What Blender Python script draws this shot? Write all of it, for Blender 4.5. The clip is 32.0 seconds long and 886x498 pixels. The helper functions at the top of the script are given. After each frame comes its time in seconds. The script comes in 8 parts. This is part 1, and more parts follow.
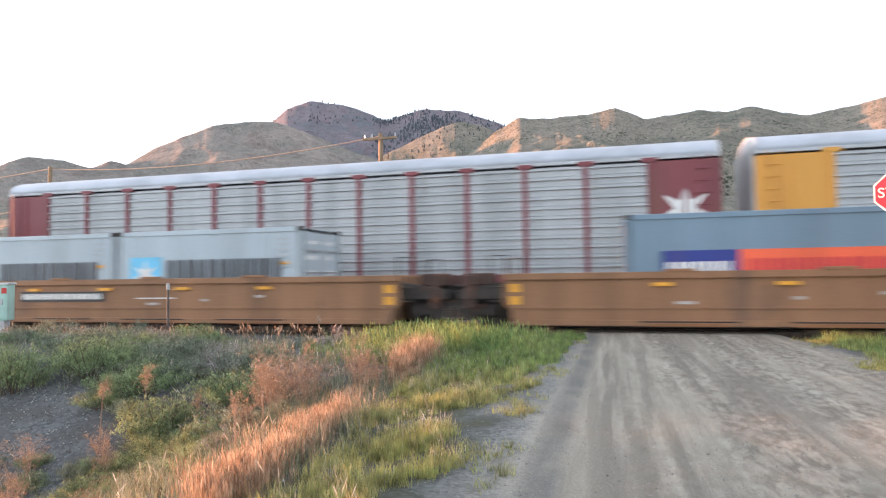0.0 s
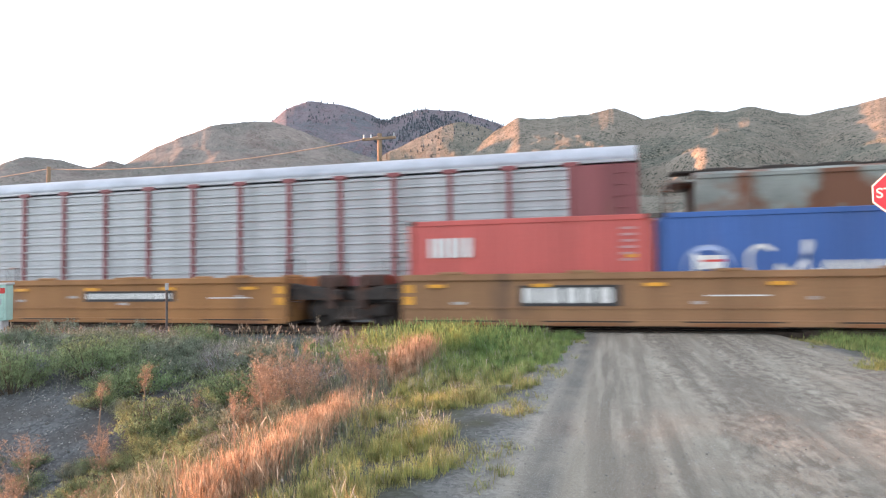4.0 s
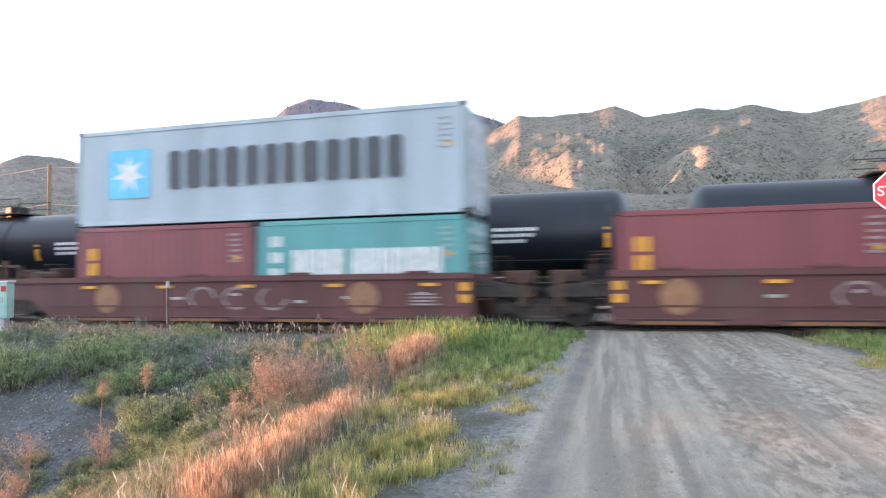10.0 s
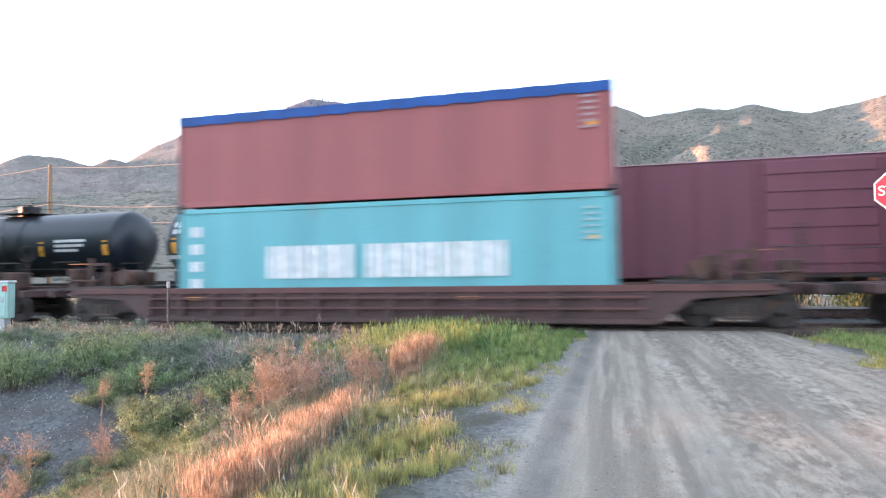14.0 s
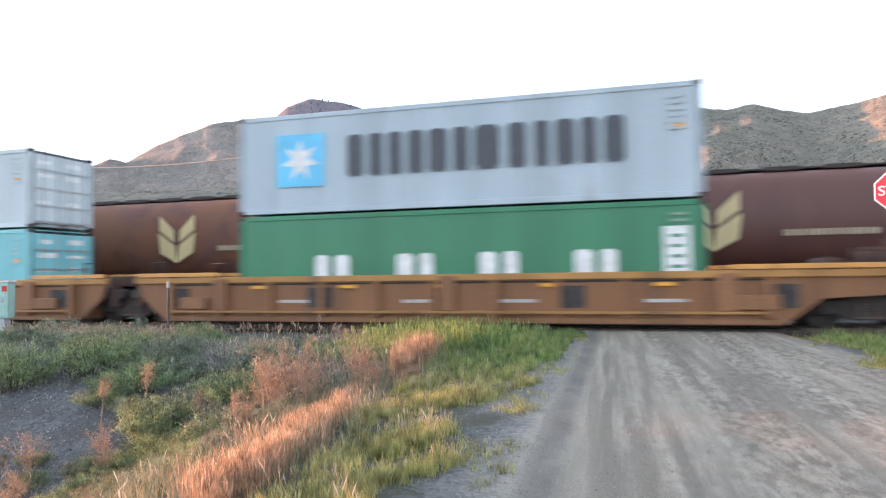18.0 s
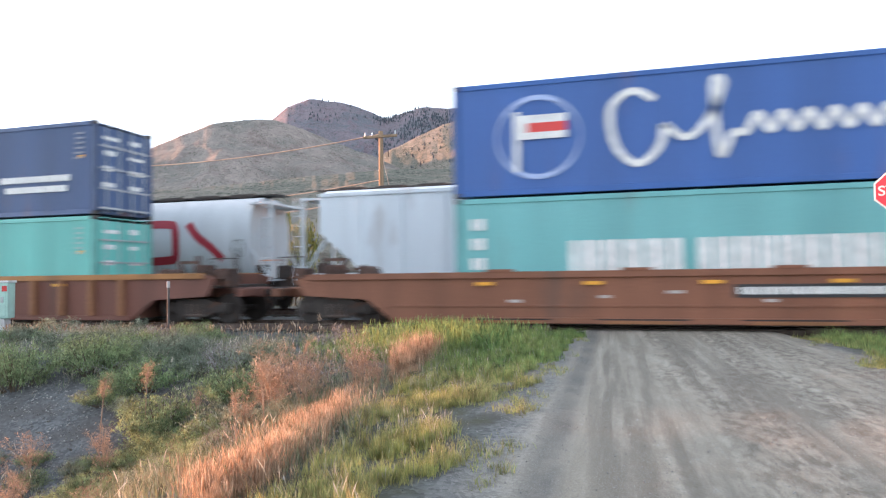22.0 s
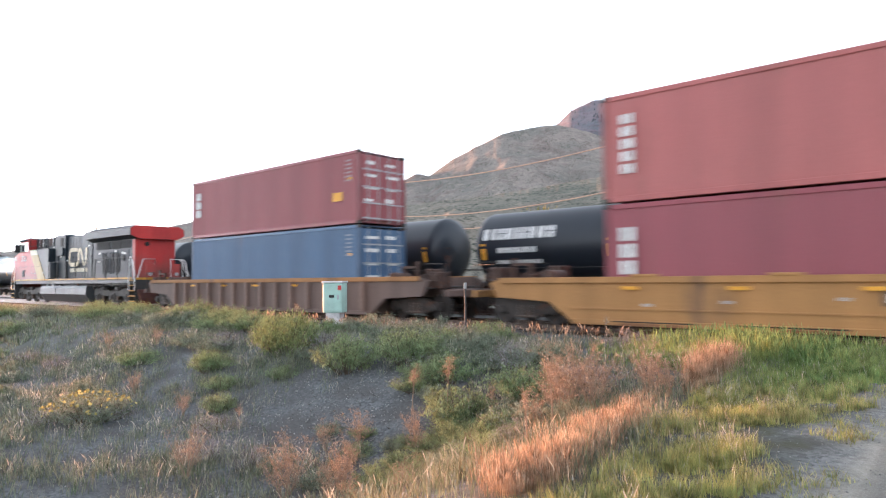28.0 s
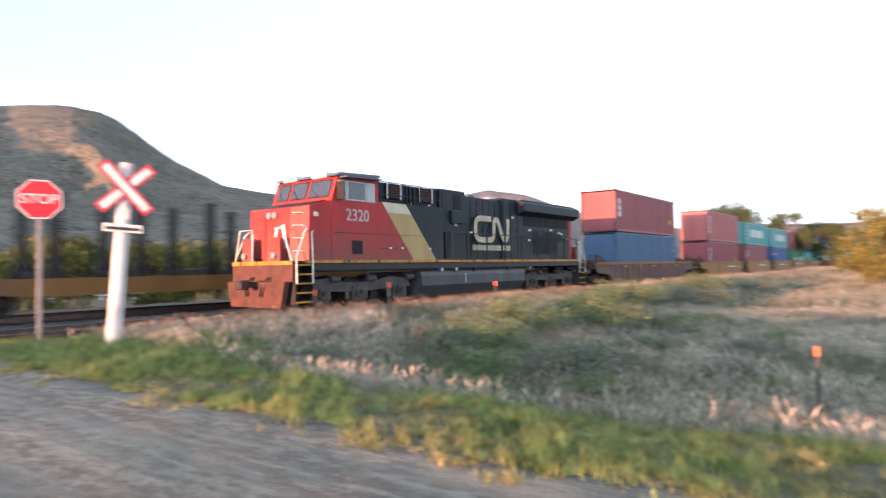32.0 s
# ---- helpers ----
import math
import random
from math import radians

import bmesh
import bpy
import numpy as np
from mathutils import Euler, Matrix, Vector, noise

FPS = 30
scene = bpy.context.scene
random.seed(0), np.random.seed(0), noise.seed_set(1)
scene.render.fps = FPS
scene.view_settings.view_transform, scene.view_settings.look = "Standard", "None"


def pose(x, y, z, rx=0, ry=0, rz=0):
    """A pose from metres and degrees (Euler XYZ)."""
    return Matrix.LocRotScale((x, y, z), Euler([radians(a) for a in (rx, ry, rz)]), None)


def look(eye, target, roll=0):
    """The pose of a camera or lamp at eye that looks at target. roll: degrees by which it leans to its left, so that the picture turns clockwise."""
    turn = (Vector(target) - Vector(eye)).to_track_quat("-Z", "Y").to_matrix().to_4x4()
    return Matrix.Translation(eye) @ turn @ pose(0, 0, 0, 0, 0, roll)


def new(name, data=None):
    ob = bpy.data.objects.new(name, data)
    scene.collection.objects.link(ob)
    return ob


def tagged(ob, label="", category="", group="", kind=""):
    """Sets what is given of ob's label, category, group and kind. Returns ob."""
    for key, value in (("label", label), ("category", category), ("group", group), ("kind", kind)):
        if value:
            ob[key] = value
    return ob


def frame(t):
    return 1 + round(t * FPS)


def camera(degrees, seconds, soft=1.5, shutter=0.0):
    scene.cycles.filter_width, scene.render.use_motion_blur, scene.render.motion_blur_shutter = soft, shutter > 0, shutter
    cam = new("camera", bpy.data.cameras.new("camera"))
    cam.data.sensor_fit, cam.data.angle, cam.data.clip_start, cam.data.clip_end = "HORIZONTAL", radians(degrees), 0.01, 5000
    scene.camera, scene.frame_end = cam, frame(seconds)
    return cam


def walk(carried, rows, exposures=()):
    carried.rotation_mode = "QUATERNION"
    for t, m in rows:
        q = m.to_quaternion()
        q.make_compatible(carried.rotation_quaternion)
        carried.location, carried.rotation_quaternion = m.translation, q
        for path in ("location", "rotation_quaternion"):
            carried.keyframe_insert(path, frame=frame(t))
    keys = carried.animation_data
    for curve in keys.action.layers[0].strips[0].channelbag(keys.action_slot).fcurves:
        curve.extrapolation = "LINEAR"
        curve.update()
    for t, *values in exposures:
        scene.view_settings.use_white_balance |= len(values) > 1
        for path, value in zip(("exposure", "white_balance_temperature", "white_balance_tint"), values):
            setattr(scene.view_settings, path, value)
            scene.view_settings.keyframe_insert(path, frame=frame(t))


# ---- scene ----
EYE = (0.0, 0.0, 1.35)
LENS = 69.77
cam = camera(LENS, 32.0, soft=1.25, shutter=0.5)
# seconds, yaw, pitch, roll
CAMERA_ROWS = [
    (0.0, 15.2, 2.38, 0.80), (3.5, 15.1, 2.38, 0.80), (5.5, 15.13, 2.36, 0.80), (7.0, 15.15, 2.29, 0.80), (8.0, 15.16, 2.25, 0.80), (9.0, 15.16, 2.22, 0.80), (12.0, 15.2, 2.20, 0.80), (16.0, 15.22, 2.20, 0.80),
    (26.4, 15.22, 2.20, 0.80), (26.6, 15.9, 2.21, 0.78), (27.0, 24.34, 2.35, 0.60), (27.5, 36.75, 2.58, 0.55), (28.0, 40.56, 2.72, 0.55), (28.5, 40.45, 2.85, 0.60),
    (29.0, 40.59, 2.9, 0.58), (29.5, 38.91, 2.95, 0.55), (29.6, 37.2, 2.93, 0.52), (30.0, 26.58, 2.97, 0.55), (30.3, 12.03, 2.83, 0.64), (30.5, 1.11, 2.80, 0.80),
    (30.6, -5.0, 2.67, 0.85), (31.0, -18.79, 2.41, 0.85), (31.3, -26.5, 2.23, 0.70), (31.5, -34.0, 2.14, 0.75), (31.6, -39.3, 2.08, 0.75), (32.0, -52.99, 1.57, 0.95)]
walk(cam, [(t, pose(*EYE, 90 + pitch, roll, yaw)) for t, yaw, pitch, roll in CAMERA_ROWS],
     exposures=[(t, 3.32 + e, k, 10) for t, e, k in ((0.0, -0.2, 5800), (5.5, -0.2, 5700), (8.5, -0.15, 5500), (9.5, -0.05, 5450), (11.0, -0.03, 5350), (12.0, 0.03, 5300), (13.0, 0.1, 5250), (14.0, 0.15, 5250), (16.0, 0.0, 5500), (17.0, -0.08, 5600), (18.0, -0.15, 5480), (20.0, -0.28, 5500), (21.0, -0.1, 5550), (22.0, -0.15, 5600), (26.0, -0.1, 5650), (27.5, -0.15, 5700), (28.3, -0.2, 5700), (29.0, -0.25, 5550), (30.0, -0.55, 5300), (30.3, -0.35, 5250), (31.0, 0.0, 5200), (31.6, -0.45, 5300), (32.0, -0.75, 5350))])

# dusk: a very low sun along the track from the west, a bright pale sky
SUN_FROM = Vector((-1.0, 0.02, 0.036)).normalized()
world = bpy.data.worlds.new("dusk")
scene.world = world
world.use_nodes = True
wn = world.node_tree.nodes
wn.clear()
sky = wn.new("ShaderNodeTexSky")
sky.sky_type, sky.sun_disc = "NISHITA", False
sky.sun_elevation = math.asin(SUN_FROM.z)
sky.sun_rotation = math.atan2(SUN_FROM.x, SUN_FROM.y)
sky.air_density, sky.dust_density, sky.ozone_density, sky.altitude = 1.0, 1.2, 1.0, 400
pale = wn.new("ShaderNodeHueSaturation")
pale.inputs["Saturation"].default_value = 0.16
back = wn.new("ShaderNodeBackground")
back.inputs["Strength"].default_value = 0.13
wout = wn.new("ShaderNodeOutputWorld")
world.node_tree.links.new(sky.outputs[0], pale.inputs["Color"])
haze = wn.new("ShaderNodeMix")
haze.data_type, haze.blend_type = "RGBA", "ADD"
haze.inputs[0].default_value = 1.0
haze.inputs[7].default_value = (0.42, 0.42, 0.43, 1)
world.node_tree.links.new(pale.outputs[0], haze.inputs[6])
world.node_tree.links.new(haze.outputs[2], back.inputs[0])
world.node_tree.links.new(back.outputs[0], wout.inputs[0])
sun = new("sun", bpy.data.lights.new("sun", "SUN"))
sun.data.energy, sun.data.angle, sun.data.color = 2.3, radians(0.6), (1.0, 0.38, 0.15)
sun.matrix_world = look(SUN_FROM * 50, (0, 0, 0))


def rgb(h):
    """A linear colour from six hex digits."""
    return tuple(((int(h[i:i + 2], 16) / 255 + 0.055) / 1.055) ** 2.4 for i in (0, 2, 4)) + (1,)


MATS = {}


def mat(name, colour, rough=0.6, metal=0.0, dark=0.7, scale=3.0, grain=40.0, bump=0.1, stain=None, stain_at=0.62, vertical=False, per=0.0):
    """A surface with broad patches, fine grain, relief and, where given, stains of another colour; vertical: streaks that run down; per: how far pieces differ."""
    if name in MATS:
        return MATS[name]
    m = bpy.data.materials.new(name)
    m.use_nodes = True
    n, l = m.node_tree.nodes, m.node_tree.links
    bsdf = n["Principled BSDF"]
    co = n.new("ShaderNodeTexCoord")
    mp = n.new("ShaderNodeMapping")
    l.new(co.outputs["Object"], mp.inputs[0])
    if vertical:
        mp.inputs["Scale"].default_value = (1.0, 1.0, 0.12)
    a = n.new("ShaderNodeTexNoise")
    a.inputs["Scale"].default_value, a.inputs["Detail"].default_value = scale, 5
    l.new(mp.outputs[0], a.inputs["Vector"])
    b = n.new("ShaderNodeTexNoise")
    b.inputs["Scale"].default_value, b.inputs["Detail"].default_value = grain, 3
    l.new(co.outputs["Object"], b.inputs["Vector"])
    ra = n.new("ShaderNodeMapRange")
    ra.inputs[1].default_value, ra.inputs[2].default_value, ra.inputs[3].default_value, ra.inputs[4].default_value = 0.3, 0.7, dark, 1.12
    l.new(a.outputs[0], ra.inputs[0])
    rb = n.new("ShaderNodeMapRange")
    rb.inputs[1].default_value, rb.inputs[2].default_value, rb.inputs[3].default_value, rb.inputs[4].default_value = 0.3, 0.7, 0.5 + dark / 2, 1.08
    l.new(b.outputs[0], rb.inputs[0])
    mul = n.new("ShaderNodeMath")
    mul.operation = "MULTIPLY"
    l.new(ra.outputs[0], mul.inputs[0])
    l.new(rb.outputs[0], mul.inputs[1])
    value = mul
    if per:
        info = n.new("ShaderNodeObjectInfo")
        rp = n.new("ShaderNodeMapRange")
        rp.inputs[3].default_value, rp.inputs[4].default_value = 1 - per, 1 + per
        l.new(info.outputs["Random"], rp.inputs[0])
        value = n.new("ShaderNodeMath")
        value.operation = "MULTIPLY"
        l.new(mul.outputs[0], value.inputs[0])
        l.new(rp.outputs[0], value.inputs[1])
    mix = n.new("ShaderNodeMix")
    mix.data_type, mix.blend_type = "RGBA", "MULTIPLY"
    mix.inputs[0].default_value = 1.0
    mix.inputs[6].default_value = colour
    l.new(value.outputs[0], mix.inputs[7])
    out = mix.outputs[2]
    if stain:
        c = n.new("ShaderNodeTexNoise")
        c.inputs["Scale"].default_value, c.inputs["Detail"].default_value = scale * 0.9, 8
        mp2 = n.new("ShaderNodeMapping")
        mp2.inputs["Location"].default_value = (7.3, 2.1, 4.4)
        mp2.inputs["Scale"].default_value = (1, 1, 0.25 if vertical else 1)
        l.new(co.outputs["Object"], mp2.inputs[0])
        l.new(mp2.outputs[0], c.inputs["Vector"])
        rc = n.new("ShaderNodeMapRange")
        rc.inputs[1].default_value, rc.inputs[2].default_value = stain_at, stain_at + 0.12
        l.new(c.outputs[0], rc.inputs[0])
        mx = n.new("ShaderNodeMix")
        mx.data_type = "RGBA"
        l.new(rc.outputs[0], mx.inputs[0])
        l.new(out, mx.inputs[6])
        mx.inputs[7].default_value = stain
        out = mx.outputs[2]
    l.new(out, bsdf.inputs["Base Color"])
    bsdf.inputs["Roughness"].default_value, bsdf.inputs["Metallic"].default_value = rough, metal
    if bump:
        bp = n.new("ShaderNodeBump")
        bp.inputs["Strength"].default_value, bp.inputs["Distance"].default_value = bump, 0.02
        l.new(b.outputs[0], bp.inputs["Height"])
        l.new(bp.outputs[0], bsdf.inputs["Normal"])
    MATS[name] = m
    return m


RUST = (0.12, 0.045, 0.02, 1)


def paint(h, rough=0.5):
    """Weathered freight paint with dirt streaks and a little rust."""
    return mat("paint_" + h, rgb(h), rough, 0, 0.87, 0.9, 24, 0.05, tuple(0.55 * a + 0.45 * b for a, b in zip(rgb(h), (0.16, 0.085, 0.05, 1))), 0.61, True)


STEEL = mat("grimy_steel", (0.062, 0.051, 0.045, 1), 0.7, 0.3, 0.5, 4, 40, 0.2, RUST, 0.6)
BLACK = mat("black_iron", (0.02, 0.019, 0.019, 1), 0.6, 0.2, 0.6, 4, 40, 0.1)
RAIL = mat("rail_steel", (0.16, 0.12, 0.10, 1), 0.45, 0.7, 0.6, 6, 60, 0.1)
SHINE = mat("worn_wheel_tread", (0.35, 0.33, 0.32, 1), 0.3, 0.9, 0.8, 6, 60, 0.05)
WHITE = mat("white_marking", (0.72, 0.72, 0.70, 1), 0.6, 0, 0.8, 5, 60, 0.0)
YELLOW = mat("yellow_marking", (0.75, 0.36, 0.03, 1), 0.6, 0, 0.8, 5, 60, 0.0)
GALV = mat("galvanised_steel", (0.42, 0.43, 0.44, 1), 0.45, 0.6, 0.8, 5, 50, 0.05)


def glass(name, colour=(0.03, 0.04, 0.045, 1), rough=0.06):
    m = mat(name, colour, rough, 0.0, 0.9, 2, 10, 0.0)
    m.node_tree.nodes["Principled BSDF"].inputs["Specular IOR Level"].default_value = 0.8
    return m


class Mesh:
    """Gathers boxes, tubes, profiles and strips into one mesh."""

    def __init__(self):
        self.v, self.f, self.s = [], [], []

    def add(self, verts, faces, smooth=False):
        o = len(self.v)
        self.v += [tuple(p) for p in verts]
        self.f += [tuple(i + o for i in f) for f in faces]
        self.s += [smooth] * len(faces)
        return self

    def box(self, x0, x1, y0, y1, z0, z1, c=0.0):
        """A box; c: its edges' chamfer."""
        if c <= 0 or min(x1 - x0, y1 - y0, z1 - z0) < 2.2 * c:
            v = [(x, y, z) for z in (z0, z1) for y in (y0, y1) for x in (x0, x1)]
            return self.add(v, [(0, 2, 3, 1), (4, 5, 7, 6), (0, 1, 5, 4), (2, 6, 7, 3), (0, 4, 6, 2), (1, 3, 7, 5)])
        v, idx = [], {}
        for i, (x, sx) in enumerate(((x0, 1), (x1, -1))):
            for j, (y, sy) in enumerate(((y0, 1), (y1, -1))):
                for k, (z, sz) in enumerate(((z0, 1), (z1, -1))):
                    for a in range(3):
                        idx[i, j, k, a] = len(v)
                        v.append((x + (0 if a == 0 else sx * c), y + (0 if a == 1 else sy * c), z + (0 if a == 2 else sz * c)))
        f = []
        for i in (0, 1):
            q = [idx[i, 0, 0, 0], idx[i, 1, 0, 0], idx[i, 1, 1, 0], idx[i, 0, 1, 0]]
            f.append(q if i else q[::-1])
            q = [idx[0, i, 0, 1], idx[0, i, 1, 1], idx[1, i, 1, 1], idx[1, i, 0, 1]]
            f.append(q if i else q[::-1])
            q = [idx[0, 0, i, 2], idx[1, 0, i, 2], idx[1, 1, i, 2], idx[0, 1, i, 2]]
            f.append(q if i else q[::-1])
        for i in (0, 1):
            for j in (0, 1):
                f.append([idx[i, j, 0, 0], idx[i, j, 1, 0], idx[i, j, 1, 1], idx[i, j, 0, 1]])
                f.append([idx[i, 0, j, 0], idx[i, 1, j, 0], idx[i, 1, j, 2], idx[i, 0, j, 2]])
                f.append([idx[0, i, j, 1], idx[1, i, j, 1], idx[1, i, j, 2], idx[0, i, j, 2]])
                for k in (0, 1):
                    f.append([idx[i, j, k, a] for a in range(3)])
        return self.add(v, f)

    def tube(self, pts, r, n=8, caps=True, smooth=True):
        """A round bar along a line of points; r: one radius or one a point."""
        pts = [Vector(p) for p in pts]
        rs = r if isinstance(r, (list, tuple)) else [r] * len(pts)
        o, v, f = 0, [], []
        for i, p in enumerate(pts):
            d = (pts[min(i + 1, len(pts) - 1)] - pts[max(i - 1, 0)]).normalized()
            a = d.orthogonal().normalized() if abs(d.z) < 0.99 else Vector((1, 0, 0))
            if abs(d.z) < 0.99:
                a = d.cross(Vector((0, 0, 1))).normalized()
            b = d.cross(a)
            v += [p + rs[i] * (math.cos(t) * a + math.sin(t) * b) for t in (2 * math.pi * k / n for k in range(n))]
        for i in range(len(pts) - 1):
            f += [(i * n + k, i * n + (k + 1) % n, (i + 1) * n + (k + 1) % n, (i + 1) * n + k) for k in range(n)]
        self.add(v, f, smooth)
        if caps:
            self.add([v[k] for k in range(n)], [tuple(range(n))[::-1]])
            self.add([v[(len(pts) - 1) * n + k] for k in range(n)], [tuple(range(n))])
        return self

    def prism(self, outline, a0, a1, axis="y", smooth=False):
        """A flat outline drawn out along an axis: axis y takes (x, z), x takes (y, z), z takes (x, y)."""
        n = len(outline)
        at = {"y": lambda p, a: (p[0], a, p[1]), "x": lambda p, a: (a, p[0], p[1]), "z": lambda p, a: (p[0], p[1], a)}[axis]
        v = [at(p, a0) for p in outline] + [at(p, a1) for p in outline]
        self.add(v, [(i, (i + 1) % n, n + (i + 1) % n, n + i) for i in range(n)], smooth)
        return self.add(v, [tuple(range(n))[::-1], tuple(range(n, 2 * n))])

    def disc(self, x, y0, y1, z, r, n=20):
        return self.tube([(x, y0, z), (x, y1, z)], r, n, True, True)

    def data(self, name, material):
        me = bpy.data.meshes.new(name)
        me.from_pydata(self.v, [], self.f)
        me.polygons.foreach_set("use_smooth", self.s)
        bm = bmesh.new()
        bm.from_mesh(me)
        bmesh.ops.recalc_face_normals(bm, faces=bm.faces)
        bm.to_mesh(me)
        bm.free()
        me.materials.append(material)
        return me


def part(name, mesh, material, parent=None, label=""):
    """One mesh object, under a thing where one is given."""
    data = mesh if isinstance(mesh, bpy.types.Mesh) else mesh.data(name, material)
    ob = new(name, data)
    ob.parent = parent
    return tagged(ob, label)


def thing(name, label, category, group="", kind="", at=(0, 0, 0), turn=0):
    ob = tagged(new(name), label, category, group, kind)
    ob.matrix_basis = pose(*at, 0, 0, turn)
    return ob


SHARED = {}


def shared(key, make, material):
    """Mesh data made once for each key and material."""
    k = (key, material.name)
    if k not in SHARED:
        SHARED[k] = make().data(key, material)
    return SHARED[k]


def put(name, data, parent, at=(0, 0, 0), turn=0, label=""):
    """A part that shares its mesh with its likes."""
    ob = part(name, data, None, parent, label)
    ob.matrix_basis = pose(*at, 0, 0, turn)
    return ob


NEAR_Y, FAR_Y = 16.87, 22.95
ROAD_L, ROAD_R = -1.0, 3.55


def ramp(x, a, b):
    """0 at a, 1 at b, smooth between."""
    t = np.clip((np.asarray(x, float) - a) / (b - a), 0, 1)
    return t * t * (3 - 2 * t)


def wave(x, y, k, s):
    """Cheap smooth noise."""
    return (np.sin(x * k + s) * np.cos(y * k * 1.13 - s * 1.7) + 0.5 * np.sin(x * k * 2.3 - y * k * 1.9 + s * 3.1) + 0.3 * np.sin(x * k * 4.1 + y * k * 4.7 + s)) / 1.8


def ground_z(x, y):
    """Height of the land: road and track beds level, ditches on both sides of the road, the valley floor beyond."""
    x, y = np.asarray(x, float), np.asarray(y, float)
    left = ramp(-x, 2.3, 6.5) * (1 - ramp(y, 5.4, 10.2)) * ramp(y, -9, -3)
    right = ramp(x, 5.0, 9.5) * (1 - ramp(y, 6.5, 12.0)) * ramp(y, -9, -3)
    z = -0.05 - 1.25 * left - 1.0 * right
    rough = 1 - ramp(x, ROAD_L - 1.2, ROAD_L - 0.2) * (1 - ramp(x, ROAD_R + 0.2, ROAD_R + 1.2))
    z = z + rough * (0.06 * wave(x, y, 1.1, 0.4) + 0.03 * wave(x, y, 3.1, 2.0)) - 0.06 * rough
    bed = ramp(y, 13.6, 15.2) * (1 - ramp(y, 24.6, 26.2))
    z = z * (1 - bed) + bed * (-0.20)
    road = ramp(x, ROAD_L - 0.5, ROAD_L + 0.3) * (1 - ramp(x, ROAD_R - 0.3, ROAD_R + 0.5)) * (1 - ramp(y, 26, 30))
    ruts = 0.02 * wave(x, y * 0.15, 3.0, 1.0) + 0.012 * wave(x, y, 4.2, 0.7)
    z = z * (1 - road) + road * (-0.045 + ruts * (1 - ramp(y, 13.0, 15.0)))
    z = z - 1.2 * ramp(y, 27, 33) * (1 - road)
    far = np.hypot(x, y)
    return z + 0.3 * ramp(far, 40, 90) * wave(x, y, 0.05, 1.1)


def fine_axis(a, b, inner, step, grow=1.16):
    """Coordinates from a to b, close together inside a stretch."""
    mid = list(np.arange(inner[0], inner[1] + step / 2, step))
    lo, hi = [], []
    x, s = inner[0], step
    while x > a:
        s *= grow
        x -= s
        lo.append(max(x, a))
    x, s = inner[1], step
    while x < b:
        s *= grow
        x += s
        hi.append(min(x, b))
    return np.array(lo[::-1] + mid + hi)


def grid_mesh(name, X, Y, Z, material, smooth=True):
    """One sheet over a grid of places."""
    n, m = X.shape
    me = bpy.data.meshes.new(name)
    k = np.arange(n * m).reshape(n, m)
    q = np.stack([k[:-1, :-1], k[:-1, 1:], k[1:, 1:], k[1:, :-1]], -1).reshape(-1, 4)
    me.vertices.add(n * m)
    me.vertices.foreach_set("co", np.stack([X, Y, Z], -1).astype(np.float32).ravel())
    me.loops.add(q.size)
    me.loops.foreach_set("vertex_index", q.astype(np.int32).ravel())
    me.polygons.add(len(q))
    me.polygons.foreach_set("loop_start", np.arange(0, q.size, 4, dtype=np.int32))
    me.polygons.foreach_set("loop_total", np.full(len(q), 4, np.int32))
    me.polygons.foreach_set("use_smooth", np.full(len(q), smooth))
    me.update()
    me.materials.append(material)
    return me


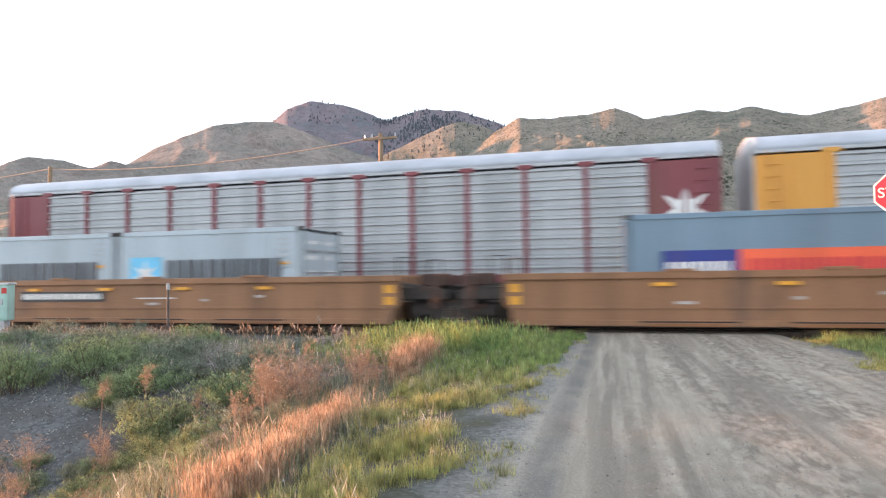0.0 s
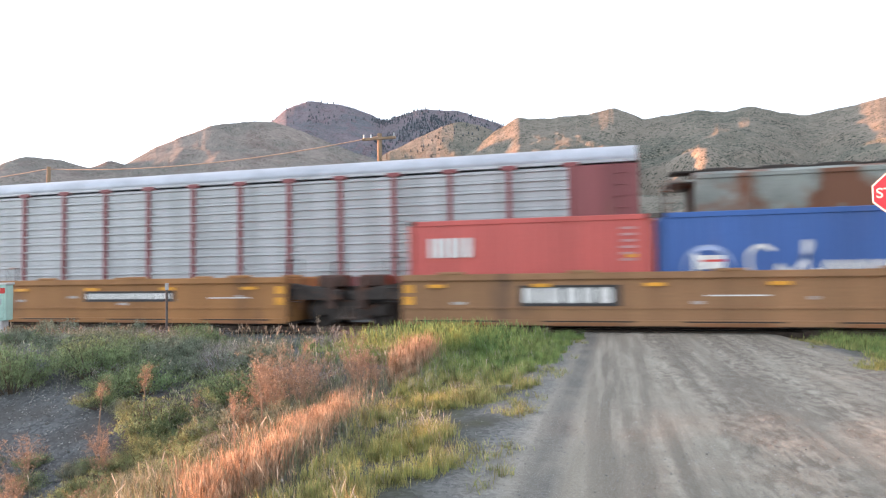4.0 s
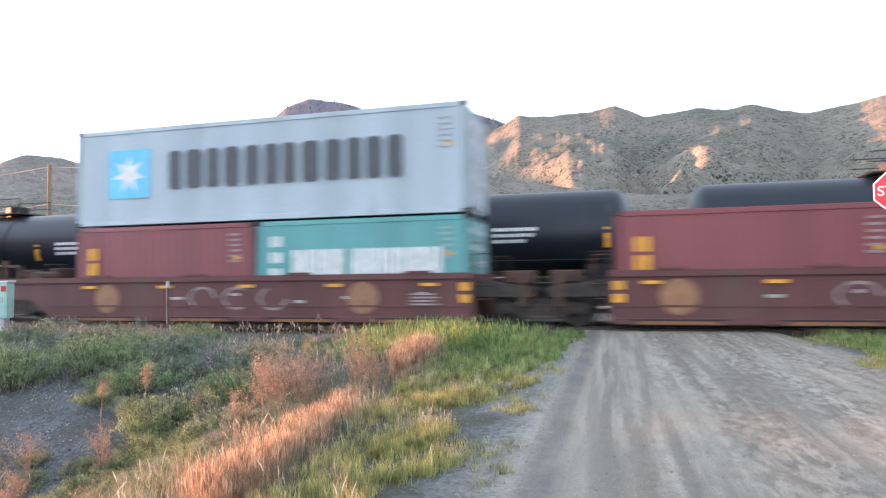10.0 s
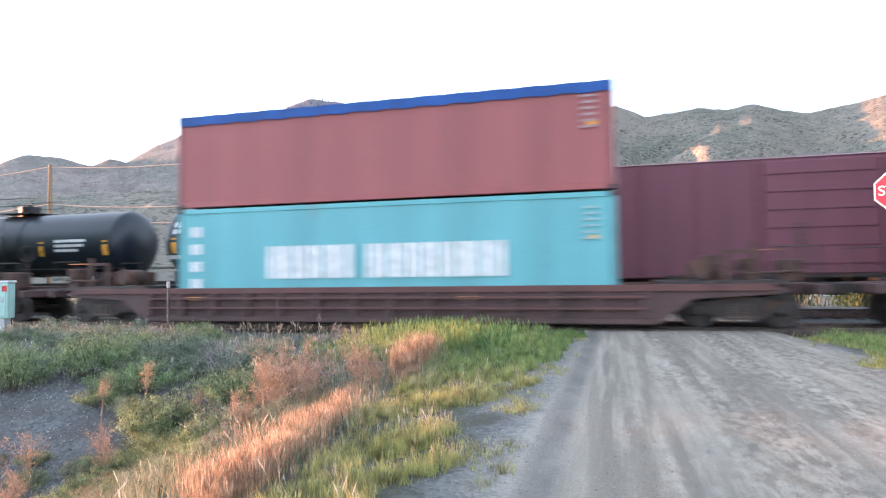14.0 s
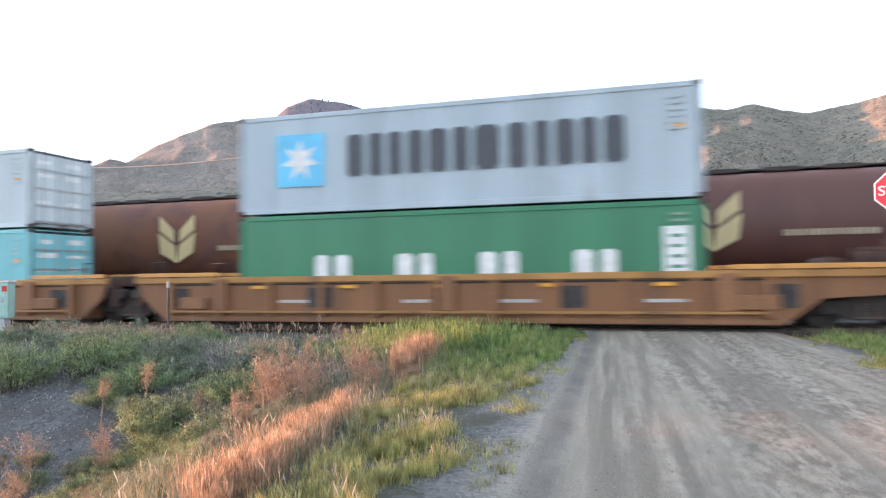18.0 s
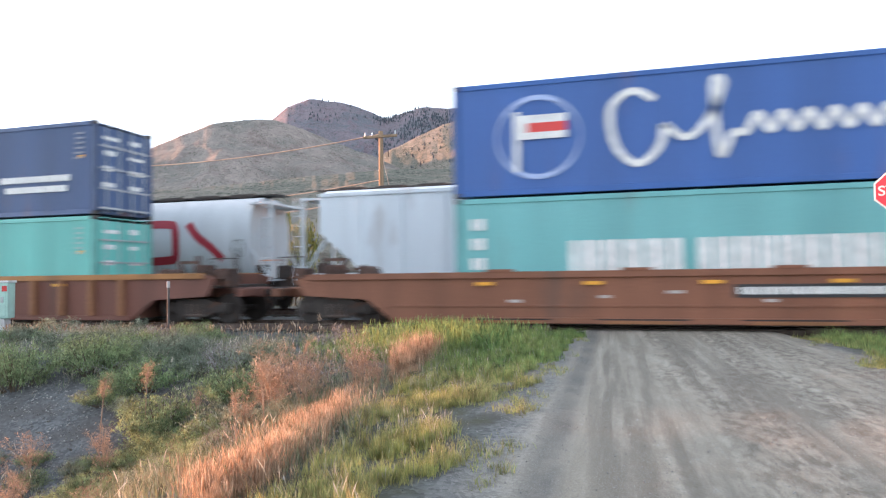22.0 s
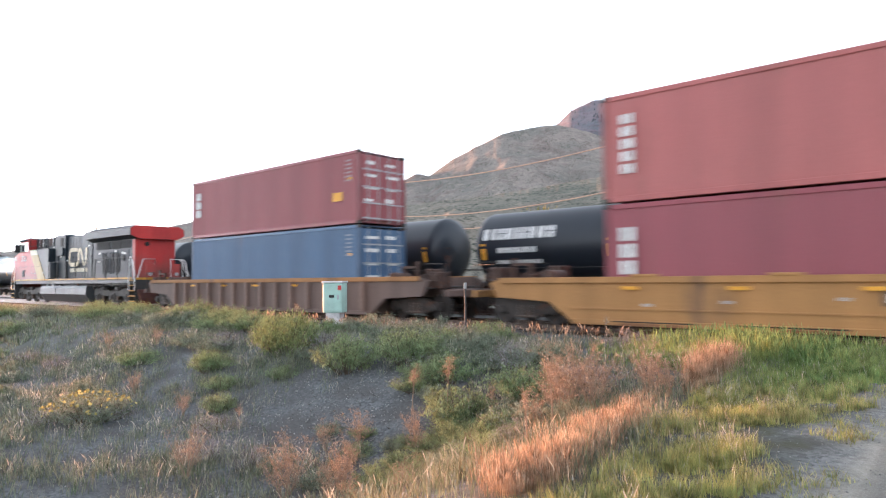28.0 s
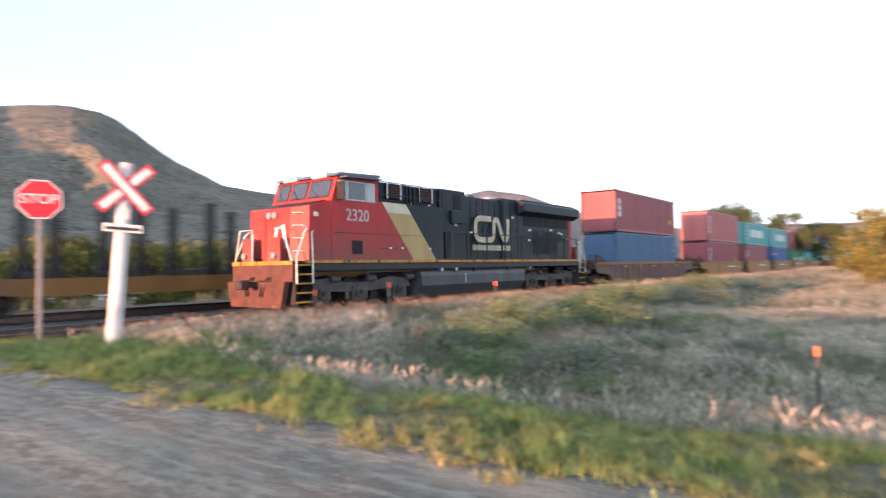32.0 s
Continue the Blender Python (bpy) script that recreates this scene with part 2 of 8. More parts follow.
def land_material():
    """Gravel, with the worn dirt of the road and dry soil further off, told apart by place."""
    m = bpy.data.materials.new("ground_gravel_and_dirt")
    m.use_nodes = True
    n, l = m.node_tree.nodes, m.node_tree.links
    b = n["Principled BSDF"]
    geo = n.new("ShaderNodeNewGeometry")
    sep = n.new("ShaderNodeSeparateXYZ")
    l.new(geo.outputs["Position"], sep.inputs[0])

    def noise_of(scale, detail=6, stretch=(1, 1, 1)):
        mp = n.new("ShaderNodeMapping")
        mp.inputs["Scale"].default_value = stretch
        l.new(geo.outputs["Position"], mp.inputs[0])
        t = n.new("ShaderNodeTexNoise")
        t.inputs["Scale"].default_value, t.inputs["Detail"].default_value = scale, detail
        l.new(mp.outputs[0], t.inputs["Vector"])
        return t.outputs[0]

    def rng(src, a, c, lo, hi):
        r = n.new("ShaderNodeMapRange")
        for i, v in enumerate((a, c, lo, hi)):
            r.inputs[i + 1].default_value = v
        l.new(src, r.inputs[0])
        return r.outputs[0]

    def mixc(fac, c0, c1, kind="MIX"):
        x = n.new("ShaderNodeMix")
        x.data_type, x.blend_type = "RGBA", kind
        for i, c in ((6, c0), (7, c1)):
            if isinstance(c, tuple):
                x.inputs[i].default_value = c
            else:
                l.new(c, x.inputs[i])
        if isinstance(fac, float):
            x.inputs[0].default_value = fac
        else:
            l.new(fac, x.inputs[0])
        return x.outputs[2]

    def mathn(op, a, c):
        x = n.new("ShaderNodeMath")
        x.operation = op
        for i, s in enumerate((a, c)):
            if isinstance(s, float):
                x.inputs[i].default_value = s
            else:
                l.new(s, x.inputs[i])
        return x.outputs[0]

    vor = n.new("ShaderNodeTexVoronoi")
    vor.inputs["Scale"].default_value = 26
    l.new(geo.outputs["Position"], vor.inputs["Vector"])
    stones = n.new("ShaderNodeSeparateColor")
    l.new(vor.outputs["Color"], stones.inputs[0])
    gravel = mixc(stones.outputs[0], (0.042, 0.047, 0.051, 1), (0.150, 0.156, 0.158, 1))
    gravel = mixc(rng(noise_of(1.3), 0.4, 0.62, 0, 0.8), gravel, (0.06, 0.056, 0.052, 1))
    fine = noise_of(55, 3)
    grit = noise_of(170, 2)
    wide = noise_of(1.5, 4, (1.0, 0.05, 1.0))
    thin = noise_of(6.5, 5, (1.0, 0.045, 1.0))
    ripple = noise_of(12.0, 8, (1.0, 0.42, 1.0))
    patch = noise_of(1.7, 7, (1.0, 0.14, 1.0))
    road = mixc(rng(wide, 0.40, 0.60, 0, 1), (0.165, 0.144, 0.110, 1), (0.285, 0.253, 0.196, 1))
    road = mixc(rng(thin, 0.44, 0.66, 0, 0.65), road, (0.42, 0.378, 0.30, 1))
    worn = mathn("MULTIPLY", mathn("MULTIPLY", rng(patch, 0.38, 0.56, 0.30, 1), rng(ripple, 0.40, 0.62, 0, 0.85)), rng(sep.outputs[0], -0.2, 0.9, 0.1, 1))
    road = mixc(worn, road, (0.108, 0.086, 0.062, 1))
    groove = mathn("MULTIPLY", rng(mathn("ABSOLUTE", mathn("ADD", sep.outputs[0], 0.52), 0.0), 0.06, 0.2, 1, 0), rng(noise_of(1.6), 0.3, 0.6, 0.5, 0.95))
    road = mixc(groove, road, (0.10, 0.095, 0.085, 1))
    pale_side = mathn("MULTIPLY", rng(sep.outputs[0], -0.55, -0.85, 0, 1), rng(noise_of(3.0), 0.35, 0.6, 0.6, 1))
    road = mixc(pale_side, road, mixc(stones.outputs[0], (0.08, 0.083, 0.08, 1), (0.235, 0.232, 0.218, 1)))
    road = mixc(rng(fine, 0.4, 0.62, 0.0, 0.25), road, (0.155, 0.140, 0.112, 1))
    road = mixc(rng(grit, 0.56, 0.68, 0.0, 0.6), road, (0.46, 0.44, 0.41, 1))
    road = mixc(rng(noise_of(90, 2), 0.42, 0.32, 0.0, 0.6), road, (0.09, 0.085, 0.08, 1))
    wob = mathn("MULTIPLY", mathn("SUBTRACT", noise_of(1.2), 0.5), 1.5)
    xs = mathn("ADD", sep.outputs[0], wob)
    on_road = mathn("MULTIPLY", rng(xs, ROAD_L - 0.35, ROAD_L + 0.1, 0, 1), rng(xs, ROAD_R - 0.1, ROAD_R + 0.4, 1, 0))
    soil = mixc(rng(noise_of(0.35), 0.4, 0.6, 0, 1), (0.115, 0.105, 0.08, 1), (0.08, 0.088, 0.055, 1))
    off = n.new("ShaderNodeVectorMath")
    off.operation = "LENGTH"
    l.new(geo.outputs["Position"], off.inputs[0])
    base = mixc(rng(off.outputs["Value"], 22, 34, 0, 1), gravel, soil)
    grassy = mathn("MULTIPLY", rng(xs, ROAD_R + 0.2, ROAD_R + 1.0, 0, 1), rng(sep.outputs[1], 14.0, 13.0, 0, 0.75))
    base = mixc(grassy, base, (0.11, 0.105, 0.05, 1))
    litter = mathn("MULTIPLY", mathn("MULTIPLY", rng(xs, -3.3, -2.9, 0, 1), rng(xs, -1.15, -1.45, 0, 1)), rng(noise_of(6.0), 0.35, 0.6, 0.4, 0.9))
    base = mixc(litter, base, (0.055, 0.056, 0.030, 1))
    near_road = rng(sep.outputs[1], 30.0, 26.0, 0, 1)
    col = mixc(mathn("MULTIPLY", on_road, near_road), base, road)
    l.new(col, b.inputs["Base Color"])
    b.inputs["Roughness"].default_value = 0.95
    bp = n.new("ShaderNodeBump")
    bp.inputs["Strength"].default_value, bp.inputs["Distance"].default_value = 0.3, 0.02
    h = mathn("ADD", mathn("MULTIPLY", vor.outputs["Distance"], 0.8), mathn("MULTIPLY", fine, 0.6))
    l.new(h, bp.inputs["Height"])
    l.new(bp.outputs[0], b.inputs["Normal"])
    return m


gx = fine_axis(-3600, 3600, (-26, 26), 0.22)
gy = fine_axis(-600, 4200, (-4, 27), 0.22)
GX, GY = np.meshgrid(gx, gy)
tagged(new("ground", grid_mesh("ground", GX, GY, ground_z(GX, GY), land_material())), "gravelly trackside land with a packed dirt road over it", "ground", kind="structure")


def hill_material(name, scrub, bare, rock, amount):
    """Dry hillside: grass and bare soil in patches, dark sagebrush specks, rock on steep parts."""
    m = bpy.data.materials.new(name)
    m.use_nodes = True
    n, l = m.node_tree.nodes, m.node_tree.links
    b = n["Principled BSDF"]
    geo = n.new("ShaderNodeNewGeometry")

    def noise_of(scale, detail=8):
        t = n.new("ShaderNodeTexNoise")
        t.inputs["Scale"].default_value, t.inputs["Detail"].default_value, t.inputs["Roughness"].default_value = scale, detail, 0.65
        l.new(geo.outputs["Position"], t.inputs["Vector"])
        return t.outputs[0]

    def rng(src, a, c, lo=0.0, hi=1.0):
        r = n.new("ShaderNodeMapRange")
        for i, v in enumerate((a, c, lo, hi)):
            r.inputs[i + 1].default_value = v
        l.new(src, r.inputs[0])
        return r.outputs[0]

    def mixc(fac, c0, c1):
        x = n.new("ShaderNodeMix")
        x.data_type = "RGBA"
        for i, c in ((6, c0), (7, c1)):
            if isinstance(c, tuple):
                x.inputs[i].default_value = c
            else:
                l.new(c, x.inputs[i])
        l.new(fac, x.inputs[0])
        return x.outputs[2]

    col = mixc(rng(noise_of(0.006), 0.42, 0.58), bare, scrub)
    col = mixc(rng(noise_of(0.03), 0.5, 0.64, 0, 0.75), col, rock)
    sep = n.new("ShaderNodeSeparateXYZ")
    l.new(geo.outputs["Position"], sep.inputs[0])
    lift = n.new("ShaderNodeMath")
    lift.operation = "MULTIPLY_ADD"
    l.new(noise_of(0.012, 4), lift.inputs[0])
    lift.inputs[1].default_value = 150.0
    l.new(sep.outputs[2], lift.inputs[2])
    wav = n.new("ShaderNodeMath")
    wav.operation = "SINE"
    half = n.new("ShaderNodeMath")
    half.operation = "MULTIPLY"
    half.inputs[1].default_value = 0.32
    l.new(lift.outputs[0], half.inputs[0])
    l.new(half.outputs[0], wav.inputs[0])
    col = mixc(rng(wav.outputs[0], 0.80, 1.0, 0, 0.45), col, (bare[0] * 1.35, bare[1] * 1.33, bare[2] * 1.28, 1))
    for size, near, wide in ((0.30, 0.22, 0.42), (0.14, 0.17, 0.38), (0.55, 0.24, 0.45)):
        v = n.new("ShaderNodeTexVoronoi")
        v.inputs["Scale"].default_value = size
        l.new(geo.outputs["Position"], v.inputs["Vector"])
        speck = n.new("ShaderNodeMath")
        speck.operation = "MULTIPLY"
        l.new(rng(v.outputs["Distance"], near, wide, amount, 0), speck.inputs[0])
        l.new(rng(noise_of(size * 0.12, 3), 0.44, 0.56, 0, 1), speck.inputs[1])
        col = mixc(speck.outputs[0], col, (0.036, 0.046, 0.034, 1))
    l.new(col, b.inputs["Base Color"])
    b.inputs["Roughness"].default_value = 1.0
    b.inputs["Specular IOR Level"].default_value = 0.1
    bp = n.new("ShaderNodeBump")
    bp.inputs["Strength"].default_value, bp.inputs["Distance"].default_value = 0.55, 6.0
    l.new(noise_of(0.03), bp.inputs["Height"])
    l.new(bp.outputs[0], b.inputs["Normal"])
    return m


HILL_GRID = {}


def hill(name, label, ridge, r_foot, r_ridge, material, relief, seed, foot=0.0, power=1.15, step=0.14, rows=80, jag=0.07, spur=190.0):
    """A range of hills whose crest stands at given bearings and heights (degrees) as seen over the crossing."""
    az = np.arange(ridge[0][0], ridge[-1][0] + step / 2, step)
    el = np.interp(az, [p[0] for p in ridge], [p[1] for p in ridge])
    k = np.hanning(9)
    el = np.convolve(np.pad(el, 4, "edge"), k / k.sum(), "valid")
    el = el + jag * np.array([noise.fractal((a * 0.9, seed, 0), 0.7, 2.0, 5) for a in az])
    s = np.concatenate([np.linspace(0, 1, rows) ** 0.9, [1.06, 1.15, 1.3]])
    A, Sv = np.meshgrid(np.radians(az), s)
    R_ = r_foot + (r_ridge - r_foot) * Sv
    top = EYE[2] + np.tan(np.radians(el)) * r_ridge
    shape = np.where(Sv <= 1, np.clip(Sv, 0, 1) ** power, 1 - (Sv - 1) * 1.2)
    Z = foot + (top[None, :] - foot) * shape
    X, Y = R_ * np.sin(A), R_ * np.cos(A)
    gully = np.empty_like(X)
    q, r = 3.2 / (r_ridge - r_foot), (r_foot + r_ridge) / 2
    for i in range(X.shape[0]):
        for j in range(X.shape[1]):
            bend = noise.fractal((X[i, j] * q * 0.6, Y[i, j] * q * 0.6, seed + 3.0), 1.0, 2.0, 3)
            u = az[j] * 0.0175 * r / spur + (1 - Sv[i, j]) * 0.5 * math.sin(az[j] * 0.21 + seed) + 0.55 * bend
            fold = 1 - abs(2 * (u - math.floor(u)) - 1)
            side = 1 - abs(2 * (u * 2.7 + 0.3 - math.floor(u * 2.7 + 0.3)) - 1)
            gully[i, j] = 1.0 * fold ** 0.8 + 0.3 * side * (1.2 - Sv[i, j]) + 0.35 * noise.fractal((X[i, j] * q * 3, Y[i, j] * q * 3, seed), 0.8, 2.0, 4)
    gully = gully - gully.mean()
    env = np.sin(np.pi * np.clip(Sv, 0, 1)) ** 0.8 * np.clip(1.25 - Sv, 0, 1)
    Z = Z + relief * gully * env * (top[None, :] / top.max())
    HILL_GRID[name] = (X, Y, Z)
    return tagged(new(name, grid_mesh(name, X, Y, Z, material)), label, "hill", kind="structure")


DRY = hill_material("dry_grass_hillside", (0.150, 0.148, 0.122, 1), (0.225, 0.200, 0.165, 1), (0.175, 0.155, 0.128, 1), 1.0)
ROCKY = hill_material("rocky_hillside", (0.185, 0.178, 0.160, 1), (0.265, 0.230, 0.205, 1), (0.185, 0.145, 0.135, 1), 0.6)
# mountain and far hills: aerial haze is painted into these base colours
HIGH = hill_material("haze_tinted_mountain_side", (0.145, 0.150, 0.170, 1), (0.20, 0.172, 0.19, 1), (0.17, 0.125, 0.145, 1), 0.6)
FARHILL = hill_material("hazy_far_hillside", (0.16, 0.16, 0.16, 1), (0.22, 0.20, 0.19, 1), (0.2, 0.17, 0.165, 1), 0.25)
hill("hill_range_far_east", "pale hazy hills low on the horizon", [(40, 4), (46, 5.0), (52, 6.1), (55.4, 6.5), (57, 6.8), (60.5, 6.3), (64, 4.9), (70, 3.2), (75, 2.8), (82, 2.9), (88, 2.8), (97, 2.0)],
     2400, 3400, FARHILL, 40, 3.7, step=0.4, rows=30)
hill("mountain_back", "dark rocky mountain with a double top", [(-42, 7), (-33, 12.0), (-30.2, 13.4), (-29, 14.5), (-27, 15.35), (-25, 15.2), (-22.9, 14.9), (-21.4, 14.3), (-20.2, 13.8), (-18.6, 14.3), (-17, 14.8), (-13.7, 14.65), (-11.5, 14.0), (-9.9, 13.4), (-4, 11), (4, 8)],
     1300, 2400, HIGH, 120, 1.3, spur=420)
hill("hill_range_west", "dry brown hills with rock bands", [(-84, 1.6), (-75, 2.4), (-68, 3.4), (-63, 4.8), (-58, 6.1), (-53.8, 7.3), (-50.9, 8.2), (-48.6, 9.4), (-46.2, 9.3), (-44.3, 8.8), (-42.9, 9.5), (-41.7, 9.3), (-39.8, 10.6), (-38.1, 11.5), (-35, 12.9), (-32.5, 13.3), (-30.3, 13.5), (-28, 12.9), (-24.5, 11.6), (-21, 10.4), (-17, 8.5), (-10, 6)],
     600, 1350, ROCKY, 70, 5.1, power=1.6, spur=260)
hill("hill_middle", "pale rounded hill with scattered trees", [(-24, 8.5), (-20, 11.0), (-17.5, 12.2), (-15.2, 13.2), (-13.4, 13.7), (-11.5, 13.3), (-9, 12.3), (-5, 10)],
     900, 1500, DRY, 50, 9.4)
hill("hill_range_east", "dry grassy hills with gullies and sagebrush", [(-19, 7.4), (-16, 8.7), (-13, 10.7), (-10, 12.9), (-8.1, 13.9), (-6.5, 13.7), (-4.1, 13.7), (-1.8, 13.8), (0, 14.2), (1.4, 13.8), (2.7, 13.1), (4.8, 13.2), (7.2, 13.35), (9.3, 13.0), (11.1, 13.2), (13, 12.6), (14.9, 12.0), (18.1, 12.3), (20.1, 12.6), (22.1, 12.8), (24.5, 12.6), (26, 12.0), (29.8, 9.3), (34.2, 7.1), (38.4, 6.5), (44, 4.6), (50, 3.0), (60, 1.2)],
     380, 1000, DRY, 48, 12.7, foot=-2)
hill("foothill", "low dry slope at the foot of the hills", [(-86, 0.8), (-70, 1.6), (-60, 3.0), (-52, 5.6), (-45, 6.6), (-36, 7.5), (-28, 8.6), (-20, 9.4), (-15, 9.4), (-9, 8.3), (0, 6.8), (12, 6.0), (25, 5.2), (38, 4.2), (50, 2.6), (64, 1.0)],
     170, 520, DRY, 12, 21.9, foot=-2.5, power=1.05, rows=60, spur=90)


BALLAST = mat("ballast_stone", (0.23, 0.215, 0.205, 1), 0.95, 0, 0.45, 18, 70, 0.9)
TIMBER = mat("creosoted_timber", (0.075, 0.055, 0.042, 1), 0.9, 0, 0.5, 8, 60, 0.4, per=0.3)


def rail_profile():
    h = [(0.07, -0.175), (0.07, -0.160), (0.012, -0.145), (0.010, -0.045), (0.036, -0.035), (0.036, -0.004), (0.030, 0.0)]
    return h + [(-x, z) for x, z in h[::-1]]


for name, y in (("track_near", NEAR_Y), ("track_far", FAR_Y)):
    track = thing(name, "ballasted railway track with steel rails on timber ties", "railway track", kind="structure")
    bed = Mesh().prism([(y - 2.5, -0.42), (y - 1.75, -0.21), (y + 1.75, -0.21), (y + 2.5, -0.42)], -420, 560, "x")
    part("ballast_bed", bed, BALLAST, track)
    for side in (-0.753, 0.753):
        part("rail", Mesh().prism([(y + side + a, b) for a, b in rail_profile()], -420, 560, "x"), RAIL, track)
    tie = shared("tie", lambda: Mesh().box(-0.115, 0.115, -1.3, 1.3, -0.33, -0.176, 0.012), TIMBER)
    for i in range(150):
        x = -40 + i * 0.56
        if not ROAD_L - 0.8 < x < ROAD_R + 0.6:
            put("tie", tie, track, (x, y, 0))
    rest = Mesh()
    for i in range(150, 560):
        rest.box(-40 + i * 0.56 - 0.115, -40 + i * 0.56 + 0.115, y - 1.3, y + 1.3, -0.33, -0.176)
    for i in range(1, 350):
        rest.box(-40 - i * 0.56 - 0.115, -40 - i * 0.56 + 0.115, y - 1.3, y + 1.3, -0.33, -0.176)
    tagged(part("far_ties", rest, TIMBER, track), kind="stuff")
    plank = shared("crossing_plank", lambda: Mesh().box(-2.75, 2.75, -0.12, 0.12, -0.16, -0.012, 0.012), TIMBER)
    for k, dy in enumerate((-1.10, -0.90, -0.56, -0.30, -0.04, 0.22, 0.48, 0.92, 1.12)):
        put("crossing_plank", plank, track, ((ROAD_L + ROAD_R) / 2, y + dy, 0))


def letters(m, x, z, w, h, n, gap=0.22, seed=1, y=0.0):
    """A word's place taken by plain bars: n blocks of uneven width, each two uprights with cut corners, on the side that faces -y."""
    r = random.Random(seed)
    ws = [r.uniform(0.75, 1.25) for _ in range(n)]
    k, at = w / sum(ws), x
    for q in ws:
        a, b = at, at + q * k * (1 - gap)
        at += q * k
        cut, half = (a + b) / 2 + (b - a) * r.uniform(-0.08, 0.08), (b - a) * 0.09
        for x0, x1 in ((a, cut - half), (cut + half, b)) if b - a > 0.2 else ((a, b),):
            c = min(x1 - x0, h) * 0.2
            m.prism([(x0 + c, z), (x1 - c, z), (x1, z + c), (x1, z + h - c), (x1 - c, z + h), (x0 + c, z + h), (x0, z + h - c), (x0, z + c)], y - 0.012, y)
    return m


def star(m, x, z, r, y):
    pts = []
    for i in range(14):
        a, q = math.pi * i / 7 + math.pi / 2, r if i % 2 == 0 else r * 0.42
        pts.append((x + q * math.cos(a), z + q * math.sin(a)))
    c = len(m.v)
    m.add([(x, y, z)] + [(px, y, pz) for px, pz in pts], [(0, i + 1, (i + 1) % 14 + 1) for i in range(14)])
    return m


def arc(m, x, z, rx, rz, a0, a1, w, y, n=14):
    """A curved band that tapers at its ends."""
    o = []
    for i in range(n + 1):
        t, k = radians(a0 + (a1 - a0) * i / n), w * (0.25 + math.sin(math.pi * i / n))
        o.append(((x + rx * math.cos(t), y, z + rz * math.sin(t)), (x + (rx - k) * math.cos(t), y, z + (rz - k) * math.sin(t))))
    return m.add([p for q in o for p in q], [(2 * i, 2 * i + 1, 2 * i + 3, 2 * i + 2) for i in range(n)])


def script(m, pts, w, y):
    """A handwritten line as a flat ribbon through points."""
    out, n = [], len(pts)
    dense = []
    for i in range(n - 1):
        p0, p1, p2, p3 = (Vector(pts[max(i - 1, 0)]), Vector(pts[i]), Vector(pts[i + 1]), Vector(pts[min(i + 2, n - 1)]))
        for k in range(5):
            t = k / 5
            dense.append(0.5 * (2 * p1 + (p2 - p0) * t + (2 * p0 - 5 * p1 + 4 * p2 - p3) * t * t + (3 * p1 - p0 - 3 * p2 + p3) * t ** 3))
    dense.append(Vector(pts[-1]))
    for i, p in enumerate(dense):
        d = (dense[min(i + 1, len(dense) - 1)] - dense[max(i - 1, 0)]).normalized()
        q = Vector((-d.y, d.x)) * w / 2
        out += [(p.x + q.x, y, p.y + q.y), (p.x - q.x, y, p.y - q.y)]
    return m.add(out, [(2 * i, 2 * i + 1, 2 * i + 3, 2 * i + 2) for i in range(len(dense) - 1)])


def side_wall(L, H, y, out):
    """A corrugated container side: upright folds between the rails."""
    m, n = Mesh(), max(12, round(L / 0.278))
    a, b = 0.16, L - 0.16
    pitch, z0, z1 = (b - a) / n, 0.16, H - 0.13
    xs = []
    for i in range(n):
        for f, d in ((0, 0), (0.26, 0), (0.5, 0.036), (0.76, 0.036)):
            xs.append((a + (i + f) * pitch, y + out * (0.018 - d)))
    xs.append((b, y + out * 0.018))
    v = [(x, yy, z) for x, yy in xs for z in (z0, z1)]
    return m.add(v, [(2 * i, 2 * i + 2, 2 * i + 3, 2 * i + 1) for i in range(len(xs) - 1)])


CONTAINER_W = 2.438


def car_paint(h):
    """Old car paint under road dirt, with rust breaking through."""
    return mat("car_paint_" + h, rgb(h), 0.75, 0, 0.7, 1.0, 18, 0.05, (0.095, 0.06, 0.045, 1), 0.61, True)


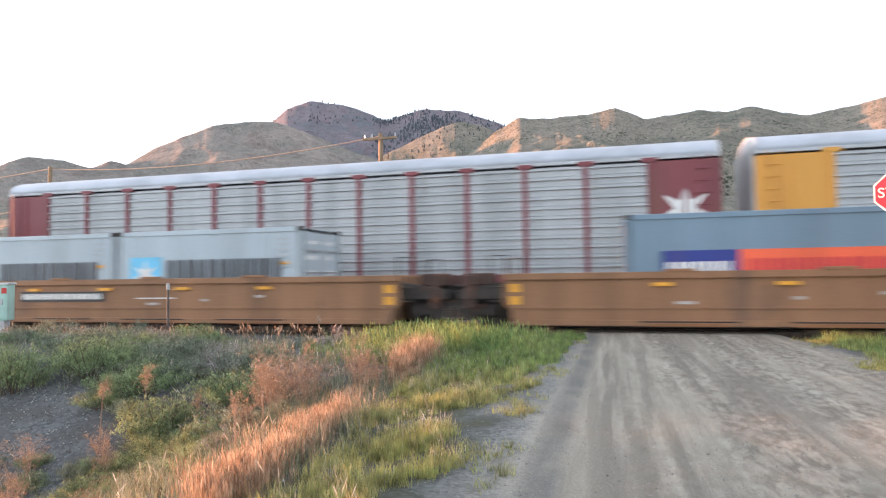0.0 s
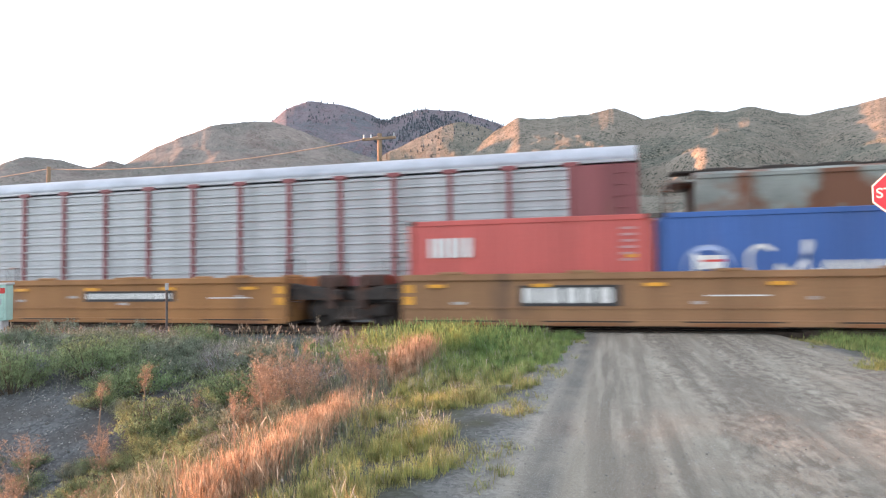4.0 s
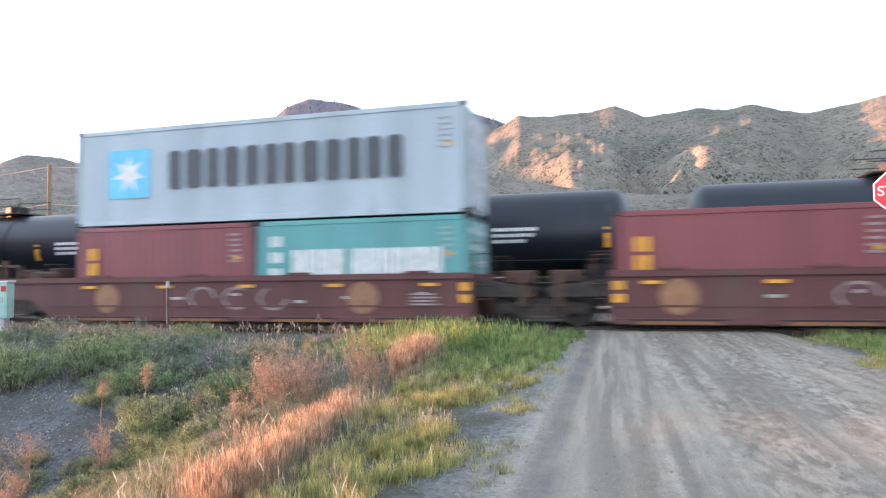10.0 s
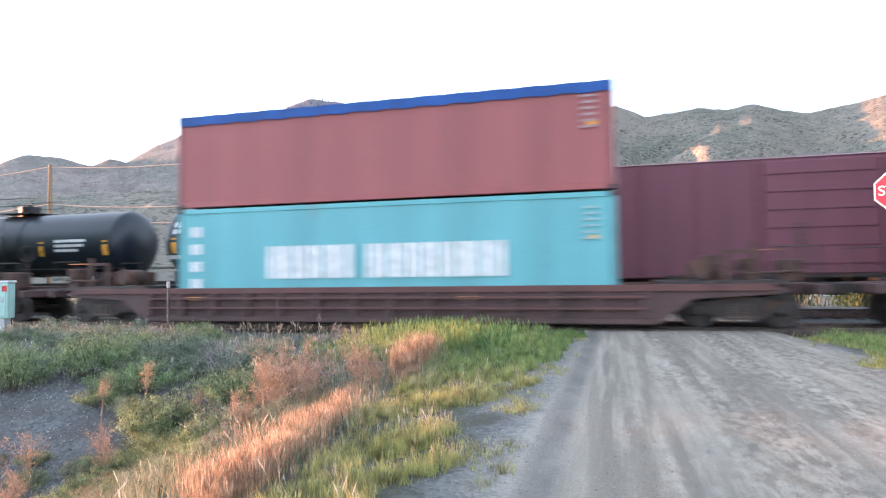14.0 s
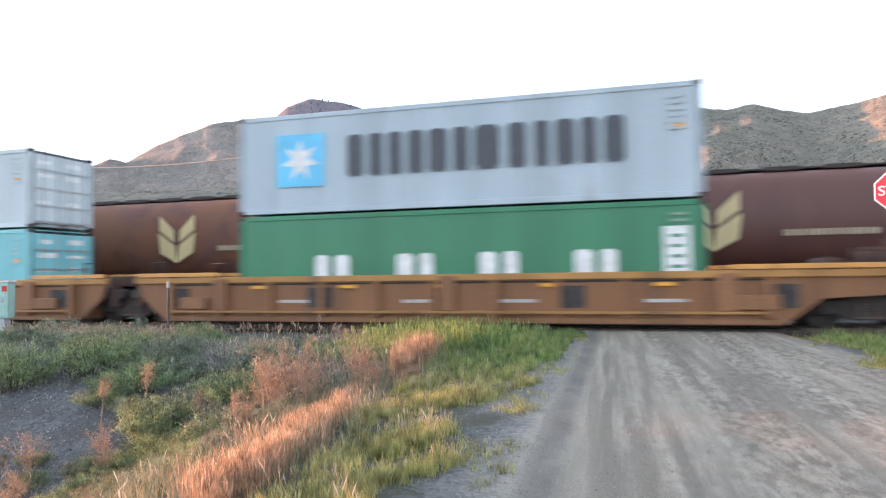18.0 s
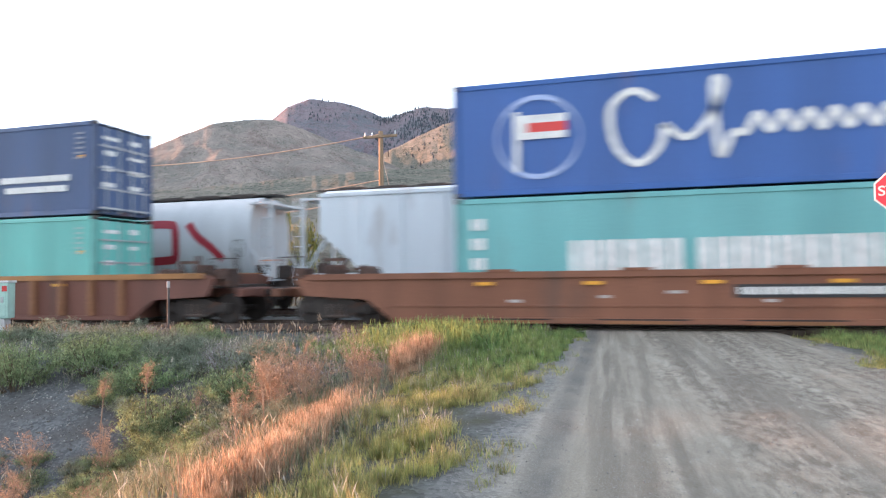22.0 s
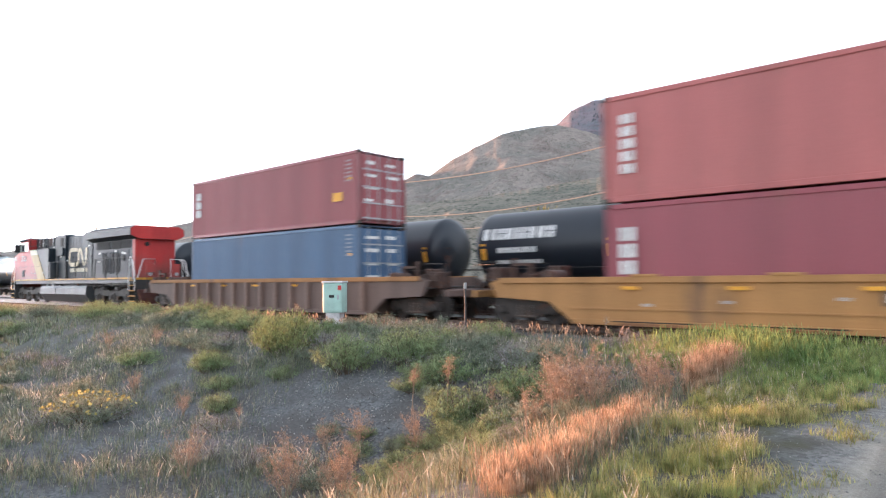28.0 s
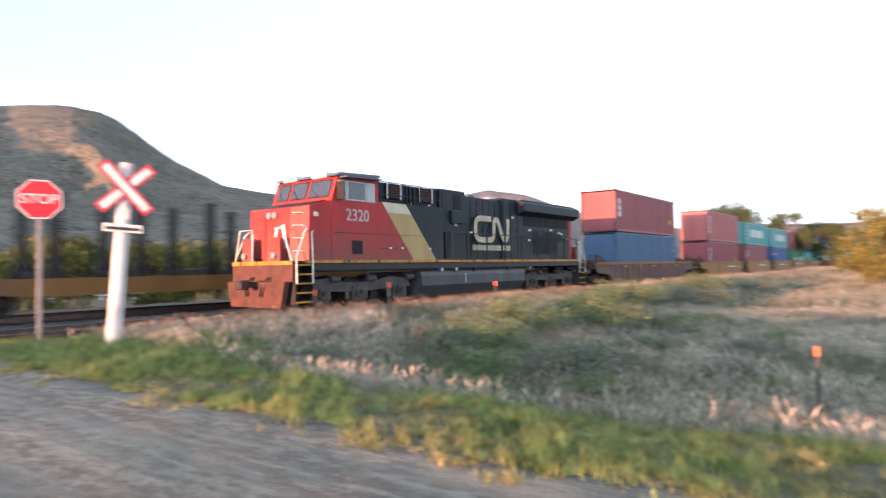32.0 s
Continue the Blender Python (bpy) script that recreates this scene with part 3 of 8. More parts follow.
def container(L, H, hexcol, label, style="", seed=0, door_end=1, tarp=False):
    """A shipping container, origin at its lower left corner on the near side's middle line."""
    c = thing("shipping_container", label, "shipping container")
    col, w = paint(hexcol), CONTAINER_W / 2
    # posts and floor: same paint a fifth darker, shade put into the colour
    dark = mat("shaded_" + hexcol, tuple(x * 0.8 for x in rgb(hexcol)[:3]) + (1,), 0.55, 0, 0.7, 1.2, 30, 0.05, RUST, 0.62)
    y = -w
    part("side_panel", side_wall(L, H, y + 0.03, -1), col, c)
    part("side_panel", side_wall(L, H, w - 0.03, 1), col, c)
    part("roof", Mesh().box(0.1, L - 0.1, -w + 0.05, w - 0.05, H - 0.045, H - 0.02), col, c)
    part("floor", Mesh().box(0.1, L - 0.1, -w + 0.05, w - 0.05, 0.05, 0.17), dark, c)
    for yy in (y, w - 0.07):
        part("top_rail", Mesh().box(0.15, L - 0.15, yy, yy + 0.07, H - 0.14, H - 0.01, 0.012), col, c)
        part("bottom_rail", Mesh().box(0.15, L - 0.15, yy, yy + 0.07, 0.02, 0.17, 0.012), col, c)
        for xx in (0, L - 0.16):
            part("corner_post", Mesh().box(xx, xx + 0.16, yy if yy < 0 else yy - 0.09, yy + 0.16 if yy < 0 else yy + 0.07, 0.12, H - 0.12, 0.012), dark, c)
    cast = shared("corner_casting", lambda: Mesh().box(-0.003, 0.181, -0.003, 0.165, 0, 0.118, 0.01), STEEL)
    for xx in (0, L - 0.178):
        for yy in (-w, w - 0.162):
            for zz in (0, H - 0.118):
                put("corner_casting", cast, c, (xx, yy, zz))
    # plain end
    xp = 0.05 if door_end > 0 else L - 0.05
    sgn, d = (1 if door_end > 0 else -1), (2 * w - 0.32) / 9
    fold = [(xp + sgn * q, -w + 0.16 + (i + f) * d) for i in range(9) for f, q in ((0, 0), (0.3, 0), (0.5, 0.04), (0.8, 0.04))] + [(xp, w - 0.16)]
    m = Mesh().add([(x, yy, z) for x, yy in fold for z in (0.12, H - 0.12)], [(2 * i, 2 * i + 2, 2 * i + 3, 2 * i + 1) for i in range(len(fold) - 1)])
    part("front_end", m, col, c)
    # doors
    x0 = L - 0.07 if door_end > 0 else 0.03
    for k, yy in enumerate((-w + 0.15, 0.01)):
        leaf = part("door", Mesh().box(x0, x0 + 0.04, yy, yy + w - 0.16, 0.16, H - 0.14, 0.01), col, c)
        rods, xo = Mesh(), (x0 + 0.065 if door_end > 0 else x0 - 0.025)
        for q in (0.28, 0.78):
            rods.tube([(xo, yy + (w - 0.16) * q, 0.08), (xo, yy + (w - 0.16) * q, H - 0.08)], 0.02, 6)
        for zz in (0.2, H * 0.28, H * 0.5, H * 0.74):
            rods.box(xo - 0.015, xo + 0.012, yy + 0.05, yy + w - 0.2, zz, zz + 0.05)
        part("lock_gear", rods, GALV, leaf)
        r = random.Random(seed * 7 + k)
        for j in range(4):
            z, a = H * (0.82 - j * 0.17), yy + 0.12 + r.random() * 0.1
            part("door_marking", Mesh().box(min(xo, x0) if door_end < 0 else x0 + 0.04, x0 + 0.045 if door_end > 0 else x0, a, a + 0.35 + 0.4 * r.random(), z, z + 0.09 + 0.08 * r.random()), WHITE, leaf)
    if tarp:
        blue = mat("blue_tarpaulin", rgb("2a5196"), 0.7, 0, 0.7, 2, 20, 0.5)
        t, k = Mesh(), 40
        rows = []
        for i in range(k + 1):
            x, z, lo = L * i / k, H + 0.01 * math.sin(i * 2.1), H - 0.24 - 0.02 * (i % 3)
            rows += [(x, -w - 0.02, lo), (x, -w - 0.02, z), (x, w + 0.02, z), (x, w + 0.02, lo)]
        t.add(rows, [(4 * i + j, 4 * i + 4 + j, 4 * i + 5 + j, 4 * i + 1 + j) for i in range(k) for j in range(3)])
        part("tarpaulin", t, blue, c, "blue tarpaulin roof cover")
    # markings
    yf = y - 0.004
    wm = WHITE
    if L > 8 or style:
        r = random.Random(seed)
        nm = Mesh()
        for j in range(6):
            a = L - 0.80 + 0.05 * r.random()
            nm.box(a, L - 0.42, yf - 0.008, yf, H * 0.86 - j * 0.15, H * 0.86 + 0.06 - j * 0.15)
        faded = tuple(0.55 * q + 0.2 for q in rgb(hexcol)[:3])
        tagged(part("number_block", nm, mat("faded_number_" + hexcol, faded + (1,), 0.6, 0, 0.8, 5, 60, 0.0), c), kind="stuff")
        ym = Mesh().box(L - 0.62, L - 0.42, yf - 0.008, yf, H * 0.60, H * 0.60 + 0.10)
        part("warning_plate", ym, YELLOW, c)
    if style == "star":
        blue = mat("pale_blue_panel", rgb("6db9dc"), 0.5, 0, 0.9, 2, 40, 0)
        s = H / 2.6
        k = 1.0 if L > 8 else 0.75
        zc = H * (0.53 if L > 8 else 0.50)
        xc = 1.9 if L > 8 else 1.0
        q = 0.72 * k
        part("blue_panel", Mesh().box(xc - q, xc + q, yf - 0.008, yf, zc - q, zc + q), blue, c)
        part("star", star(Mesh(), xc, zc, q * 0.82, yf - 0.014), wm, c)
        part("lettering", letters(Mesh(), (3.3 if L > 8 else 1.75), zc - 0.52 * k, (7.3 if L > 8 else 3.75), (1.12 if L > 8 else 0.84), 6, 0.14, seed, y=yf), mat("slate_lettering", (0.07, 0.075, 0.085, 1), 0.6, 0, 0.8, 4, 40, 0), c)
    elif style == "star2":
        blue = mat("pale_blue_panel", rgb("6db9dc"), 0.5, 0, 0.9, 2, 40, 0)
        zc = H * 0.52
        part("blue_panel", Mesh().box(0.95, 2.25, yf - 0.008, yf, zc - 0.75, zc + 0.8), blue, c)
        part("star", star(Mesh(), 1.6, zc, 0.62, yf - 0.014), wm, c)
        sl = mat("slate_lettering", (0.07, 0.075, 0.085, 1), 0.6, 0, 0.8, 4, 40, 0)
        part("lettering", letters(Mesh(), 3.35, zc + 0.1, 6.4, 0.8, 6, 0.12, seed, y=yf), sl, c)
        part("lettering", letters(Mesh(), 3.35, zc - 0.85, 6.5, 0.66, 7, 0.12, seed + 1, y=yf), sl, c)
    elif style == "wide":
        for (x, q, n) in ((2.86, 2.6, 5), (5.77, 3.8, 8)) if L > 8 else ((1.1, 1.55, 5), (2.85, 2.5, 8)):
            part("lettering", letters(Mesh(), x, 0.88, q, 0.90, n, 0.07, seed + n, y=yf), wm, c)
        for j in range(4):
            part("column_sign", letters(Mesh(), 0.42, H * (0.72 - j * 0.17), 0.36, 0.30, 1, 0.0, seed + j, y=yf), wm, c)
    elif style == "spaced":
        for j in range(4):
            x, q = ((2.34, 4.65, 6.85, 9.2)[j], 1.05) if L > 8 else (L * (0.17 + 0.145 * j), L * 0.14)
            part("letter_block", letters(Mesh(), x, H - 1.84 if L > 8 else H * 0.34, q, 0.72, 1, 0.06, seed + j, y=yf), wm, c)
        x, q = (10.3 if seed == 209 else 11.25, 0.58) if L > 8 else (L * 0.79, L * 0.10)
        part("number_panel", Mesh().box(x, x + q, yf - 0.012, yf, H - 1.72, H - 0.62), wm, c)
        for j in range(4):
            part("panel_mark", Mesh().box(x + 0.12, x + q - 0.12, yf - 0.016, yf - 0.012, H - 1.60 + j * 0.24, H - 1.52 + j * 0.24), mat("faded_green_mark", rgb("6f9a7e"), 0.6), c)
    elif style == "column":
        for j in range(5):
            part("column_sign", letters(Mesh(), 0.5, H * (0.72 - j * 0.115), 0.36, 0.26, 1, 0.0, seed + j, y=yf), wm, c)
    elif style == "column3":
        for j in range(3):
            part("column_sign", letters(Mesh(), 0.42, H * (0.66 - j * 0.15), 0.42, 0.36, 1, 0.0, seed + j, y=yf), wm, c)
        part("warning_plate", Mesh().box(L - 1.5, L - 0.95, yf - 0.008, yf, H * 0.33, H * 0.45), YELLOW, c)
    elif style == "plate":
        part("number_panel", Mesh().box(0.42, 0.95, yf - 0.008, yf, H * 0.2, H * 0.9), wm, c)
        for j in range(6):
            part("panel_mark", Mesh().box(0.54, 0.83 - 0.06 * (j % 2), yf - 0.012, yf - 0.008, H * (0.28 + 0.1 * j), H * (0.28 + 0.1 * j) + 0.13), mat("faded_mark_" + hexcol, tuple(0.7 * q for q in rgb(hexcol)[:3]) + (1,), 0.6), c)
    elif style == "arcs":
        part("lettering", letters(Mesh(), 3.62, 1.12, 2.45, 0.72, 3, 0.08, seed, y=yf), wm, c)
        part("lettering", letters(Mesh(), 6.36, 1.12, 2.05, 0.72, 3, 0.08, seed + 1, y=yf), wm, c)
        sw = arc(Mesh(), 6.2, 1.72, 1.75, 0.75, 95, 170, 0.10, yf - 0.012)
        arc(sw, 5.95, 1.22, 1.75, 0.75, -85, -12, 0.10, yf - 0.012)
        part("swoosh", sw, wm, c)
        part("warning_plate", Mesh().box(0.15, 0.55, yf - 0.008, yf, H * 0.1, H * 0.22), YELLOW, c)
        if seed % 2:
            part("slogan_bar", letters(Mesh(), 8.55, 1.06, 2.7, 0.2, 16, 0.12, seed, y=yf), wm, c)
            part("slogan_bar", letters(Mesh(), 8.75, 0.74, 2.4, 0.2, 14, 0.12, seed + 3, y=yf), wm, c)
    elif style == "script":
        k, o = L / 12.19, 0.4 * L / 12.19
        ring = arc(Mesh(), o + 1.75 * k, H * 0.5, 1.05 * k, 1.05 * k, 0, 180, 0.1, yf - 0.01, 24)
        arc(ring, o + 1.75 * k, H * 0.5, 1.05 * k, 1.05 * k, 180, 360, 0.1, yf - 0.01, 24)
        part("ring", ring, mat("faded_ring", rgb("a8b8dd"), 0.6), c)
        fl = Mesh().box(o + 1.15 * k, o + 1.3 * k, yf - 0.014, yf, H * 0.5 - 0.85 * k, H * 0.5 + 0.65 * k).box(o + 1.3 * k, o + 2.45 * k, yf - 0.014, yf, H * 0.5 - 0.05, H * 0.5 + 0.55 * k)
        part("flag", fl, wm, c)
        part("flag_stripe", Mesh().box(o + 1.5 * k, o + 2.45 * k, yf - 0.018, yf, H * 0.5 + 0.12, H * 0.5 + 0.35 * k), paint("c8403a"), c)
        z = H * 0.5
        pts = [(4.5, 0.7), (4.0, 0.95), (3.5, 0.55), (3.6, -0.35), (4.1, -0.8), (4.6, -0.4), (4.7, 0.1)]
        pts2 = [(4.7, 0.1), (5.2, -0.25), (5.7, 0.2), (6.0, 0.95), (5.8, 0.95), (5.9, -0.7), (6.2, -0.2)] + [(6.2 + 0.26 * i, -0.22 if i % 2 else 0.2) for i in range(1, 15)] + [(10.3, 0.05)]
        s = script(Mesh(), [(o + x * k, z + b * k) for x, b in pts], 0.17 * k, yf - 0.012)
        script(s, [(o + x * k, z + b * k) for x, b in pts2], 0.16 * k, yf - 0.012)
        part("script_line", s, wm, c)
    elif style == "corner":
        part("lettering", letters(Mesh(), 0.45, H * 0.66, 2.6, 0.3, 6, 0.15, seed, y=yf), wm, c)
        part("emblem", arc(Mesh().box(0.45, 1.15, yf - 0.012, yf, H * 0.80, H * 0.86), 0.8, H * 0.82, 0.3, 0.28, 0, 180, 0.12, yf - 0.012), wm, c)
    elif style == "cornerbox":
        part("lettering", letters(Mesh(), 0.55, H * 0.63, 1.15, 0.5, 3, 0.08, seed, y=yf), wm, c)
    elif style == "redword":
        part("lettering", Mesh().box(L * 0.08, L * 0.20, yf - 0.012, yf, H * 0.60, H * 0.80), paint("c23b35"), c)
        part("lettering", letters(Mesh(), L * 0.22, H * 0.60, L * 0.40, H * 0.2, 5, 0.1, seed, y=yf), wm, c)
    elif style == "yellowcol":
        for j in range(3):
            part("column_sign", letters(Mesh(), L * 0.075, H * (0.62 - 0.17 * j), 0.36, H * 0.14, 1, 0.0, seed + j, y=yf), YELLOW, c)
    elif style == "disc":
        m = Mesh()
        m.disc(L * 0.18, yf - 0.014, yf, H * 0.62, 0.26, 18)
        part("round_emblem", m, mat("blue_emblem", rgb("4aa3e0"), 0.5), c)
    elif style == "yellowbar":
        part("lettering", letters(Mesh(), L * 0.06, H * 0.66, L * (0.12 if L > 8 else 0.2), 0.24, 6, 0.1, seed, y=yf), YELLOW, c)
    elif style == "panels":
        part("blue_panel", Mesh().box(0.85, 2.5, yf - 0.012, yf, H * 0.34, H * 0.66), paint("27357f"), c)
        part("lettering", letters(Mesh(), 0.95, H * 0.36, 1.4, H * 0.2, 4, 0.1, seed, y=yf - 0.008), wm, c)
        part("orange_panel", Mesh().box(2.5, 6.1, yf - 0.012, yf, H * 0.34, H * 0.66), paint("e0613c"), c)
        part("lettering", letters(Mesh(), 2.7, H * 0.38, 3.2, H * 0.2, 8, 0.1, seed + 4, y=yf - 0.008), paint("c03a3a"), c)
        part("lettering", letters(Mesh(), 8.6, H * 0.86, 1.5, 0.2, 8, 0.15, seed + 4, y=yf), wm, c)
    return c


def truck(parent, x, y=0.0, base=1.78, r=0.42):
    """A two-axle freight truck: side frames, springs, bolster, wheelsets."""
    t = part("truck", shared("truck", lambda: truck_bolster(), STEEL), None, parent)
    t.matrix_basis = pose(x, y, 0)
    for s in (-1, 1):
        put("side_frame", shared("side_frame", lambda: side_frame(base, r), STEEL), t, (0, s * 0.99, 0))
        put("spring_group", shared("spring_group", lambda: springs(), RAIL), t, (0, s * 0.99, 0))
    for dx in (-base / 2, base / 2):
        put("wheelset", shared("wheelset", lambda: wheelset(r), STEEL), t, (dx, 0, r))
    return t


def truck_bolster():
    return Mesh().box(-0.2, 0.2, -0.95, 0.95, 0.42, 0.62, 0.03).disc(0, -0.2, 0.2, 0.66, 0.2, 12)


def side_frame(base, r):
    h = base / 2
    top = [(-h - 0.22, r - 0.1), (-h - 0.22, r + 0.16), (-h + 0.25, r + 0.2), (-0.45, 0.72), (0.45, 0.72), (h - 0.25, r + 0.2), (h + 0.22, r + 0.16), (h + 0.22, r - 0.1), (h - 0.2, r - 0.06), (0.42, 0.2), (-0.42, 0.2), (-h + 0.2, r - 0.06)]
    m = Mesh().prism(top, -0.07, 0.07, "y")
    for s in (-h, h):
        m.disc(s, -0.14, 0.12, r, 0.12, 12)
    return m


def springs():
    m = Mesh()
    for x in (-0.2, 0, 0.2):
        for k in range(5):
            m.disc(x, -0.1, 0.1, 0.30 + k * 0.06, 0.028, 6)
    return m.box(-0.3, 0.3, -0.1, 0.1, 0.23, 0.27)


def wheelset(r):
    m = Mesh().tube([(0, -1.0, 0), (0, 1.0, 0)], 0.07, 8)
    for s in (-1, 1):
        m.tube([(0, s * 0.67, 0), (0, s * 0.70, 0), (0, s * 0.705, 0), (0, s * 0.81, 0)], [r + 0.028, r + 0.028, r, r - 0.004], 22)
        m.tube([(0, s * 0.81, 0), (0, s * 0.86, 0)], [0.16, 0.13], 12)
    return m


def coupler(parent, x, way):
    m = Mesh().box(min(x, x + way * 0.75), max(x, x + way * 0.75), -0.09, 0.09, 0.78, 0.96, 0.02)
    m.box(min(x + way * 0.5, x + way * 0.82), max(x + way * 0.5, x + way * 0.82), -0.2, 0.14, 0.72, 1.02, 0.04)
    return part("coupler", m, STEEL, parent)


def hand_brake(parent, x, z, y=-0.9):
    m = Mesh().tube([(x, y, z - 0.5), (x, y, z + 0.45)], 0.03, 6)
    for k in range(12):
        a, b = 2 * math.pi * k / 12, 2 * math.pi * (k + 1) / 12
        m.tube([(x, y + 0.25 * math.cos(a), z + 0.45 + 0.25 * math.sin(a)), (x, y + 0.25 * math.cos(b), z + 0.45 + 0.25 * math.sin(b))], 0.018, 5, False)
    return part("hand_brake", m, STEEL, parent)


GEAR = mat("rusty_brake_gear", (0.095, 0.055, 0.042, 1), 0.8, 0.1, 0.55, 4, 40, 0.2, RUST, 0.55)


def well_car(kind, hexcol, label, lead, trail, front, back, seed=0):
    """A double-stack well car; origin at the left end of its load on the track's middle. lead, trail: a full end platform with a truck, else a joint shared with its neighbour;
    front, back: from the load's ends to the middle of the gap between the cars. kind: smooth, ribbed, flanged or low."""
    c = thing("well_car", label, "freight car")
    L, w = 12.19, 1.5
    col = car_paint(hexcol)
    top = {"smooth": 1.34, "ribbed": 1.42, "flanged": 1.30, "low": 1.0}[kind]

    def end_line(full, half, s, base):
        """The side's outline at one end: how far the bottom and the top reach past the load."""
        if full:
            e, q = max(0.4, half - 4.0), half - 1.5
            return [(e, 0.14), (e + 0.75, 0.70), (q, 0.80), (q + 0.25, top - 0.12), (q - 0.1, top)], e
        if half < 2.6:
            return [(0.12, 0.14), (0.12, top)], 0.12
        if kind == "flanged":
            return [(half - 1.45, 0.14), (half - 0.75, 0.72), (half - 0.5, top)], half - 1.45
        return [(half - 1.55, 0.14), (half - 1.5, 0.5), (half - 1.35, 0.62), (half - 1.35, top)], half - 1.55

    fo, fe = end_line(lead, front, 1, L)
    bo, be = end_line(trail, back, -1, 0)
    a, b = -be, L + fe
    out = [(L + d, z) for d, z in fo] + [(-d, z) for d, z in bo[::-1]]
    for s in (-1, 1):
        y0, y1 = (-w, -w + 0.09) if s < 0 else (w - 0.09, w)
        side = part("side_sill", Mesh().prism(out, y0, y1, "y"), col, c)
        yo = -w if s < 0 else w
        part("top_chord", Mesh().box(-bo[-1][0], L + fo[-1][0], min(yo, yo + s * 0.07), max(yo, yo + s * 0.07), top - 0.13, top + 0.03, 0.01), {"flanged": car_paint("a87d45"), "low": car_paint("5e3f3a"), "ribbed": car_paint("9a6c3c")}.get(kind, col), side)
        part("bottom_chord", Mesh().box(a, b, min(yo, yo + s * 0.06), max(yo, yo + s * 0.06), 0.12, 0.26, 0.01), col, side)
        if kind == "smooth":
            part("side_crease", Mesh().prism([(a, 0.52), (b, 0.52), (b, 0.56), (a, 0.56)], min(yo, yo + s * 0.03), max(yo, yo + s * 0.03)), col, side)
            pad = shared("lift_pad", lambda: Mesh().box(-0.35, 0.35, -0.09, 0.02, 0.0, 0.07, 0.01), col)
            for x in (1.2, 4.4, 7.6, 10.9):
                put("lift_pad", pad, side, (x, yo, top + 0.02))
        else:
            rib_paint = car_paint({"70493c": "8a6040", "6d5a52": "80695e"}.get(hexcol, hexcol))
            rib = shared("side_post_" + kind + hexcol, lambda: Mesh().box(-0.07, 0.07, -0.15, 0.0, 0.26, top - 0.13, 0.01), rib_paint)
            n = 13 if kind != "flanged" else 10
            for i in range(n + 1):
                put("side_post", rib, side, (a + 0.3 + (b - a - 0.6) * i / n, -w if s < 0 else w + 0.07, 0))
            if kind == "flanged":
                for x in (-0.35, L / 2, L + 0.35):
                    part("heavy_post", Mesh().box(x - 0.20, x + 0.20, min(yo, yo + s * 0.16), max(yo, yo + s * 0.16), 0.42, top - 0.02, 0.02), col, side)
                part("side_ledge", Mesh().box(a + 0.4, b - 0.4, min(yo, yo + s * 0.17), max(yo, yo + s * 0.17), 0.36, 0.42), car_paint("9a7242"), side)
                # black strip drawn in place of the shade under the top chord
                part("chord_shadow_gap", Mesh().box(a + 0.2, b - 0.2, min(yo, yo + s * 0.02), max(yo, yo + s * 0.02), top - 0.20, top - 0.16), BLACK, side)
                for x in (-1.75, 2.6, 9.1, L + 1.45):
                    part("dark_patch", Mesh().box(x - 0.34, x + 0.34, min(yo, yo + s * 0.03), max(yo, yo + s * 0.03), 0.50, 1.02), mat("sooty_panel", (0.055, 0.05, 0.048, 1), 0.8, 0, 0.6, 5, 40, 0.1), side)
                for x in (1.4, 4.9, 7.4, 10.8):
                    part("stencil_bar", Mesh().box(x, x + 0.9, min(yo, yo + s * 0.012), max(yo, yo + s * 0.012), 0.62, 0.70), mat("worn_stencil", (0.50, 0.46, 0.43, 1), 0.7, 0, 0.6, 9, 60, 0), side)
                for x in (-1.3, L + 0.9):
                    part("side_box", Mesh().box(x - 0.35, x + 0.5, min(yo, yo + s * 0.14), max(yo, yo + s * 0.14), 0.45, 0.78, 0.02), col, side)
                for x0, x1 in ((-back + 0.6, -0.45), (L + 0.45, L + front - 0.6)):
                    part("walk_plank", Mesh().box(x0, x1, min(yo, yo + s * 0.1), max(yo, yo + s * 0.1), top + 0.05, top + 0.16, 0.01), paint("c49048", 0.6), side)
        if s < 0:
            yf = yo - 0.075
            r = random.Random(seed)
            if kind == "low":
                for z in (0.46, 0.72):
                    part("side_ledge", Mesh().box(a + 0.3, b - 0.3, yo - 0.17, yo, z, z + 0.05), car_paint("5e3f3a"), side)
            for i in range(5) if kind != "low" else (0, 3):
                x = 0.6 + i * 2.6
                part("reflector_strip", Mesh().box(x, x + 0.42, yf - 0.004, yf + 0.07, top - 0.30, top - 0.22), YELLOW, side)
            if kind == "smooth":
                for k in range(4):
                    x = 0.3 + 3.15 * k
                    part("lip_slot", Mesh().box(x, x + 2.1, yo - 0.064, yo - 0.06, 0.205, 0.235), BLACK, side)
                    part("lip_plate", Mesh().prism([(x + 0.1, 0.12), (x + 2.0, 0.12), (x + 1.8, 0.19), (x + 0.3, 0.19)], yo - 0.085, yo - 0.06), car_paint("8a5f3c"), side)
                for k in range(6):
                    x = 1.0 + 1.9 * k + r.random() * 0.8
                    part("stencil_mark", Mesh().box(x, x + 0.14 + 0.3 * r.random(), yo - 0.006, yo, 0.62 + 0.1 * (k % 3), 0.69 + 0.1 * (k % 3)), mat("worn_stencil", (0.50, 0.46, 0.43, 1), 0.7, 0, 0.6, 9, 60, 0), side)
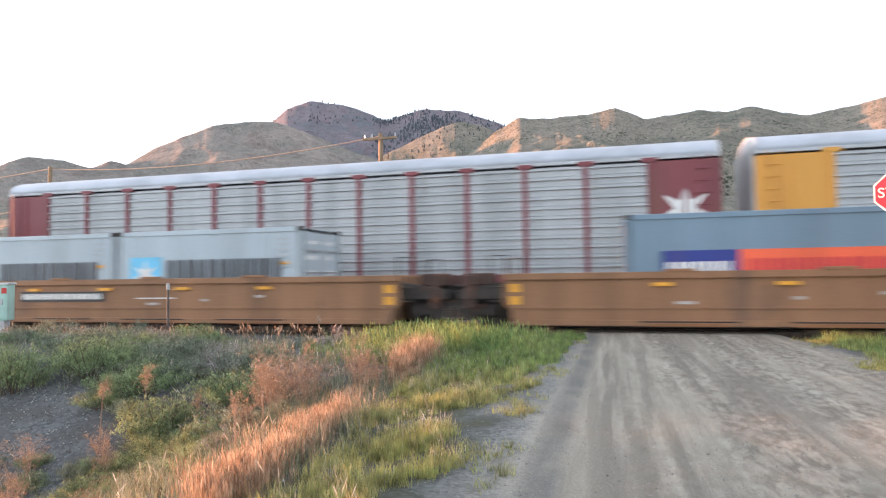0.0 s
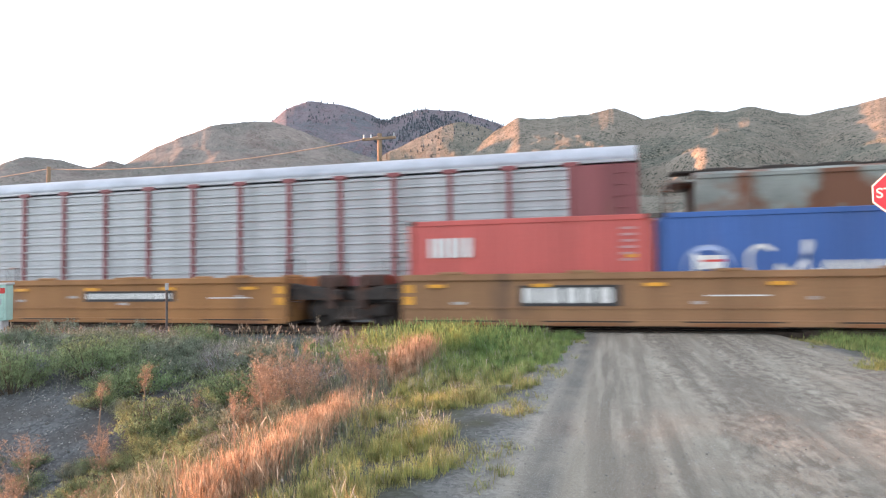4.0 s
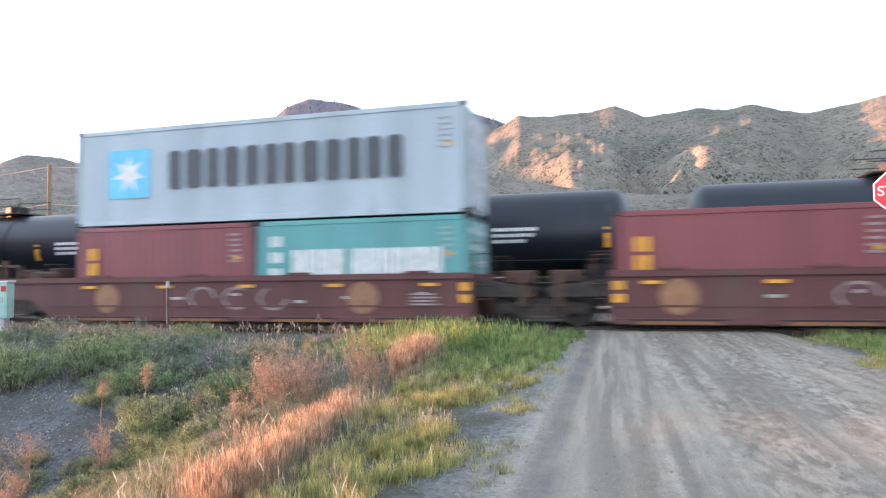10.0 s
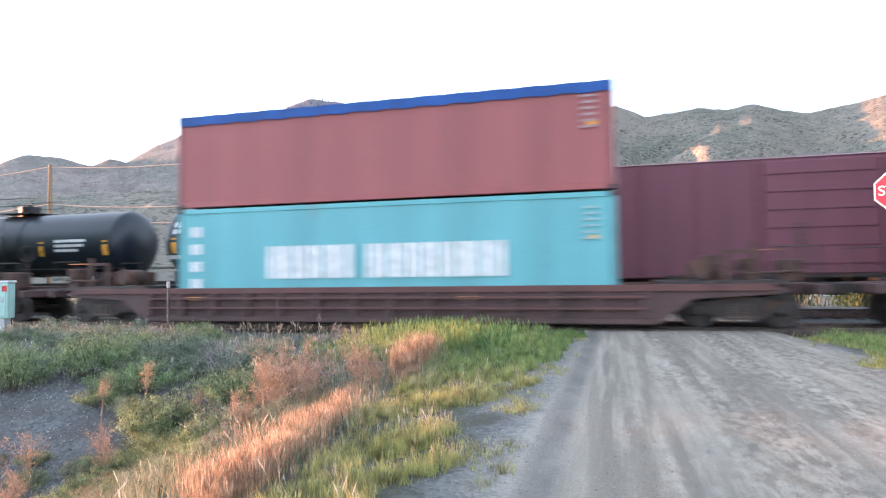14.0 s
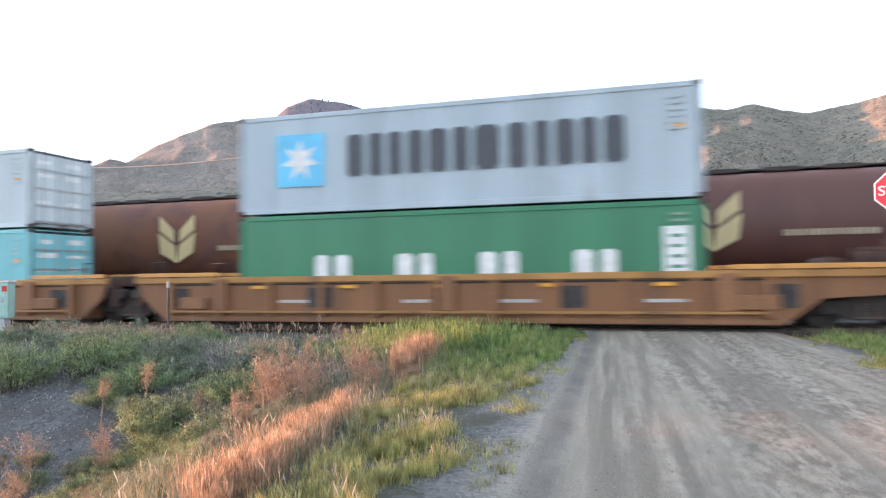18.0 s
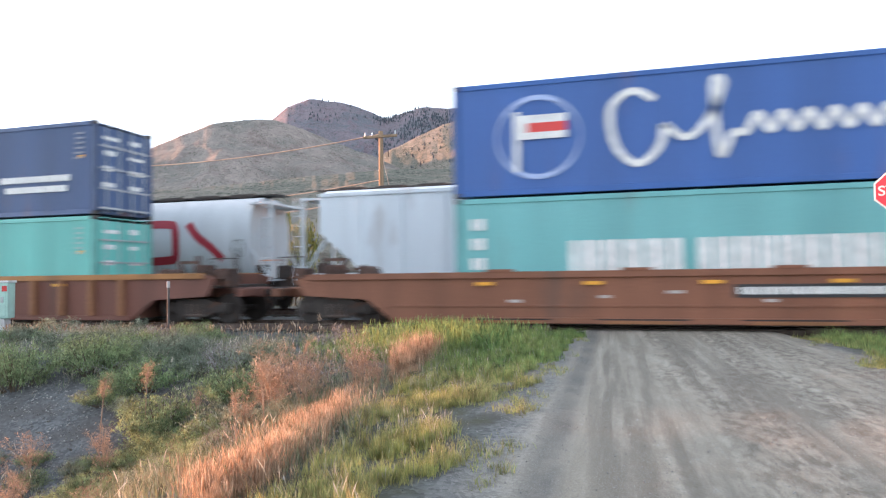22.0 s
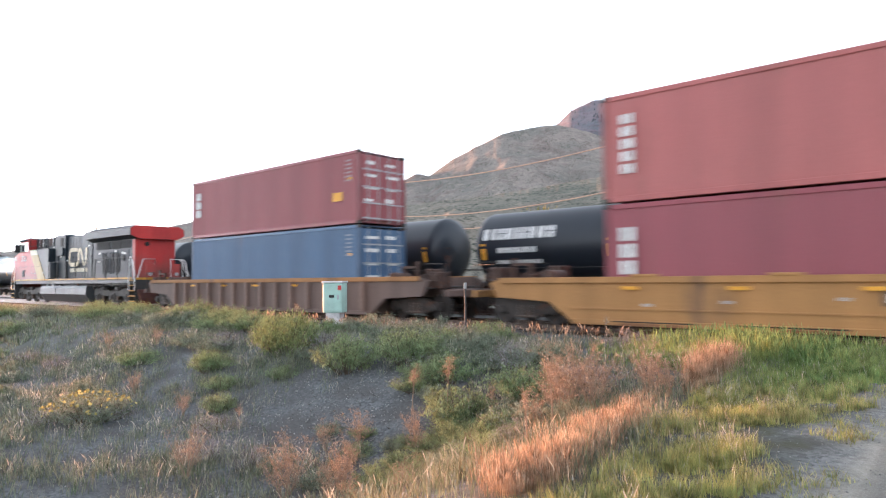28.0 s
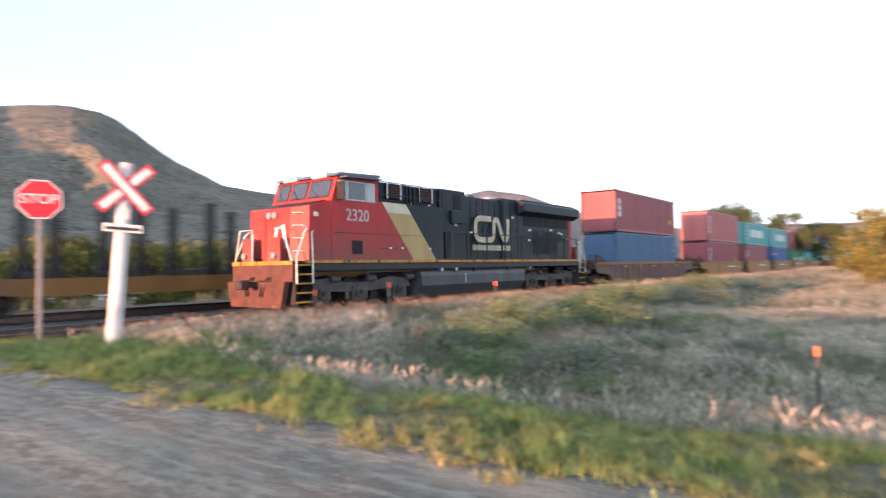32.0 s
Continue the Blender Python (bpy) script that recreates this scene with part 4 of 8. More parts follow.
            if kind == "smooth" and hexcol != "603d3b":
                x = {7: 6.6, 10: 7.0, 13: 2.9, 19: 2.73, 67: 7.6}.get(seed, 2.0 + r.random() * 5)
                wide, z0, z1, n = (2.35, 0.58, 1.08, 3) if seed in (10, 13) else (3.1, 0.72, 1.02, 10)
                part("sign_plate", Mesh().box(x, x + wide, yo - 0.02, yo, z0, z1), mat("black_sign_plate", (0.03, 0.03, 0.032, 1), 0.6), side)
                tagged(part("sign_bars", letters(Mesh(), x + 0.1, z0 + 0.07, wide - 0.2, z1 - z0 - 0.13, n, 0.12, seed, y=yo - 0.02), WHITE, side), kind="stuff")
                part("capacity_mark", Mesh().box(x + 4.2, x + 5.5, yo - 0.006, yo, 0.80, 0.83), WHITE, side)
            elif kind == "smooth":
                tan = mat("tan_roundel", rgb("8f6a4c"), 0.7, 0, 0.8, 5, 40, 0)
                for x in (1.4, 9.4):
                    if (seed + int(x)) % 3:
                        part("roundel", Mesh().disc(x, yo - 0.012, yo, 0.75, 0.42, 20), tan, side)
                scrawl = mat("chalky_scrawl", (0.34, 0.27, 0.26, 1), 0.8, 0, 0.6, 6, 40, 0)
                x = 4.2 + r.random() * 1.5
                for k in range(3):
                    q = [(x + k * 1.1 + 0.42 * math.cos(t * 1.05 + k), 0.75 + 0.3 * math.sin(t * 1.05 + k)) for t in range(5)]
                    part("chalk_loop", script(Mesh(), q, 0.07, yo - 0.008), scrawl, side)
                for k in range(4):
                    part("data_bar", Mesh().box(10.7, 11.45 - 0.12 * (k % 2), yo - 0.008, yo, 0.56 + k * 0.085, 0.60 + k * 0.085), mat("faint_data", (0.36, 0.30, 0.29, 1), 0.7), side)
    part("well_floor", Mesh().box(a, b, -w + 0.09, w - 0.09, 0.08, 0.15), STEEL, c)
    for end, full_end, half, s, base in ((b, lead, front, 1, L), (a, trail, back, -1, 0)):
        part("bulkhead", Mesh().box(min(end, end - s * 0.1), max(end, end - s * 0.1), -w + 0.09, w - 0.09, 0.16, top - 0.02), col, c)
        tip = base + s * (half - 0.5)
        if full_end:
            lo, hi = min(end, tip), max(end, tip)
            plat = Mesh().box(lo, hi, -0.45, 0.45, 0.74, 1.02, 0.03)
            part("end_platform", plat, col, c)
            deck = base + s * (half - 1.25)
            part("deck_plate", Mesh().box(min(end, deck), max(end, deck), -w + 0.1, w - 0.1, 1.02, 1.10), STEEL, c)
            r = random.Random(seed + int(s))
            for k, word in enumerate(("valve_box", "brake_cylinder", "retainer_box")):
                g0 = tip - s * (0.7 + 0.75 * k)
                part(word, Mesh().box(g0 - 0.2, g0 + 0.2, -1.2 + 0.5 * k, -0.6 + 0.5 * k, 1.06, 1.45 + 0.3 * r.random(), 0.03).disc(g0, -1.26 + 0.5 * k, -1.2 + 0.5 * k, 1.4, 0.13, 10), GEAR, c)
            part("brake_pipe", Mesh().tube([(tip - s * 0.3, -1.28, 0.9), (tip - s * 0.5, -1.28, 1.3), (tip - s * 1.6, -1.25, 1.25), (tip - s * 2.6, -1.2, 1.6), (tip - s * 3.0, -1.2, 1.1)], 0.03, 6), GEAR, c)
            part("gear_frame", Mesh().box(tip - s * 1.45 - 0.05, tip - s * 1.45 + 0.05, -1.3, -1.2, 1.0, 1.95).box(min(tip - s * 1.4, tip - s * 2.1), max(tip - s * 1.4, tip - s * 2.1), -1.3, -1.2, 1.72, 1.8).box(tip - s * 2.05 - 0.05, tip - s * 2.05 + 0.05, -1.3, -1.2, 1.0, 1.8), GEAR, c)
            part("air_reservoir", Mesh().disc(tip - s * 2.6, -1.3, -0.5, 1.36, 0.22, 12), GEAR, c)
            for yy in (-1.35, 1.35):
                part("grab_rail", Mesh().tube([(tip - s * 0.2, yy, 0.8), (tip - s * 0.2, yy, 1.85), (tip - s * 1.0, yy, 1.85), (tip - s * 1.0, yy, 1.0)], 0.025, 6), STEEL, c)
            part("end_sill", Mesh().box(min(tip, tip - s * 0.15), max(tip, tip - s * 0.15), -1.4, 1.4, 0.78, 1.0, 0.02), col, c)
            if s > 0:
                hand_brake(c, tip - 0.4, 1.7)
            truck(c, base + s * (half - 2.2))
            coupler(c, tip, s)
        else:
            part("joint_plate", Mesh().box(min(end, base + s * (half + 0.1)), max(end, base + s * (half + 0.1)), -0.55, 0.55, 0.70, 1.08, 0.03), STEEL, c)
            for yy in (-1.25, 1.25):
                part("joint_post", Mesh().box(min(base + s * (half - 0.35), base + s * (half - 0.55)), max(base + s * (half - 0.35), base + s * (half - 0.55)), yy - 0.08, yy + 0.08, 0.5, 1.35, 0.02), GEAR, c)
            e0 = base + s * (half - 1.5) if half >= 2.6 else base + s * 0.05
            for z in (0.62, 0.92) if kind == "smooth" else ():
                part("end_reflector", Mesh().box(min(e0, e0 - s * 0.24), max(e0, e0 - s * 0.24), -w - 0.012, -w - 0.002, z, z + 0.2), YELLOW, c)
            for yy in (-1.42, 1.42):
                part("end_ladder", Mesh().box(e0 + s * 0.1 - 0.02, e0 + s * 0.1 + 0.02, yy - 0.02, yy + 0.02, 0.3, top + 0.5).tube([(e0 + s * 0.1, yy, top + 0.48), (e0 + s * 0.5, yy, top + 0.48), (e0 + s * 0.5, yy, 0.5)], 0.02, 6).tube([(e0 + s * 0.1, yy, 0.7), (e0 + s * 0.5, yy, 0.7)], 0.018, 5).tube([(e0 + s * 0.1, yy, 1.05), (e0 + s * 0.5, yy, 1.05)], 0.018, 5), STEEL, c)
            part("air_hose", Mesh().tube([(e0, -1.1, 0.95), (base + s * (half - 0.5), -1.15, 0.62), (base + s * half, -1.1, 0.95)], 0.03, 6), BLACK, c)
            part("side_bearing_arm", Mesh().prism([(e0, 0.75), (e0, 1.2), (base + s * (half - 0.15), 0.98), (base + s * (half - 0.15), 0.75)], -1.3, -1.05, "y"), STEEL, c)
            part("joint_box", Mesh().box(min(base + s * (half - 0.2), base + s * (half - 1.0)), max(base + s * (half - 0.2), base + s * (half - 1.0)), -0.9, -0.3, 1.08, 1.4, 0.03), GEAR, c)
            if s > 0:
                truck(c, base + half)
    return c


def underframe(c, L, col, y0=1.25, z=0.95, h=0.3):
    part("centre_sill", Mesh().box(0.25, L - 0.25, -0.28, 0.28, z - 0.1, z + h, 0.02), STEEL, c)
    truck(c, 1.9)
    truck(c, L - 1.9)
    coupler(c, 0.25, -1)
    coupler(c, L - 0.25, 1)


def ladder(parent, x, y, z0, z1, w=0.45, along="x", col=None):
    m = Mesh()
    p = (lambda t, z: (x + t, y, z)) if along == "x" else (lambda t, z: (x, y + t, z))
    for t in (-w / 2, w / 2):
        m.tube([p(t, z0), p(t, z1)], 0.018, 5)
    k = int((z1 - z0) / 0.38)
    for i in range(1, k + 1):
        m.tube([p(-w / 2, z0 + i * 0.38 - 0.1), p(w / 2, z0 + i * 0.38 - 0.1)], 0.014, 5)
    return part("ladder", m, col or STEEL, parent)


def autorack(L, hexpost, label, posts, emblem, seed):
    """A closed car carrier: perforated silver side panels in rows, coloured posts and end doors, a curved roof."""
    c = thing("autorack_car", label, "freight car")
    w, top, eave = 1.52, 5.72, 5.05
    pc = paint(hexpost, 0.55)
    silver = mat("galvanised_side_panel", (0.45, 0.47, 0.48, 1), 0.55, 0.15, 0.78, 1.2, 30, 0.06, (0.2, 0.17, 0.15, 1), 0.66, True)
    roofm = mat("galvanised_roof", (0.44, 0.47, 0.52, 1), 0.5, 0.3, 0.85, 1.0, 30, 0.03)
    out = [(-w, eave)] + [(-w * math.cos(a), eave + 0.12 + (top - eave - 0.12) * math.sin(a)) for a in (radians(14 + 152 * k / 14) for k in range(15))] + [(w, eave)]
    part("roof", Mesh().prism(out, 0.35, L - 0.35, "x", True), roofm, c)
    part("floor", Mesh().box(0.3, L - 0.3, -w, w, 1.0, 1.28), pc, c)
    part("side_sill", Mesh().box(0.3, L - 0.3, -w - 0.03, -w + 0.05, 0.85, 1.35), pc, c)
    ends = 2.1
    for x0, x1 in ((0.3, 0.3 + ends), (L - 0.3 - ends, L - 0.3)):
        part("end_panel", Mesh().box(x0, x1, -w - 0.02, w + 0.02, 1.28, eave - 0.12, 0.03), pc, c)
        part("panel_seam", Mesh().box((x0 + x1) / 2 - 0.03, (x0 + x1) / 2 + 0.03, -w - 0.05, -w - 0.02, 1.28, eave - 0.12), pc, c)
    for xe, s in ((0.3, -1), (L - 0.3, 1)):
        part("end_door", Mesh().box(min(xe, xe + s * 0.06), max(xe, xe + s * 0.06), -w + 0.1, w - 0.1, 1.1, eave + 0.2, 0.02), pc if s > 0 else silver, c)
        part("roof_end", Mesh().prism([(yy * 0.985, zz) for yy, zz in out], xe - s * 0.02 if s < 0 else xe - 0.06, xe + 0.06 if s < 0 else xe + 0.02, "x"), mat("pale_roof_end", (0.62, 0.62, 0.62, 1), 0.6), c)
        ladder(c, xe - s * 0.5, -w - 0.06, 1.3, eave, 0.4, "x", pc)
    a, b = 0.3 + ends, L - 0.3 - ends
    xs = [a + (b - a) * i / posts for i in range(posts + 1)]
    rows = 11
    for i in range(posts):
        x0, x1 = xs[i] + 0.08, xs[i + 1] - 0.08
        dz = (eave - 0.12 - 1.35) / rows
        fold = [(-w + q, 1.35 + (k + f) * dz) for k in range(rows) for f, q in ((0, 0.03), (0.6, 0.03), (0.64, -0.05), (0.78, -0.05), (0.80, 0.06), (0.98, 0.06))]
        m = Mesh().add([(x, yy, z) for yy, z in fold for x in (x0, x1)], [(2 * j, 2 * j + 1, 2 * j + 3, 2 * j + 2) for j in range(len(fold) - 1)])
        part("side_panel", m, silver, c)
    part("far_side", Mesh().box(a, b, w - 0.05, w, 1.35, eave - 0.1), silver, c)
    for i, x in enumerate(xs):
        p = Mesh().box(x - 0.08, x + 0.08, -w - 0.06, -w + 0.05, 1.28, eave - 0.05, 0.01)
        p.box(x - 0.26, x + 0.26, -w - 0.05, -w + 0.05, eave - 0.14, eave)
        part("side_post", p, pc, c)
    part("eave_rail", Mesh().box(0.3, L - 0.3, -w - 0.03, -w + 0.06, eave - 0.06, eave + 0.04), silver, c)
    yf = -w - 0.065
    if emblem == "shield":
        x = xs[1] + (xs[2] - xs[1]) * 0.32
        part("emblem_board", Mesh().box(x - 0.95, x + 0.95, -w - 0.06, -w + 0.03, 1.35, eave - 0.12), pc, c)
        o = [(-0.72, 0.8), (-0.6, 0.95), (0, 0.85), (0.6, 0.95), (0.72, 0.8), (0.68, -0.2), (0.35, -0.75), (0, -0.95), (-0.35, -0.75), (-0.68, -0.2)]
        z = 3.7
        part("shield", Mesh().prism([(x + p, z + q) for p, q in o], -w - 0.08, -w - 0.06), WHITE, c)
        part("shield_top", Mesh().box(x - 0.55, x + 0.55, -w - 0.10, -w - 0.08, z + 0.25, z + 0.8), paint("33549a"), c)
        st = Mesh()
        for k in range(5):
            st.box(x - 0.5 + k * 0.22, x - 0.4 + k * 0.22, -w - 0.10, -w - 0.08, z - 0.6, z + 0.18)
        part("shield_stripes", st, paint("b8322f"), c)
        for x, q, n in ((xs[2] + 0.4, 1.9, 8), (xs[3] + 0.3, 1.8, 7)):
            part("lettering", letters(Mesh(), x, 4.25, q, 0.26, n, 0.12, n, y=yf), mat("faded_black_lettering", (0.06, 0.06, 0.07, 1), 0.6), c)
    elif emblem == "plate":
        x = xs[3]
        part("sign_board", Mesh().box(x - 2.6, x - 0.1, -w - 0.05, -w + 0.03, 2.05, 2.65), pc, c)
        part("lettering", letters(Mesh(), x - 2.45, 2.25, 1.3, 0.2, 7, 0.15, 4, y=-w - 0.05), WHITE, c)
        part("round_emblem", arc(arc(Mesh(), x - 0.55, 2.35, 0.3, 0.25, 0, 180, 0.14, -w - 0.06), x - 0.55, 2.35, 0.3, 0.25, 180, 300, 0.14, -w - 0.06), WHITE, c)
        part("emblem", star(Mesh(), L - 1.35, 3.3, 0.85, -w - 0.03), WHITE, c)
    underframe(c, L, pc)
    return c


def hopper(L, hexcol, label, style, top=4.75, seed=0, rusty=False, round_side=False):
    """A covered grain hopper with sloped ends, end platforms, running boards and hatches."""
    c = thing("hopper_car", label, "freight car")
    col = paint(hexcol, 0.5)
    if rusty:
        col = mat("rusty_" + hexcol, rgb(hexcol), 0.75, 0, 0.6, 0.8, 20, 0.15, (0.17, 0.075, 0.04, 1), 0.44)
    w, slope = 1.5, 1.9
    e = 1.25
    body = [(e, top - 0.35), (e, 2.9), (e + slope, 1.25), (L - e - slope, 1.25), (L - e, 2.9), (L - e, top - 0.35)]
    n = 10
    if round_side:
        m = Mesh()
        half = [(-1.55 * math.cos(a) ** 0.6, 2.8 + (top - 2.92 if a > 0 else 1.6) * math.sin(a)) for a in (radians(-80 + 160 * k / 26) for k in range(27))]
        prof = half + [(-y, z) for y, z in half[::-1]]
        m.prism(prof, e, L - e, "x", True)
        part("body", m, col, c)
    else:
        part("body", Mesh().prism(body, -w, w, "y"), col, c)
        part("roof", Mesh().prism([(-w, top - 0.35), (-w * 0.55, top - 0.12), (w * 0.55, top - 0.12), (w, top - 0.35)], e, L - e, "x"), col, c)
        part("roof_edge", Mesh().box(e, L - e, -w - 0.05, -w + 0.05, top - 0.42, top - 0.30), col, c)
        for i in range(1, n):
            x = e + (L - 2 * e) * i / n
            lo = max(1.25, 2.9 - (x - e) * 1.65 / slope, 2.9 - (L - e - x) * 1.65 / slope)
            part("side_seam", Mesh().box(x - 0.035, x + 0.035, -w - 0.055, -w, lo, top - 0.42), col, c)
    part("side_sill", Mesh().box(0.4, L - 0.4, -w - 0.02, -w + 0.08, 1.15, 1.42), col, c)
    part("side_sill", Mesh().box(0.4, L - 0.4, w - 0.08, w + 0.02, 1.15, 1.42), col, c)
    part("running_board", Mesh().box(0.6, L - 0.6, -0.45, 0.45, top - 0.05, top), STEEL, c)
    hb = shared("hatch_cover%d" % round(top * 100), lambda: Mesh().box(-0.55, 0.55, -0.08, 0.08, top - 0.12, top + 0.03, 0.02), STEEL)
    for i in range(10):
        for yy in (-0.54, 0.54):
            put("hatch_cover", hb, c, (e + 0.9 + (L - 2 * e - 1.8) * i / 9, yy, 0))
    for k in range(3):
        x = L * (0.27 + 0.23 * k)
        part("outlet_chute", Mesh().prism([(x - 0.9, 1.25), (x + 0.9, 1.25), (x + 0.3, 0.55), (x - 0.3, 0.55)], -0.8, 0.8), STEEL, c)
    for s, x in ((1, 0.45), (-1, L - 0.45)):
        f = Mesh()
        for yy in (-1.35, 1.35):
            f.box(x - 0.04, x + 0.04, yy - 0.05, yy + 0.05, 1.2, top - 0.4)
            f.tube([(x, yy, 1.3), (x + s * 1.2, yy, 2.9)], 0.05, 6)
        f.box(min(x, x + s * 0.85), max(x, x + s * 0.85), -1.4, 1.4, top - 0.5, top - 0.42)
        f.box(min(x, x + s * 1.3), max(x, x + s * 1.3), -1.4, 1.4, 1.15, 1.22)
        part("end_frame", f, col, c)
        ladder(c, x, -w - 0.02, 1.0, top - 0.4, 0.42, "x", col)
        part("end_gear", Mesh().box(x + s * 0.2, x + s * 0.2 + 0.5, -0.5, 0.4, 1.22, 1.75, 0.04).disc(x + s * 0.7, -1.0, -0.4, 1.6, 0.2, 10), STEEL, c)
    yf = -w - 0.004
    if style == "word":
        part("lettering", letters(Mesh(), L * 0.33, 3.35, L * 0.20, 0.42, 10, 0.1, seed, y=yf), BLACK, c)
        part("underline", Mesh().box(L * 0.33, L * 0.52, yf - 0.012, yf, 3.18, 3.26), BLACK, c)
        part("number_bars", letters(letters(Mesh(), L * 0.10, 2.55, 1.0, 0.28, 4, 0.15, 2, y=yf), L * 0.10, 2.0, 1.7, 0.28, 6, 0.15, 3, y=yf), BLACK, c)
    elif style in ("ribbon_red", "ribbon_black"):
        rc = paint("9b2a3a") if style == "ribbon_red" else mat("faded_black_lettering", (0.06, 0.06, 0.07, 1), 0.6)
        ribbon(c, L * 0.66 if style == "ribbon_red" else L * 0.70, 1.85, 4.3, 1.75, 0.32, yf - 0.012, rc, (lambda q: -1.55 * math.cos(math.asin(max(-1, min(1, (q - 2.8) / (top - 2.92 if q > 2.8 else 1.6))))) ** 0.6) if round_side else None)
        wc = paint("8a6a70") if style == "ribbon_red" else mat("faded_black_lettering", (0.06, 0.06, 0.07, 1), 0.6)
        for z, q in ((3.30, 2.0), (2.85, 1.9), (2.3, 2.1)):
            part("lettering", letters(Mesh(), L * 0.13, z, q, 0.26, 8, 0.15, int(z * 10), y=yf), wc, c)
        part("underline", Mesh().box(L * 0.13, L * 0.13 + 2.2, yf - 0.012, yf, 2.66, 2.70), wc, c)
    elif style == "wheat":
        x = L * 0.52
        yy = -1.58
        for s in (-1, 1):
            part("grain_leaf", Mesh().prism([(x, 1.9), (x + s * 0.75, 2.3), (x + s * 0.85, 3.1), (x + s * 0.1, 2.6)], yy - 0.01, yy), paint("c9b98a"), c)
            part("grain_leaf", Mesh().prism([(x + s * 0.1, 2.7), (x + s * 0.8, 3.2), (x + s * 0.8, 3.8), (x + s * 0.15, 3.2)], yy - 0.01, yy), paint("c9b98a"), c)
        part("lettering", letters(Mesh(), L * 0.62, 2.35, 2.6, 0.2, 10, 0.2, seed, y=-1.57), paint("b3a58a"), c)
    elif style == "plain":
        part("emblem", star(Mesh(), L * 0.55, 3.25, 0.4, yf - 0.008), WHITE, c)
    for x in (L * 0.5, L * 0.72, L * 0.3):
        part("reflector_strip", Mesh().box(x, x + 0.12, -w - 0.03, -w - 0.02, 1.18, 1.40), YELLOW, c)
    underframe(c, L, col)
    return c


def ribbon(c, x, z, w, h, t, y, material, follow=None):
    """A winding band emblem with two round-cornered loops."""
    ring = [(0.30, h - t / 2), (t / 2, h - 0.35), (t / 2, 0.35), (0.30, t / 2), (w * 0.36, t / 2), (w * 0.46, 0.35), (w * 0.46, h - 0.35), (w * 0.36, h - t / 2), (0.30, h - t / 2)]
    wavy = [(w * 0.60, h - t / 2), (w * 0.70, h * 0.62), (w * 0.84, h * 0.36), (w * 0.95, t / 2)]
    m = script(script(Mesh(), [(x + a, z + b) for a, b in ring], t, y), [(x + a, z + b) for a, b in wavy], t, y)
    if follow:
        m.v = [(a, follow(q) - 0.02, q) for a, b, q in m.v]
    return part("ribbon_emblem", m, material, c)


TANKBLACK = mat("black_tank_paint", (0.011, 0.016, 0.025, 1), 0.4, 0, 0.75, 0.8, 30, 0.02, (0.035, 0.037, 0.043, 1), 0.66, True)


TANKBLACK.node_tree.nodes["Principled BSDF"].inputs["Specular IOR Level"].default_value = 0.5


